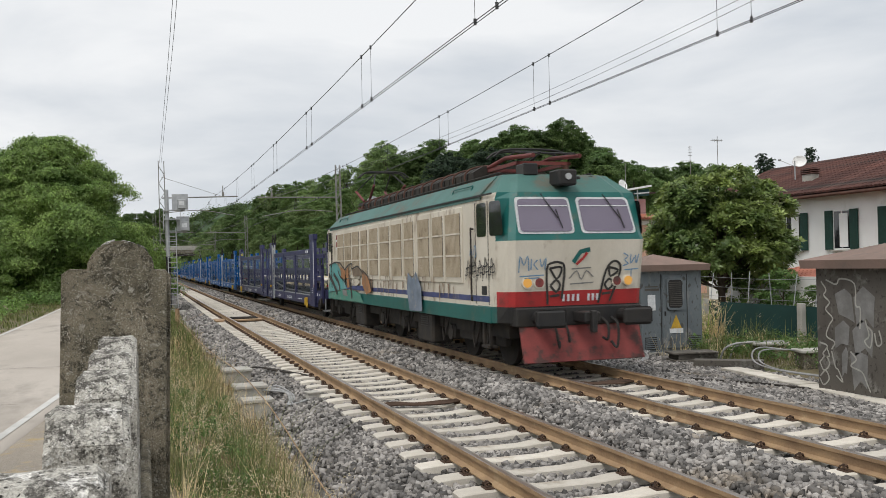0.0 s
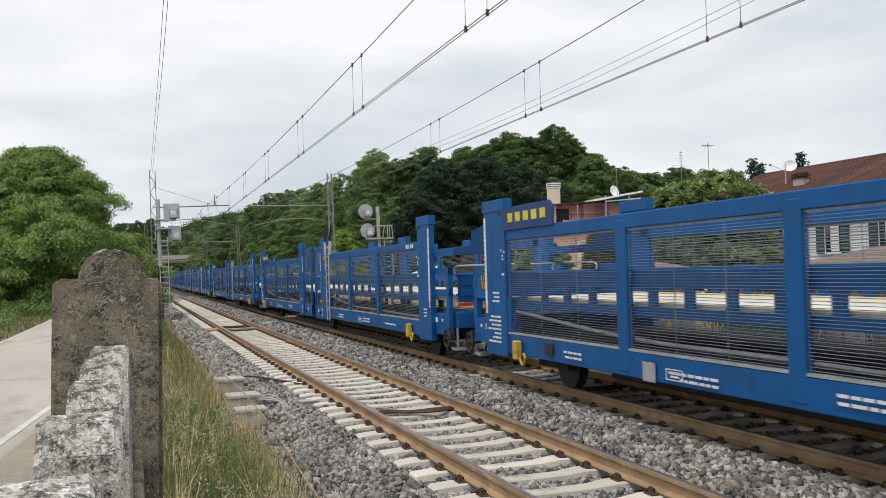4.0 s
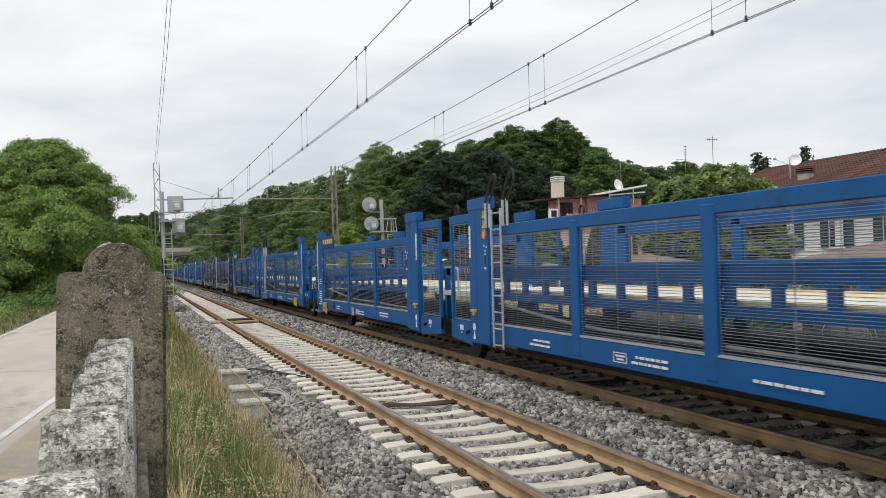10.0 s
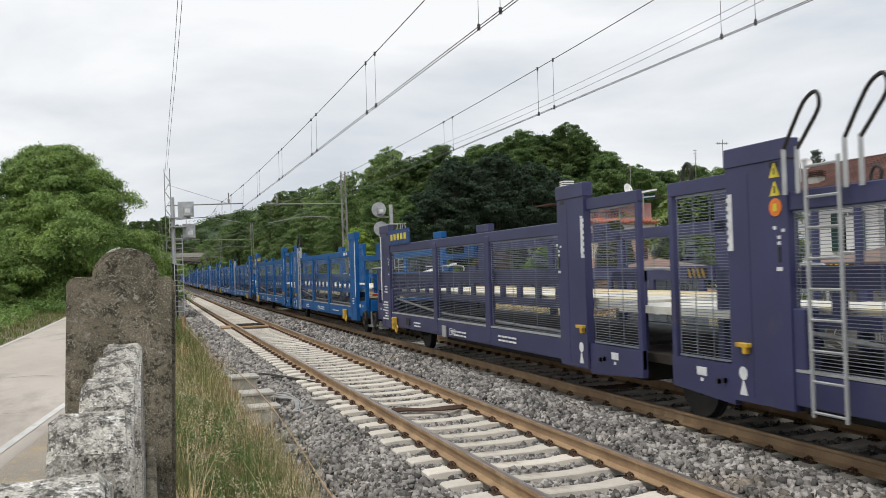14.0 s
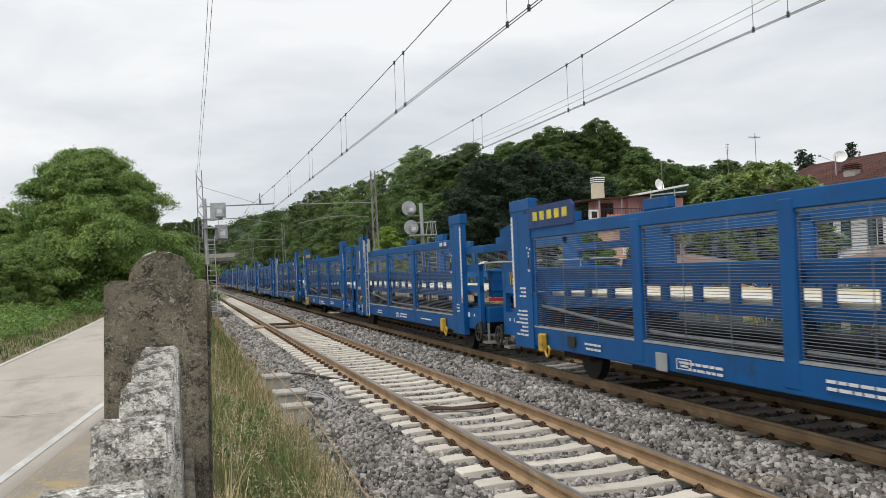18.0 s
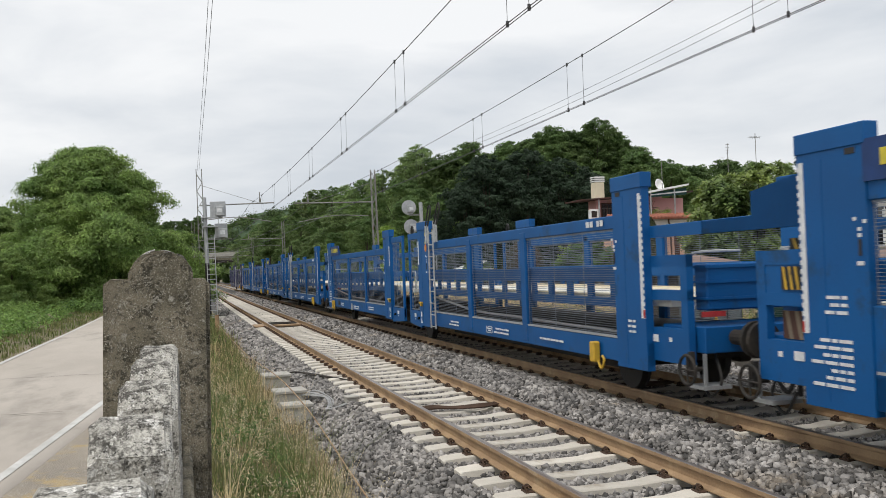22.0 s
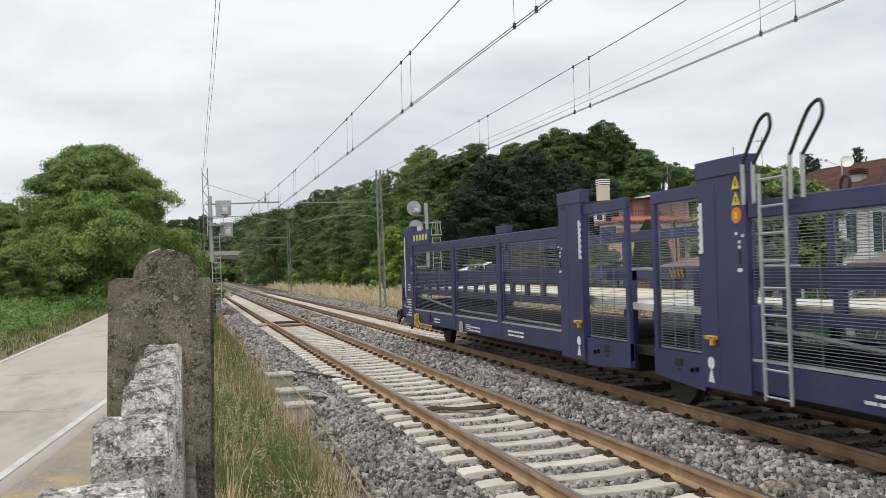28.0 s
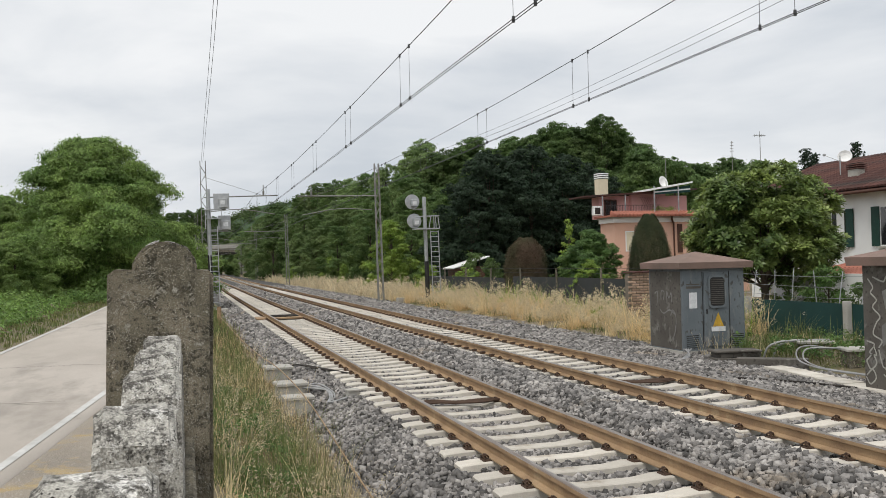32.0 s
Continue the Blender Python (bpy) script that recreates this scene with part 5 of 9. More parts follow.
def build_houses():
    h = thing("white_house", "white rendered house with dark green shutters and a brown tiled roof", "house", pose(28, 0, -0.2))
    part("wall", boxes((0, 9, 24.0, 40.4, 0, 4.85)), M["white_plaster"], h)
    roof = part("roof", prism(bmesh.new(), [(-0.6, 4.78), (-0.6, 4.90), (4.5, 6.90), (9.6, 4.90), (9.6, 4.78), (4.5, 6.74)], "y", 23.5, 40.9), M["roof_tile"], h, "brown weathered roof slope")
    tile_field(roof, -0.66, 4.5, 23.5, 40.9, 4.90, 6.92, M["roof_tile"])
    bm = bmesh.new()
    tube(bm, (-0.70, 23.5, 4.80), (-0.70, 40.9, 4.80), 0.07, 8)
    part("gutter", bm, M["wood_dark"], h)
    for y in (27.86, 30.83, 33.80, 36.8):
        wall_window(h, 0, y, 2.55, 4.12, 0.44)
    wall_window(h, 0, 29.2, 0.6, 1.5, 0.4, False)
    part("meter_box", boxes((-0.12, 0, 36.4, 36.8, 1.9, 2.3), bevel=0.02), M["white_plaster"], h)
    stack = part("chimney", boxes((1.1, 1.5, 33.85, 34.5, 5.1, 6.05), bevel=0.02), M["concrete"], h, "grey chimney under layers of tiles")
    for z in (6.02, 6.11, 6.20):
        part("cap_tile", boxes((1.05, 1.55, 33.80, 34.55, z, z + 0.05), bevel=0.012), M["roof_tile"], stack)
        part("cap_brick", boxes((1.13, 1.47, 33.9, 34.45, z + 0.04, z + 0.10)), M["under"], stack)
    bm = bmesh.new()
    tube(bm, (1.55, 35.5, 5.6), (1.55, 35.5, 6.8), 0.03, 6)
    tube(bm, (1.50, 35.5, 6.55), (1.15, 36.05, 6.88), 0.018, 6)
    box(bm, 1.08, 1.2, 36.0, 36.12, 6.84, 6.95, 0.02)
    dish = part("dish_pole", bm, M["galvanised"], h)
    bm = bmesh.new()
    bmesh.ops.create_uvsphere(bm, u_segments=20, v_segments=10, radius=0.40)
    bmesh.ops.delete(bm, geom=[v for v in bm.verts if v.co.z > -0.22], context="VERTS")
    bmesh.ops.solidify(bm, geom=bm.faces[:], thickness=0.02)
    part("satellite_dish", bm, M["white_plaster"], dish, "white satellite dish", at=pose(1.70, 35.35, 6.90, 62, 0, -40))

    a = thing("garden_annex", "low white shed with a bright red tile roof", "shed", pose(22.5, 0, -0.2))
    part("wall", boxes((0, 4, 24.6, 29.6, 0, 1.25)), M["white_plaster"], a)
    part("canopy", boxes((-0.8, 0.0, 24.4, 30.0, 1.20, 1.28)), M["dark_cloth"], a)
    r = part("roof", prism(bmesh.new(), [(-0.2, 1.28), (-0.2, 1.36), (4.2, 1.95), (4.2, 1.85)], "y", 24.3, 29.8), M["red_tile"], a)
    tile_field(r, -0.25, 4.2, 24.3, 29.8, 1.37, 1.97, M["red_tile"])

    p = thing("pink_house", "salmon pink house with roof terrace and rose upper room", "house", pose(22.5, 46.4, -0.2))
    part("wall", prism(bmesh.new(), [(0.85, 1.8), (0.85, 0.0), (9.5, 0.0), (9.5, 6.5), (4.2, 6.5), (4.2, 1.8)], "z", 0, 4.3), M["pink_plaster"], p)
    part("cornice", prism(bmesh.new(), [(0.73, 1.8), (0.73, -0.12), (9.6, -0.12), (9.6, 6.6), (4.2, 6.6), (4.2, 1.8)], "z", 4.26, 4.50), M["white_plaster"], p, "white moulded cornice")
    part("terrace_slab", prism(bmesh.new(), [(0.65, 1.9), (0.65, -0.2), (9.6, -0.2), (9.6, 6.6), (4.1, 6.6), (4.1, 1.9)], "z", 4.50, 4.58), M["concrete"], p)
    eave = part("eave_roof", prism(bmesh.new(), [(-0.5, 4.58), (-0.5, 4.62), (0.35, 4.86), (0.35, 4.58)], "x", 0.75, 9.4), M["red_tile"], p, "narrow red tiled eave")
    for i in range(40):
        bm = bmesh.new()
        x = 0.85 + i * 0.22
        tube(bm, (x, -0.56, 4.64), (x, 0.36, 4.89), 0.082, 8)
        part("roof_tile", bm, M["red_tile"], eave)
    part("eave_roof", boxes((0.45, 0.95, -0.35, 1.8, 4.58, 4.68)), M["red_tile"], p)
    part("upper_room", boxes((1.0, 6.8, 2.2, 3.2, 4.58, 5.95)), M["rose_plaster"], p, "pale rose rendered upper room")
    part("upper_room", boxes((2.95, 5.2, 1.9, 2.2, 4.58, 6.05)), M["rose_plaster"], p)
    part("upper_roof", prism(bmesh.new(), [(-0.4, 5.80), (6.9, 6.22), (6.9, 6.32), (-0.4, 5.88)], "y", 1.2, 3.4), M["roof_tile"], p, "low dark tiled roof over the upper room")
    door = part("terrace_door", boxes((1.30, 2.10, 2.12, 2.2, 4.6, 5.72), bevel=0.01), M["wood_dark"], p)
    part("pane", boxes((1.36, 1.68, 2.11, 2.12, 4.75, 5.65)), M["window_dark"], door)
    part("pane", boxes((1.72, 2.04, 2.11, 2.12, 4.75, 5.65)), M["window_dark"], door)
    for x in (0.75, 2.2):
        part("roof_post", boxes((x - 0.03, x + 0.03, 1.22, 1.28, 4.58, 5.98)), M["galvanised"], p)
    for i in range(34):
        bm = bmesh.new()
        tube(bm, (0.6 + i * 0.10, 0.45, 4.72), (0.6 + i * 0.10, 0.45, 5.28), 0.008, 4)
        part("baluster", bm, M["black"], p)
    bm = bmesh.new()
    tube(bm, (0.5, 0.45, 5.28), (4.0, 0.45, 5.28), 0.016, 6)
    tube(bm, (0.5, 0.45, 4.78), (4.0, 0.45, 4.78), 0.014, 6)
    part("terrace_rail", bm, M["black"], p)
    trellis = bmesh.new()
    for i in range(7):
        tube(trellis, (2.6 + i * 0.14, 1.8, 5.1), (3.0 + i * 0.14, 1.8, 5.85), 0.008, 4)
        tube(trellis, (3.0 + i * 0.14, 1.8, 5.1), (2.6 + i * 0.14, 1.8, 5.85), 0.008, 4)
    part("trellis", trellis, M["wood_dark"], p, at=pose(0.9, 0.05, 0))
    awning = part("canopy", prism(bmesh.new(), [(3.2, 6.08), (5.9, 6.52), (5.9, 6.62), (3.2, 6.18)], "y", 0.0, 2.2), M["white_plaster"], p, "white sloping terrace awning")
    part("valance", prism(bmesh.new(), [(3.5, 5.86), (5.8, 6.0), (5.8, 6.40), (3.5, 6.10)], "y", 0.12, 0.16), M["fence_cloth"], awning, "striped green valance")
    part("valance_stripe", prism(bmesh.new(), [(3.5, 5.96), (5.8, 6.14), (5.8, 6.22), (3.5, 6.03)], "y", 0.105, 0.118), M["white_mark"], awning)
    for x in (3.45, 5.0):
        part("canopy_post", boxes((x - 0.03, x + 0.03, 0.06, 0.12, 4.7, 6.35)), M["galvanised"], p)
    bm = bmesh.new()
    bmesh.ops.create_uvsphere(bm, u_segments=18, v_segments=10, radius=0.45)
    bmesh.ops.delete(bm, geom=[v for v in bm.verts if v.co.z > -0.26], context="VERTS")
    bmesh.ops.solidify(bm, geom=bm.faces[:], thickness=0.02)
    part("satellite_dish", bm, M["white_plaster"], p, "pale satellite dish", at=pose(4.75, 0.9, 6.75, 75, 0, 20))
    bm = bmesh.new()
    tube(bm, (4.75, 1.0, 6.3), (4.75, 1.0, 6.75), 0.025, 6)
    tube(bm, (5.1, 1.6, 6.3), (5.1, 1.6, 8.1), 0.02, 5)
    part("mast_pipe", bm, M["mast_steel"], p)
    stack = part("chimney", boxes((1.25, 1.85, 2.7, 3.3, 5.7, 7.0), bevel=0.015), M["cream_plaster"], p, "tall cream chimney with pale cap rings")
    for z in (7.0, 7.12, 7.24):
        part("cap_ring", boxes((1.22, 1.88, 2.67, 3.33, z + 0.03, z + 0.10), bevel=0.01), M["white_plaster"], stack)
        part("cap_gap", boxes((1.28, 1.82, 2.73, 3.27, z, z + 0.04)), M["under"], stack)
    w = part("window", boxes((1.50, 2.05, -0.04, 0.02, 2.62, 3.78), bevel=0.01), M["white_plaster"], p)
    part("roller_blind", boxes((1.55, 2.0, -0.05, -0.04, 2.68, 3.72)), M["cream_plaster"], w)
    bm = bmesh.new()
    hose(bm, arc([(4.30, -0.35, 4.62), (4.32, -0.3, 4.4), (4.52, -0.10, 4.2), (4.55, -0.08, 3.9), (4.56, -0.08, 0.2)], 5), 0.05, 7)
    part("downpipe", bm, M["wood_dark"], p)
    part("side_shutter", boxes((4.80, 5.12, -0.05, 0.0, 2.5, 4.15), bevel=0.01), M["wood_dark"], p)
    part("side_shutter", boxes((6.2, 6.6, -0.05, 0.0, 2.5, 4.15), bevel=0.01), M["wood_dark"], p)
    unit = part("air_unit", boxes((0.2, 0.75, 1.3, 1.6, 4.75, 5.3), bevel=0.03), M["white_plaster"], p)
    part("fan_grille", boxes((0.28, 0.62, 1.29, 1.30, 4.83, 5.2)), M["under"], unit)
    for x, y, z, h2 in ((33.48, 50, -0.5, 9.8), (33.07, 46.5, -0.5, 9.9)):
        t = thing("roof_antenna", "thin television antenna on a mast", "antenna", pose(x, y, z))
        bm = bmesh.new()
        tube(bm, (0, 0, 0), (0, 0, h2), 0.02, 5)
        part("pole", bm, M["mast_steel"], t)
        if h2 < 9.85:
            for k in range(4):
                part("rod", boxes((-0.01, 0.01, -0.16, 0.16, h2 - 0.1 - 0.18 * k, h2 - 0.085 - 0.18 * k), (-0.12, 0.12, -0.01, 0.01, h2 - 0.1 - 0.18 * k, h2 - 0.085 - 0.18 * k)), M["mast_steel"], t)
            part("boom", boxes((-0.7, 0.1, -0.01, 0.01, h2 - 0.95, h2 - 0.935)), M["mast_steel"], t)
        else:
            for k in range(5):
                part("rod", boxes((-0.36 + k * 0.16, -0.345 + k * 0.16, -0.2, 0.2, h2 - 0.25, h2 - 0.235), (-0.36 + k * 0.16, -0.345 + k * 0.16, -0.01, 0.01, h2 - 0.32, h2 - 0.17)), M["mast_steel"], t)
            part("boom", boxes((-0.4, 0.35, -0.01, 0.01, h2 - 0.25, h2 - 0.235)), M["mast_steel"], t)
    s = thing("garden_shed", "small shed with a pale sheet roof among the gardens", "shed", pose(18.6, 62, -0.3))
    part("wall", boxes((0, 2.2, 0, 2, 0, 2.0)), M["wood_dark"], s)
    part("roof", prism(bmesh.new(), [(-0.3, 1.85), (-0.3, 1.93), (2.5, 2.75), (2.5, 2.67)], "y", -0.3, 2.3), M["white_plaster"], s)


def build_bridge():
    b = thing("road_bridge", "low concrete road bridge over the railway, far down the line", "bridge", pose(bend(255), 255, 0), kind="structure")
    part("deck", boxes((-30, 14.5, 0, 8, 6.1, 7.3)), M["old_concrete"], b, "brown weathered bridge deck")
    part("girder", boxes((-30, 14.5, -0.3, 0.0, 5.6, 6.3)), M["under"], b)
    part("parapet", boxes((-30, 16, -0.15, 0.1, 7.3, 8.4)), M["concrete"], b)
    part("abutment", boxes((12.6, 16.0, 0, 8, -1, 6.1)), M["concrete"], b)
    part("abutment", boxes((-34, -28, 0, 8, -1, 6.1)), M["concrete"], b)
    for x in (0.0, 11.6):
        part("column", boxes((x, x + 0.9, 2, 4, -1, 6.1)), M["under"], b)


for n in range(4):
    y = 57.8 + SPAN * n
    m = lattice_mast(12.15, y, 9.1, -0.5, "grey lattice steel mast carrying the overhead wires")
    bracket(m, -1, 5.2, 7.0)
    m = lattice_mast(1.22, y + 1.0, 9.3, -0.5, "grey lattice steel mast carrying the overhead wires", 0.42)
    bracket(m, 1, 4.6, 7.0)
build_wires()
build_signals()
build_kiosks()
build_clutter()
build_garden_fence()
build_houses()
build_bridge()


# ---- trees, bushes and grass ----
def leaf_quads(p, normal, size, rng, stretch=1.6):
    """One small leaf-shaped quad at each point."""
    n = len(p)
    normal = normal + rng.normal(0, 0.55, (n, 3))
    normal /= np.linalg.norm(normal, axis=1, keepdims=True) + 1e-9
    a = np.cross(normal, rng.normal(0, 1, (n, 3)))
    a /= np.linalg.norm(a, axis=1, keepdims=True) + 1e-9
    b = np.cross(normal, a)
    s = (size * rng.uniform(0.6, 1.4, n))[:, None]
    v = np.stack([p - a * s * stretch, p + b * s * 0.6 + normal * s * 0.15, p + a * s * stretch, p - b * s * 0.6 + normal * s * 0.15], 1).reshape(-1, 3)
    f = np.arange(n * 4).reshape(-1, 4)
    return v, f


def crown_points(clumps, per, rng, soft=0.55):
    """Points in many loose clumps (x, y, z, radius), thickest inside and ragged at the rim."""
    out, nor = [], []
    for x, y, z, r in clumps:
        n = max(10, int(per * r * r))
        d = rng.normal(0, 1, (n, 3))
        d /= np.linalg.norm(d, axis=1, keepdims=True)
        q = np.abs(rng.normal(0.62, 0.34, n))[:, None]
        out.append(np.array([x, y, z]) + d * q * r * np.array([1, 1, 0.55]))
        nor.append(d * 0.6 + np.array([0, 0, 0.9]))
    return np.concatenate(out), np.concatenate(nor)


ROUND = (0.45, 0.8, 0.97, 1.0, 0.9, 0.66, 0.25)
DOME = (0.9, 0.97, 1.0, 0.97, 0.88, 0.66, 0.3)
CONE = (1.0, 1.0, 0.92, 0.78, 0.6, 0.4, 0.12)
TALL = (0.55, 0.9, 1.0, 0.95, 0.78, 0.52, 0.22)
BROAD = (1.0, 1.0, 0.95, 0.84, 0.66, 0.44, 0.16)


def bough_crown(height, radius, low, shape, rng, boughs, subs, leaf, lean=0.0):
    """Leaves in tufts on the outer and upper sides of separate boughs, with shaded gaps between the boughs."""
    rel = ((np.arange(boughs) + rng.uniform(0, 1, boughs)) / boughs) ** 0.80
    ang = np.arange(boughs) * 2.39996 + rng.uniform(-0.5, 0.5, boughs)
    span = radius * np.interp(rel, np.linspace(0, 1, len(shape)), shape) * rng.uniform(0.72, 1.12, boughs)
    rb = radius * rng.uniform(0.22, 0.36, boughs) * (1.08 - 0.35 * rel)
    dist = np.clip(span - rb * 0.75, 0.05, None) * np.where(rng.uniform(0, 1, boughs) < 0.25, 0.45, 1.0)
    centre = np.stack([np.cos(ang) * dist + lean * rel, np.sin(ang) * dist, (low + (0.985 - low) * rel) * height - rb * 0.3], 1)
    away = np.stack([np.cos(ang), np.sin(ang), 0.25 + 0.9 * rel], 1)
    out, nor = [], []
    for c, a, r in zip(centre, away, rb):
        d = rng.normal(0, 1, (subs, 3)) + a * 0.75 + np.array([0, 0, 0.35])
        d /= np.linalg.norm(d, axis=1, keepdims=True)
        reach = r * rng.uniform(0.55, 1.12, subs)
        tuft = c + d * reach[:, None] * np.array([1.12, 1.12, 0.72])
        for t, e, q in zip(tuft, d, r * rng.uniform(0.20, 0.42, subs)):
            m = max(8, int(3.6 * (q / leaf) ** 2))
            w = rng.normal(0, 1, (m, 3)) + e * 0.55 + np.array([0, 0, 0.25])
            w /= np.linalg.norm(w, axis=1, keepdims=True)
            far = np.clip(np.abs(rng.normal(0.80, 0.26, m)), 0, 1.3)[:, None]
            p = t + w * far * q * np.array([1.25, 1.25, 0.62])
            p[:, 2] -= 0.10 * q * far[:, 0] ** 2
            out.append(p)
            nor.append(w * 0.75 + e * 0.45 + np.array([0, 0, 0.35]))
        m = int(1.2 * (r / leaf) ** 2)
        w = rng.normal(0, 0.5, (m, 3))
        out.append(c + w * r * np.array([0.9, 0.9, 0.55]))
        nor.append(w + np.array([0, 0, 0.4]))
    return np.concatenate(out), np.concatenate(nor), centre


def make_tree(name, label, at, height, radius, mat, seed, leaf=0.16, low=0.25, boughs=28, subs=15, shape=ROUND, group="", trunk=0.16, category="tree", lean=0.0):
    """A tapered trunk, limbs to the boughs, and a crown of many small leaves with an uneven outline."""
    rng = np.random.RandomState(seed)
    t = thing(name, label, category, at, group=group)
    p, n, centres = bough_crown(height, radius, low, shape, rng, boughs, subs, leaf, lean)
    v, f = leaf_quads(p, n, leaf, rng, 1.4)
    piece("crown", np_mesh("crown", v, f, mat), t)
    bm = bmesh.new()
    bend_x, bend_y = rng.uniform(-0.3, 0.3, 2) * min(1, radius / 3)
    way = [(0, 0, -0.4), (bend_x * 0.3, bend_y * 0.3, height * 0.25), (bend_x, bend_y, height * 0.55), (bend_x * 1.3, bend_y * 1.2, height * 0.85)]
    for a, b, r1, r2 in zip(way, way[1:], (trunk, trunk * 0.8, trunk * 0.5), (trunk * 0.8, trunk * 0.5, trunk * 0.15)):
        tube(bm, a, b, r1, 9, r2)
    part("trunk", bm, M["bark"], t)
    for x, y, z in centres[:: max(1, boughs // 9)]:
        bm = bmesh.new()
        z0 = min(z * 0.6, height * 0.6)
        tube(bm, (bend_x * z0 / height, bend_y * z0 / height, z0), (x, y, z), trunk * 0.38, 6, trunk * 0.08)
        part("limb", bm, M["bark"], t)
    return t


def turned(x, y, z, s, a):
    return Matrix.Translation((x, y, z)) @ Matrix.Rotation(a, 4, "Z") @ Matrix.Diagonal((s, s, s, 1))


def plant(model, x, y, z, s, a):
    ob = copy_thing(model, pose(0, 0, 0))
    ob.matrix_basis = turned(x, y, z, s, a)
    return ob


def scatter_blades(name, label, pts, height, width, mat, seed, lean=0.35, category="grass"):
    """Grass: narrow bent blades, three corners and a tip each, as one stuff."""
    rng = np.random.RandomState(seed)
    n = len(pts)
    a = rng.uniform(0, 2 * np.pi, n)
    h = height * rng.uniform(0.35, 1.2, n) * (0.20 + 1.8 * patch(pts[:, 0] * 1.3, pts[:, 1] * 1.3, seed) ** 2)
    w = width * rng.uniform(0.6, 1.4, n)
    dirn = np.stack([np.cos(a), np.sin(a), 0 * a], 1)
    side = np.stack([-np.sin(a), np.cos(a), 0 * a], 1)
    l = (lean * rng.uniform(0.1, 1.2, n) * h)[:, None]
    base = pts
    mid = pts + dirn * l * 0.35 + np.array([0, 0, 1]) * (h * 0.55)[:, None]
    tip = pts + dirn * l + np.array([0, 0, 1]) * h[:, None]
    w = w[:, None]
    v = np.stack([base - side * w, base + side * w, mid + side * w * 0.8, mid - side * w * 0.8, tip + side * w * 0.25, tip - side * w * 0.25], 1).reshape(-1, 3)
    k = np.arange(n)[:, None] * 6
    f = np.concatenate([k + np.array([[0, 1, 2, 3]]), k + np.array([[3, 2, 4, 5]])], 0)
    return tagged(new(name, np_mesh(name, v, f, mat)), label, category, kind="stuff")


def patch(x, y, k=0.0):
    """Slow waves from 0 to 1, for patches of thicker and thinner growth."""
    return 0.5 + 0.2 * np.sin(x * 2.9 + y * 1.3 + k) + 0.17 * np.sin(x * 1.1 - y * 2.3 + 2 * k) + 0.13 * np.sin(x * 5.3 + y * 4.1 + k)


def spots(n, x0, x1, y0, y1, rng, near=False, k=0.0, patchy=0.0):
    y = y0 + (y1 - y0) * rng.uniform(0, 1, n) ** (1.7 if near else 1.0)
    x = rng.uniform(x0, x1, n)
    keep = rng.uniform(0, 1, n) < np.clip((patch(x, y, k) - 0.5) * 3 * patchy + 1 - 0.5 * patchy, 0, 1)
    x, y = x[keep], y[keep]
    return np.stack([x + bend(y), y, land(x + bend(y), y) - 0.02], 1)


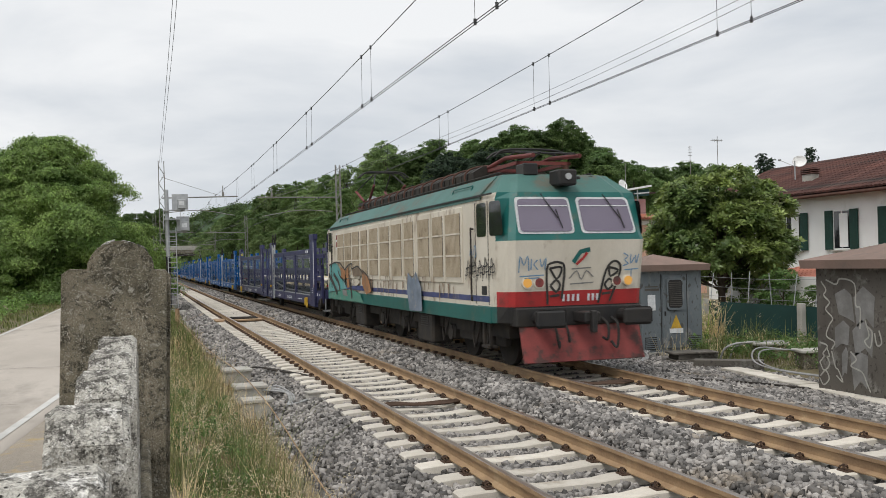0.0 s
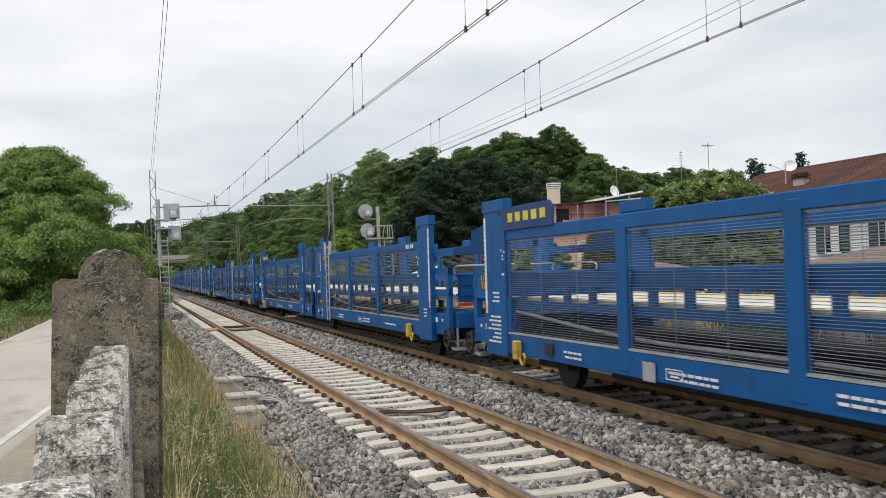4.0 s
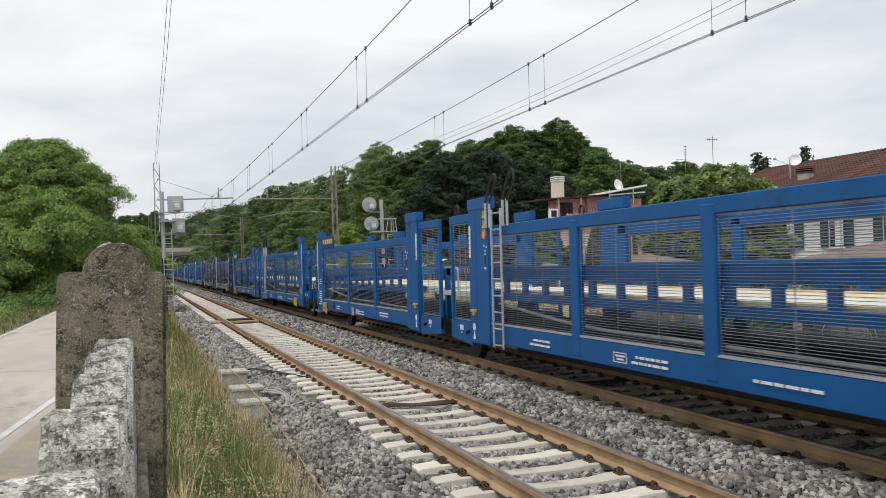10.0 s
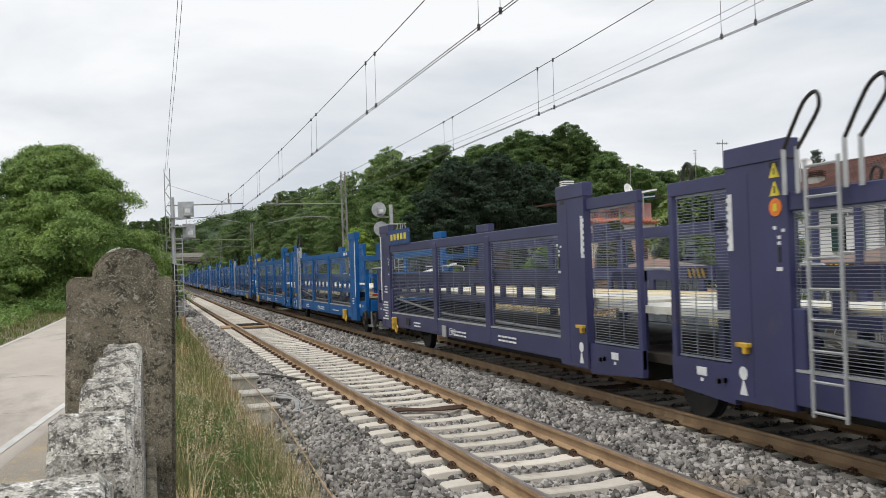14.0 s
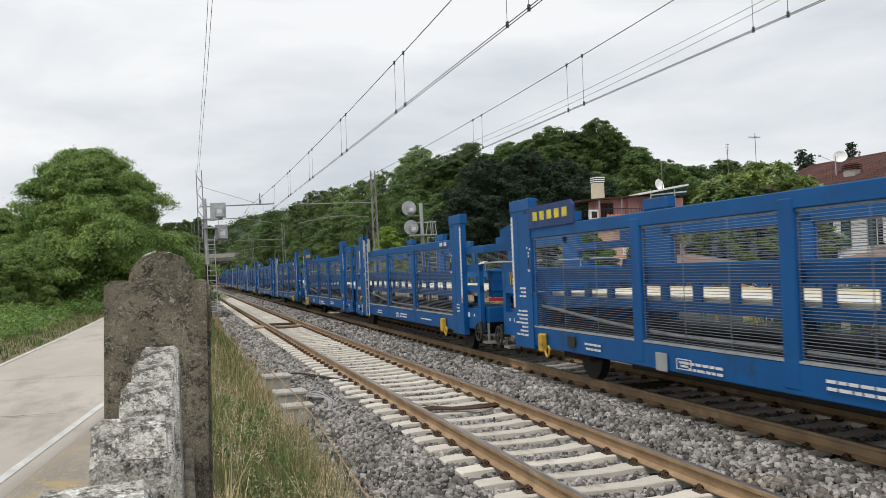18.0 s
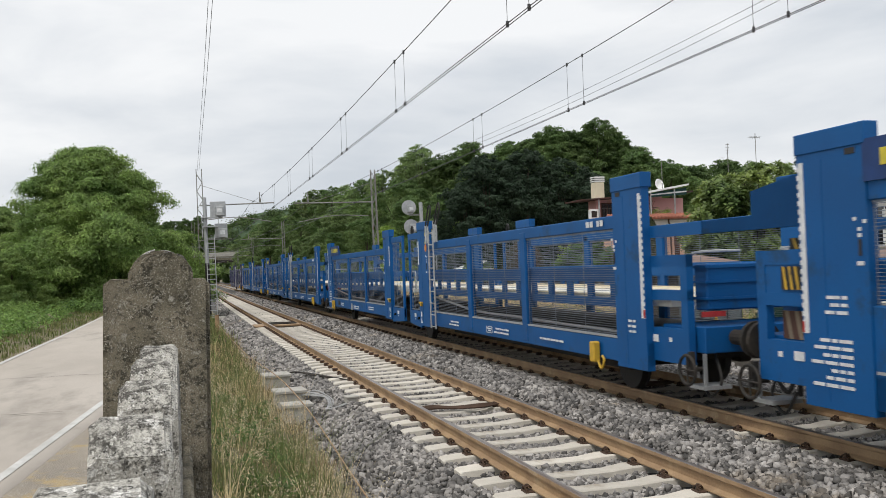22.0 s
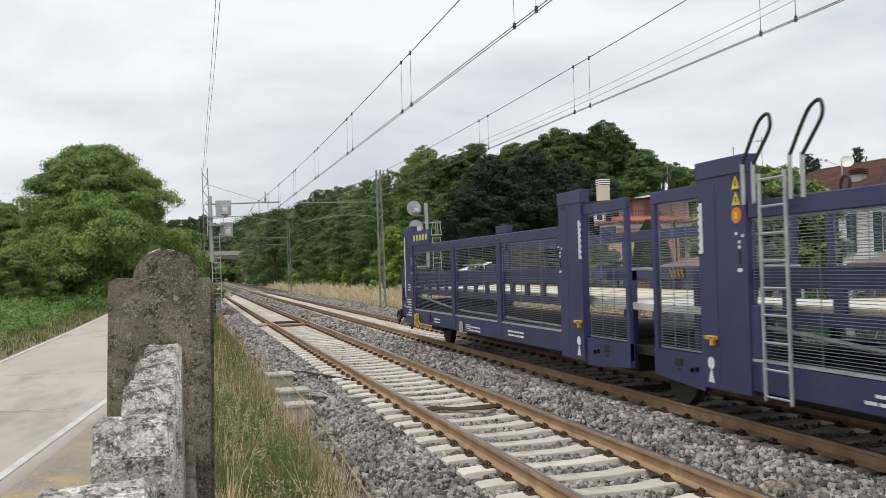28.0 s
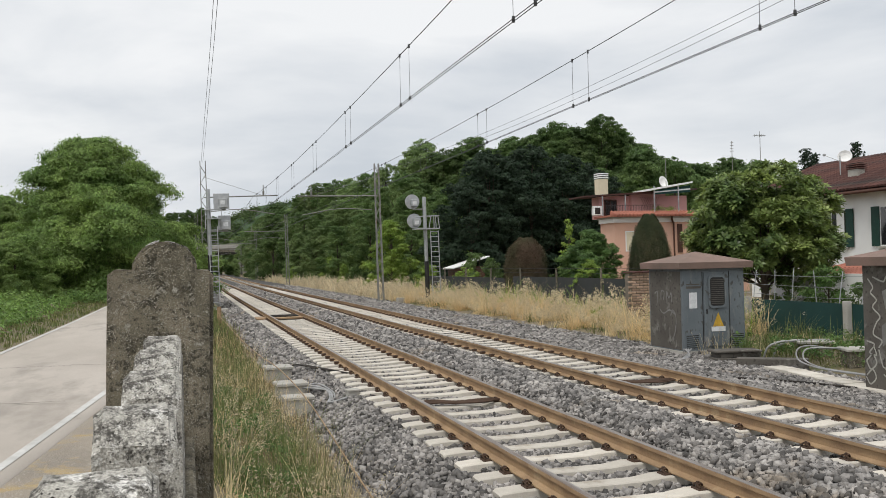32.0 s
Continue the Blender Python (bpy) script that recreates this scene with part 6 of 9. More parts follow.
def build_woods():
    models = [make_tree("tree", "broad green leafy tree in the wood beside the line", pose(0, 0, 0), 12, 4.4, M["leaf_wood"], 10 + i, leaf=0.085, low=0.08, boughs=(34, 40, 30)[i], subs=15, shape=(TALL, CONE, ROUND)[i], group="trees of the wood", trunk=0.22) for i in range(3)]
    # model for the far trees, with haze mixed into its leaf colour
    pale = make_tree("tree", "far slope tree of the wood, its leaf green paled for haze", turned(33.2, 128, 2.2, 1.15, 0.7), 12, 4.4, M["leaf_hazed"], 17, leaf=0.095, low=0.08, boughs=32, subs=14, shape=TALL, group="trees of the wood", trunk=0.22)
    light = make_tree("tree", "fresh light green leafy tree at the edge of the wood", pose(0, 0, 0), 8, 3.0, M["leaf_light"], 21, leaf=0.070, low=0.04, boughs=34, subs=14, shape=BROAD, group="trees of the wood", trunk=0.15)
    dark = make_tree("evergreen_tree", "dense very dark evergreen tree beyond the gardens", pose(0, 0, 0), 11, 4.0, M["leaf_dark"], 31, leaf=0.075, low=0.02, boughs=44, subs=15, shape=DOME, group="dark evergreens", trunk=0.2)
    rng = random.Random(12)
    rows = []
    # the slope of the wood beyond the gardens: x, y, height of the crown's top
    outline = ((19.8, 260, 16.0), (22.5, 230, 17.2), (23.9, 205, 18.1), (25.2, 185, 18.5), (26.4, 168, 18.3), (27.6, 155, 17.0), (28.3, 142, 17.4), (28.9, 132, 16.3), (29.7, 124, 15.3),
               (30.9, 118, 17.6), (32.4, 114, 17.5), (34.0, 112, 16.4), (36.0, 112, 17.8), (37.6, 110, 16.6), (39.5, 108, 17.6), (41.2, 106, 18.0), (43.1, 105, 18.8), (45.0, 104, 19.8), (47.6, 104, 19.5),
               (50.4, 104, 20.5), (53.4, 105, 18.8), (56.5, 106, 17.8), (60.0, 108, 16.0), (64.6, 112, 14.6), (71.0, 118, 14.8), (77.2, 122, 15.4), (83.5, 124, 16.7), (90.0, 126, 16.8), (17, 138, 9.5), (20, 122, 10.5), (23.5, 114, 11.5), (25, 104, 12.0),
               (-9, 276, 17.6), (-5, 275, 18.2), (-1, 278, 18.6), (3, 280, 19.0), (14.5, 165, 11), (14.8, 180, 11), (15.2, 196, 11.5), (16, 214, 12.5), (17, 235, 13.5), (19, 262, 15), (24, 280, 18), (13.2, 250, 9), (-6, 262, 9.5), (-14, 250, 10), (-24, 240, 11), (3, 285, 11), (9, 300, 12), (16, 300, 14), (-8, 290, 12), (-3.5, 150, 8.5), (-7, 170, 9.5), (-4, 200, 9), (-9, 130, 9))
    for x, y, top in outline:
        rows.append((x, y, top + rng.uniform(-0.9, 0.7)))
        rows.append((x + rng.uniform(1, 5), y + rng.uniform(7, 13), top + rng.uniform(-2.0, 0.6)))
    for x, y, top in ((19, 96, 8.0), (22.5, 92, 8.8), (26, 90, 9.5), (36, 84, 10.5), (40, 84, 11.5), (44, 82, 12.5), (48, 82, 12), (52, 84, 12), (57, 86, 12), (62, 88, 12), (17.0, 105, 6.5), (16.5, 122, 7), (15.8, 134, 7)):
        rows.append((x, y, top))
    for i, (x, y, top) in enumerate(rows):
        # trees beyond y 116 mostly take the haze-coloured model
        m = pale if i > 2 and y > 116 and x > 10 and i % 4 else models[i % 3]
        base = float(land(np.array(x), np.array(y))) - 0.3
        s = (top - base) / 12.0
        s = min(s, 1.25)
        plant(m, x + bend(y), y, top - 12.0 * s, s * rng.uniform(0.95, 1.05), rng.uniform(0, 6.28)) if i > 2 else None
        if i <= 2:
            m.matrix_basis = turned(x + bend(y), y, top - 12.0 * s, s, rng.uniform(0, 6.28))
    light.matrix_basis = turned(17.9, 80, -0.4, 0.80, 0.3)
    for x, y, s in ((16.7, 98, 0.32), (24.5, 76, 0.5), (17.6, 112, 0.5), (14.6, 128, 0.3)):
        plant(light, x, y, -0.4, s, rng.uniform(0, 6))
    spire = make_tree("conifer", "slender dark conifer behind the white house", turned(48.3, 62, -0.3, 1.08, 0), 10.2, 1.5, M["leaf_dark"], 33, leaf=0.055, low=0.1, boughs=36, subs=10, shape=CONE, group="conifers behind the house", trunk=0.14)
    plant(spire, 50.7, 64, -0.3, 1.07, 2.0)
    plant(spire, 49.8, 58, -0.3, 1.08, 4.0)
    dark.matrix_basis = turned(23.6, 68, -0.5, 1.02, 0.2)
    for x, y, s in ((27.5, 70, 1.08), (31.5, 72, 1.04), (35.0, 74, 0.95), (21.2, 66, 0.8), (29.5, 78, 1.12)):
        plant(dark, x, y, -0.5, s, rng.uniform(0, 6))


def build_left_trees():
    big = make_tree("tree", "large full green tree beyond the lane", pose(-5.05, 58, -0.3), 9.9, 6.45, M["leaf_left"], 41, leaf=0.058, low=0.02, boughs=74, subs=16, shape=(0.82, 0.92, 0.97, 0.84, 0.63, 0.43, 0.2), trunk=0.3, lean=-0.25)
    m = make_tree("tree", "green tree behind the bramble bank", pose(-13.5, 50, -0.3), 7.2, 4.0, M["leaf_left"], 42, leaf=0.058, low=0.03, boughs=42, subs=15, shape=BROAD, trunk=0.2, group="trees beyond the lane")
    for x, y, s, a in ((-11.5, 66, 1.0, 1), (-2.3, 68, 0.56, 2), (-18, 60, 1.1, 3), (-3.6, 82, 0.80, 4), (-1.8, 100, 0.72, 5), (-9, 95, 1.2, 0.5), (-1.5, 84, 0.48, 2.2), (-16, 90, 1.3, 4.4), (-11, 44, 0.5, 0.2), (-25, 60, 1.0, 2.6), (-3.4, 56, 0.5, 1.5), (-8.5, 51, 0.55, 3.3)):
        plant(m, x, y, -0.3, s, a)
    rng = np.random.RandomState(6)
    # brambles on the far verge of the lane
    c = []
    for _ in range(340):
        y = rng.uniform(14, 62)
        d = rng.uniform(0, 1) ** 1.3
        x = road_edge(y) - 3.1 - 1.3 - d * 8
        c.append((x, y, 0.35 + rng.uniform(0, 0.5) + d * 0.5, rng.uniform(0.35, 0.75)))
    p, n = crown_points(c, 330, rng)
    v, f = leaf_quads(p, n, 0.055, rng, 1.2)
    tagged(new("bramble_bank", np_mesh("bramble_bank", v, f, M["bramble"])), "thick green bramble bank along the lane", "bushes", kind="stuff")
    y = rng.uniform(8, 75, 9000)
    x = road_edge(y) - 3.1 - rng.uniform(0.05, 1.6, 9000)
    scatter_blades("verge_grass", "short yellowing grass on the edge of the lane", np.stack([x, y, land(x, y)], 1), 0.15, 0.012, M["grass"], 7)


def make_clipped(name, label, at, height, radius, mat, seed, shape, lumpy, leaf=0.020):
    """A dense shrub: leaves thick on a lumpy body of revolution, on a short stem."""
    rng = np.random.RandomState(seed)
    t = thing(name, label, "shrub", at)
    n = int(9000 * height * radius * (0.033 / leaf) ** 1.6)
    rel = rng.uniform(0.02, 1.0, n)
    ang = rng.uniform(0, 2 * np.pi, n)
    lump = 1 + lumpy * (np.sin(ang * 4 + rel * 7 + seed) + np.sin(ang * 7 - rel * 13) + 0.8 * np.sin(ang * 11 + rel * 21))
    d = radius * np.interp(rel, np.linspace(0, 1, len(shape)), shape) * lump * rng.uniform(0.70, 1.03, n) ** 0.6 + rng.normal(0, 0.03, n)
    p = np.stack([np.cos(ang) * d, np.sin(ang) * d, 0.05 + rel * height * (1 + 0.25 * lumpy * np.sin(ang * 5 + seed))], 1)
    nor = np.stack([np.cos(ang), np.sin(ang), 0.3 + rel], 1)
    v, f = leaf_quads(p, nor, leaf, rng)
    piece("crown", np_mesh("crown", v, f, mat), t)
    bm = bmesh.new()
    tube(bm, (0, 0, -0.2), (0, 0, height * 0.6), 0.06, 8, 0.03)
    part("trunk", bm, M["bark"], t)
    return t


def build_loquat():
    """Rosettes of long glossy leaves at the ends of the branches, in a dense uneven dome."""
    rng = np.random.RandomState(51)
    t = thing("loquat_tree", "dense rounded loquat tree with large glossy leaf rosettes", "tree", pose(19.40, 27.3, -0.3))
    heads, each = 104, 46
    n = heads * each
    az = np.arange(heads) * 2.39996 + rng.uniform(-0.3, 0.3, heads)
    up = np.linspace(-0.80, 0.96, heads)[rng.permutation(heads)]
    flat = np.sqrt(np.clip(1 - up * up, 0, 1)) ** 0.75
    out = np.stack([np.cos(az) * flat, np.sin(az) * flat, up], 1)
    bough = out * np.array([2.20, 2.15, 1.92]) * np.where(np.arange(heads) % 4 == 0, 0.55, rng.uniform(0.78, 1.05, heads))[:, None] + np.array([0, 0, 3.28])
    d = rng.normal(0, 1, (n, 3)) + np.repeat(out, each, 0) * 0.8 + np.array([0, 0, 0.45])
    d /= np.linalg.norm(d, axis=1, keepdims=True)
    c = np.repeat(bough, each, 0) + d * np.repeat(rng.uniform(0.40, 0.66, heads), each)[:, None] * rng.uniform(0.5, 1.05, n)[:, None] * np.array([1.15, 1.15, 0.72])
    k = 11
    axis = d * 0.6 + np.array([0, 0, 0.75]) + rng.normal(0, 0.2, (n, 3))
    axis /= np.linalg.norm(axis, axis=1, keepdims=True)
    u = np.cross(axis, np.array([0.3, 0.9, 0.1]))
    u /= np.linalg.norm(u, axis=1, keepdims=True)
    w = np.cross(axis, u)
    ang = (np.arange(k) * 2.4)[None] + rng.uniform(0, 6.28, (n, 1))
    open_up = np.linspace(0.95, 0.05, k)[None] + rng.normal(0, 0.12, (n, k))
    way = (u[:, None] * np.cos(ang)[..., None] + w[:, None] * np.sin(ang)[..., None]) + axis[:, None] * open_up[..., None]
    way /= np.linalg.norm(way, axis=2, keepdims=True)
    length = rng.uniform(0.16, 0.28, (n, k))[..., None]
    across = np.cross(way, axis[:, None] + 0 * way)
    across /= np.linalg.norm(across, axis=2, keepdims=True) + 1e-6
    lift = np.cross(across, way)
    base = c[:, None] + way * 0.02
    mid = base + way * length * 0.55 + lift * length * 0.05
    tip = base + way * length * 0.98 - np.array([0, 0, 1.0]) * length * 0.10
    half = across * length * 0.19
    v = np.stack([base, mid + half, mid - half, tip], 2).reshape(-1, 3)
    i = np.arange(n * k)[:, None] * 4
    f = np.concatenate([i + np.array([[0, 1, 2]]), i + np.array([[2, 1, 3]])])
    piece("crown", np_mesh("crown", v, f, M["leaf_loquat"]), t)
    bm = bmesh.new()
    for a_, b_, r1, r2 in (((0, 0, -0.3), (0.05, 0, 1.2), 0.15, 0.12), ((0.05, 0, 1.2), (0.0, 0.1, 2.6), 0.12, 0.07)):
        tube(bm, a_, b_, r1, 10, r2)
    part("trunk", bm, M["bark"], t)
    for j in range(0, n, 320):
        bm = bmesh.new()
        tube(bm, (0.04, 0.02, 1.1 + 0.08 * (j % 7)), tuple(c[j]), 0.045, 6, 0.012)
        part("limb", bm, M["bark"], t)


def build_garden_plants():
    build_loquat()
    make_clipped("conical_shrub", "dark conical conifer shrub in the garden", pose(20.9, 38, -0.3), 4.3, 1.0, M["leaf_conifer"], 52, (0.75, 0.95, 1.0, 1.0, 0.94, 0.82, 0.60, 0.22), 0.05)
    make_clipped("clipped_shrub", "dome-shaped clipped shrub, half brown and half green", pose(17.4, 45, -0.3), 3.5, 1.12, M["leaf_brown"], 54, (0.85, 0.95, 1.0, 1.0, 0.98, 0.92, 0.76, 0.3), 0.04)
    make_tree("garden_bush", "mid-green leafy garden bush with uneven lumps", pose(17.95, 38, -0.3), 3.6, 1.55, M["leaf_mid"], 53, leaf=0.032, low=0.02, boughs=52, subs=16, shape=DOME, trunk=0.06, category="shrub")
    make_tree("garden_bush", "fresh light green bush before the fence", pose(17.0, 36.4, -0.3), 2.3, 0.85, M["leaf_light"], 55, leaf=0.030, low=0.04, boughs=22, subs=12, shape=DOME, trunk=0.05, category="shrub")
    make_tree("garden_bush", "tall leafy shoots of a garden bush", pose(17.5, 39.5, -0.3), 4.3, 0.62, M["leaf_light"], 56, leaf=0.034, low=0.04, boughs=26, subs=9, shape=CONE, trunk=0.05, category="shrub")
    for x, y, s, seed, mat, leaf in ((18.0, 52, 2.3, 61, "leaf_wood", 0.09), (17.4, 55.5, 2.0, 62, "leaf_light", 0.08), (19.4, 24.0, 2.0, 63, "leaf_mid", 0.05), (18.9, 21.4, 1.7, 71, "leaf_wood", 0.05), (20.2, 27.0, 1.9, 72, "leaf_wood", 0.06), (17.6, 41.6, 1.6, 64, "leaf_wood", 0.06), (19.3, 59, 3.0, 65, "leaf_wood", 0.1),
                                     (20.5, 34.0, 2.2, 66, "leaf_wood", 0.07), (17.5, 30.5, 1.4, 67, "leaf_wood", 0.06), (17.2, 64, 2.2, 68, "leaf_light", 0.1), (18.5, 70, 2.4, 69, "leaf_wood", 0.12)):
        make_tree("garden_bush", "green garden bush behind the fence", pose(x, y, -0.3), s, s * 0.5, M[mat], seed, leaf=leaf * 0.6, low=0.04, boughs=18, subs=12, shape=DOME, trunk=0.05, category="shrub", group="garden bushes")


def build_grass():
    rng = np.random.RandomState(77)
    scatter_blades("verge_weeds", "rank green grass between fence and ballast", spots(24000, 0.1, 1.45, 3.2, 22, rng, True, 1.0, 1.3), 0.52, 0.0028, M["grass"], 1, 0.9)
    scatter_blades("verge_weeds", "low green growth under the verge grass", spots(9000, 0.1, 1.2, 3.2, 22, rng, True, 2.0, 1.2), 0.13, 0.005, M["leaf_mid"], 12, 0.9)
    scatter_blades("verge_weeds", "dry straw-coloured stalks between fence and ballast", spots(9000, 0.2, 1.75, 3.2, 30, rng, True, 3.0, 1.2), 0.58, 0.0018, M["straw"], 2, 0.8)
    scatter_blades("verge_weeds", "low brown dead grass at the ballast edge", spots(30000, 0.6, 1.95, 4, 40, rng, True, 4.0, 0.8), 0.20, 0.0032, M["dead_grass"], 13, 1.3)
    scatter_blades("verge_weeds", "green grass along the far part of the verge", spots(9000, 0.2, 1.6, 22, 70, rng, False, 5.0, 0.7), 0.42, 0.012, M["grass"], 3, 0.6)
    scatter_blades("dry_grass", "tall pale dry grass beside the far track", spots(56000, 13.0, 16.1, 22.3, 60, rng, False, 6.0, 1.9), 0.72, 0.0065, M["straw"], 4, 1.25)
    scatter_blades("dry_grass", "low green undergrowth beneath the dry grass", spots(9000, 13.0, 16.1, 22.3, 60, rng, False, 7.0, 1.2), 0.30, 0.010, M["grass"], 14, 0.9)
    scatter_blades("dry_grass", "pale dry grass down the line", spots(30000, 12.8, 17, 58, 150, rng, False, 8.0, 1.1), 0.72, 0.022, M["seed"], 5, 1.2)
    scatter_blades("dry_grass", "pale dry grass far down the line", spots(6000, 12.4, 15.5, 150, 250, rng, False, 2.0, 1.0), 0.7, 0.06, M["seed"], 6, 0.9)
    scatter_blades("green_weeds", "green weeds round the huts", spots(12000, 13.1, 16.4, 13, 22, rng, False, 9.0, 1.3), 0.42, 0.006, M["grass"], 8, 0.8)
    scatter_blades("green_weeds", "dry weeds round the huts", spots(1500, 12.3, 15.5, 18.5, 25, rng, False, 1.5, 1.0), 0.5, 0.005, M["straw"], 9, 0.6)
    scatter_blades("green_weeds", "green weeds along the garden fence", spots(14000, 14.6, 16.2, 22.5, 58, rng, False, 3.3, 1.2), 0.75, 0.012, M["leaf_light"], 18, 0.7)
    # feathery seed heads over the dry grass and the verge
    for x0, x1, y0, y1, count, top, size, mat in ((13.1, 16.0, 22.5, 58, 8500, 0.74, 0.022, "seed"), (0.3, 1.7, 3.6, 15, 1500, 0.52, 0.006, "seed"), (12.8, 15.5, 14, 22, 150, 0.60, 0.009, "seed"), (13.0, 16.8, 58, 120, 3200, 0.62, 0.045, "seed")):
        base = spots(count, x0, x1, y0, y1, rng, False, 2.5, 0.8)
        stem = top * rng.uniform(0.6, 1.15, len(base)) * (0.25 + 1.7 * patch(base[:, 0] * 1.3, base[:, 1] * 1.3, 4) ** 2)
        pts = np.repeat(base, 14, 0)
        pts = pts + rng.normal(0, 0.02 + size, pts.shape) * np.array([1, 1, 0])
        pts[:, 2] += np.repeat(stem, 14) + rng.uniform(-0.12, 0.10, len(pts)) * top
        v, f = leaf_quads(pts, rng.normal(0, 1, pts.shape), size, rng, 1.8)
        tagged(new("seed_heads", np_mesh("seed_heads", v, f, M[mat])), "pale feathery seed heads over the dry grass", "grass", kind="stuff")
    # leafy weeds by the huts and on the verge
    c = [(rng.uniform(13.2, 16.2), rng.uniform(14.0, 20.5), -0.25 + rng.uniform(0, 0.35), rng.uniform(0.12, 0.30)) for _ in range(170)]
    p, n = crown_points(c, 1300, rng)
    v, f = leaf_quads(p, n, 0.024, rng)
    tagged(new("leafy_weeds", np_mesh("leafy_weeds", v, f, M["leaf_mid"])), "low leafy weeds round the huts", "weeds", kind="stuff")
    c = [(rng.uniform(0.3, 1.3), rng.uniform(4.5, 16), 0.0, 0) for _ in range(250)]
    c = [(x, y, float(land(np.array(x), np.array(y))) + rng.uniform(0.02, 0.30), rng.uniform(0.05, 0.15)) for x, y, _, _ in c]
    p, n = crown_points(c, 2600, rng)
    v, f = leaf_quads(p, n, 0.016, rng)
    tagged(new("leafy_weeds", np_mesh("leafy_weeds", v, f, M["leaf_mid"])), "small-leaved weeds in the verge grass", "weeds", kind="stuff")


def build_terrace_plants():
    c = [(3.5 + 0.25 * k, 0.5, 4.85 + 0.12 * (k % 3), 0.32) for k in range(7)]
    q, nor = crown_points(c, 900, np.random.RandomState(8))
    v, f = leaf_quads(q, nor, 0.035, np.random.RandomState(9))
    pots = thing("terrace_plants", "green potted plants on the terrace edge", "plants", pose(22.5, 46.4, -0.2), kind="stuff")
    piece("leaves", np_mesh("leaves", v, f, M["leaf_light"]), pots)


def build_hills():
    xs = np.linspace(-900, 1100, 160)
    rng = np.random.RandomState(5)
    top = np.interp(xs, (-900, -300, -120, 0, 30, 45, 75, 110, 200, 400, 1100), (16, 22, 24, 30, 36, 44, 46, 42, 40, 34, 28)) + rng.uniform(-1.0, 1.6, len(xs))
    rows = []
    for d, k in ((520, 0.0), (545, 0.45), (575, 0.8), (600, 1.0), (680, 1.05)):
        rows.append(np.stack([xs, np.full(len(xs), d) + rng.uniform(-8, 8, len(xs)), top * k - 2 + (rng.uniform(-1.2, 1.2, len(xs)) if 0 < k < 1 else 0)], 1))
    v = np.concatenate(rows)
    nx = len(xs)
    i = (np.arange(len(rows) - 1)[:, None] * nx + np.arange(nx - 1)[None]).ravel()
    tagged(new("backdrop_hill", np_mesh("backdrop_hill", v, np.stack([i, i + 1, i + nx + 1, i + nx], -1), M["hill"])), "distant low wooded hill", "hill", kind="structure")
    n = 1500
    x = rng.uniform(-160, 260, n)
    k = rng.uniform(0.0, 1.0, n)
    z = np.interp(x, xs, top) * np.interp(k, (0, 0.3, 0.65, 1), (0, 0.45, 0.8, 1)) - 2
    c = np.stack([x, 520 + 80 * k, z, rng.uniform(3.0, 6.0, n)], 1)
    p, nor = crown_points(c, 4.5, rng)
    v, f = leaf_quads(p, nor, 0.55, rng, 1.3)
    tagged(new("far_wood", np_mesh("far_wood", v, f, M["leaf_wood"])), "far wood covering the hill", "woods", kind="stuff")


build_hills()
build_woods()
build_left_trees()
build_garden_plants()
build_grass()
build_terrace_plants()


# ---- the train ----
WAGON_STEP, LOCO_LENGTH, LOCO_GAP = 32.01, 17.45, 1.95


def both_sides(row):
    x0, x1, *rest = row
    return [(x0, x1, *rest), (-x1, -x0, *rest)]


def wire_panel_mesh(length, height):
    """A screen of thin level wires, 34 mm apart, in a slim frame; it lies in the y-z plane."""
    bm = bmesh.new()
    z = 0.03
    while z < height - 0.02:
        box(bm, -0.004, 0.004, 0, length, z - 0.0034, z + 0.0034)
        z += 0.036
    for y in (0.006, length * 0.33, length * 0.66, length - 0.006):
        box(bm, 0.004, 0.010, y - 0.006, y + 0.006, 0, height)
    for q in (0.0, height):
        box(bm, -0.012, 0.012, 0, length, q - 0.012, q + 0.012)
    me = bpy.data.meshes.new("wire_screen")
    bm.to_mesh(me)
    bm.free()
    me.materials.append(M["mesh_wire"])
    return me


def wheelset_bm():
    bm = bmesh.new()
    for s in (-1, 1):
        tube(bm, (s * 0.68, 0, 0.42), (s * 0.80, 0, 0.42), 0.42, 24)
        tube(bm, (s * 0.66, 0, 0.42), (s * 0.69, 0, 0.42), 0.45, 24)
        tube(bm, (s * 0.80, 0, 0.42), (s * 0.84, 0, 0.42), 0.13, 12)
    tube(bm, (-0.8, 0, 0.42), (0.8, 0, 0.42), 0.08, 10)
    return bm


def buffer_parts(owner, y, face, z=1.02):
    """Two buffers at an end; face is -1 towards the front."""
    for s in (-1, 1):
        bm = bmesh.new()
        tube(bm, (s * 0.87, y, z), (s * 0.87, y + face * 0.38, z), 0.10, 14)
        tube(bm, (s * 0.87, y + face * 0.38, z), (s * 0.87, y + face * 0.60, z), 0.07, 12)
        tube(bm, (s * 0.87, y + face * 0.56, z), (s * 0.87, y + face * 0.62, z), 0.23, 20)
        part("buffer", bm, M["under"], owner)


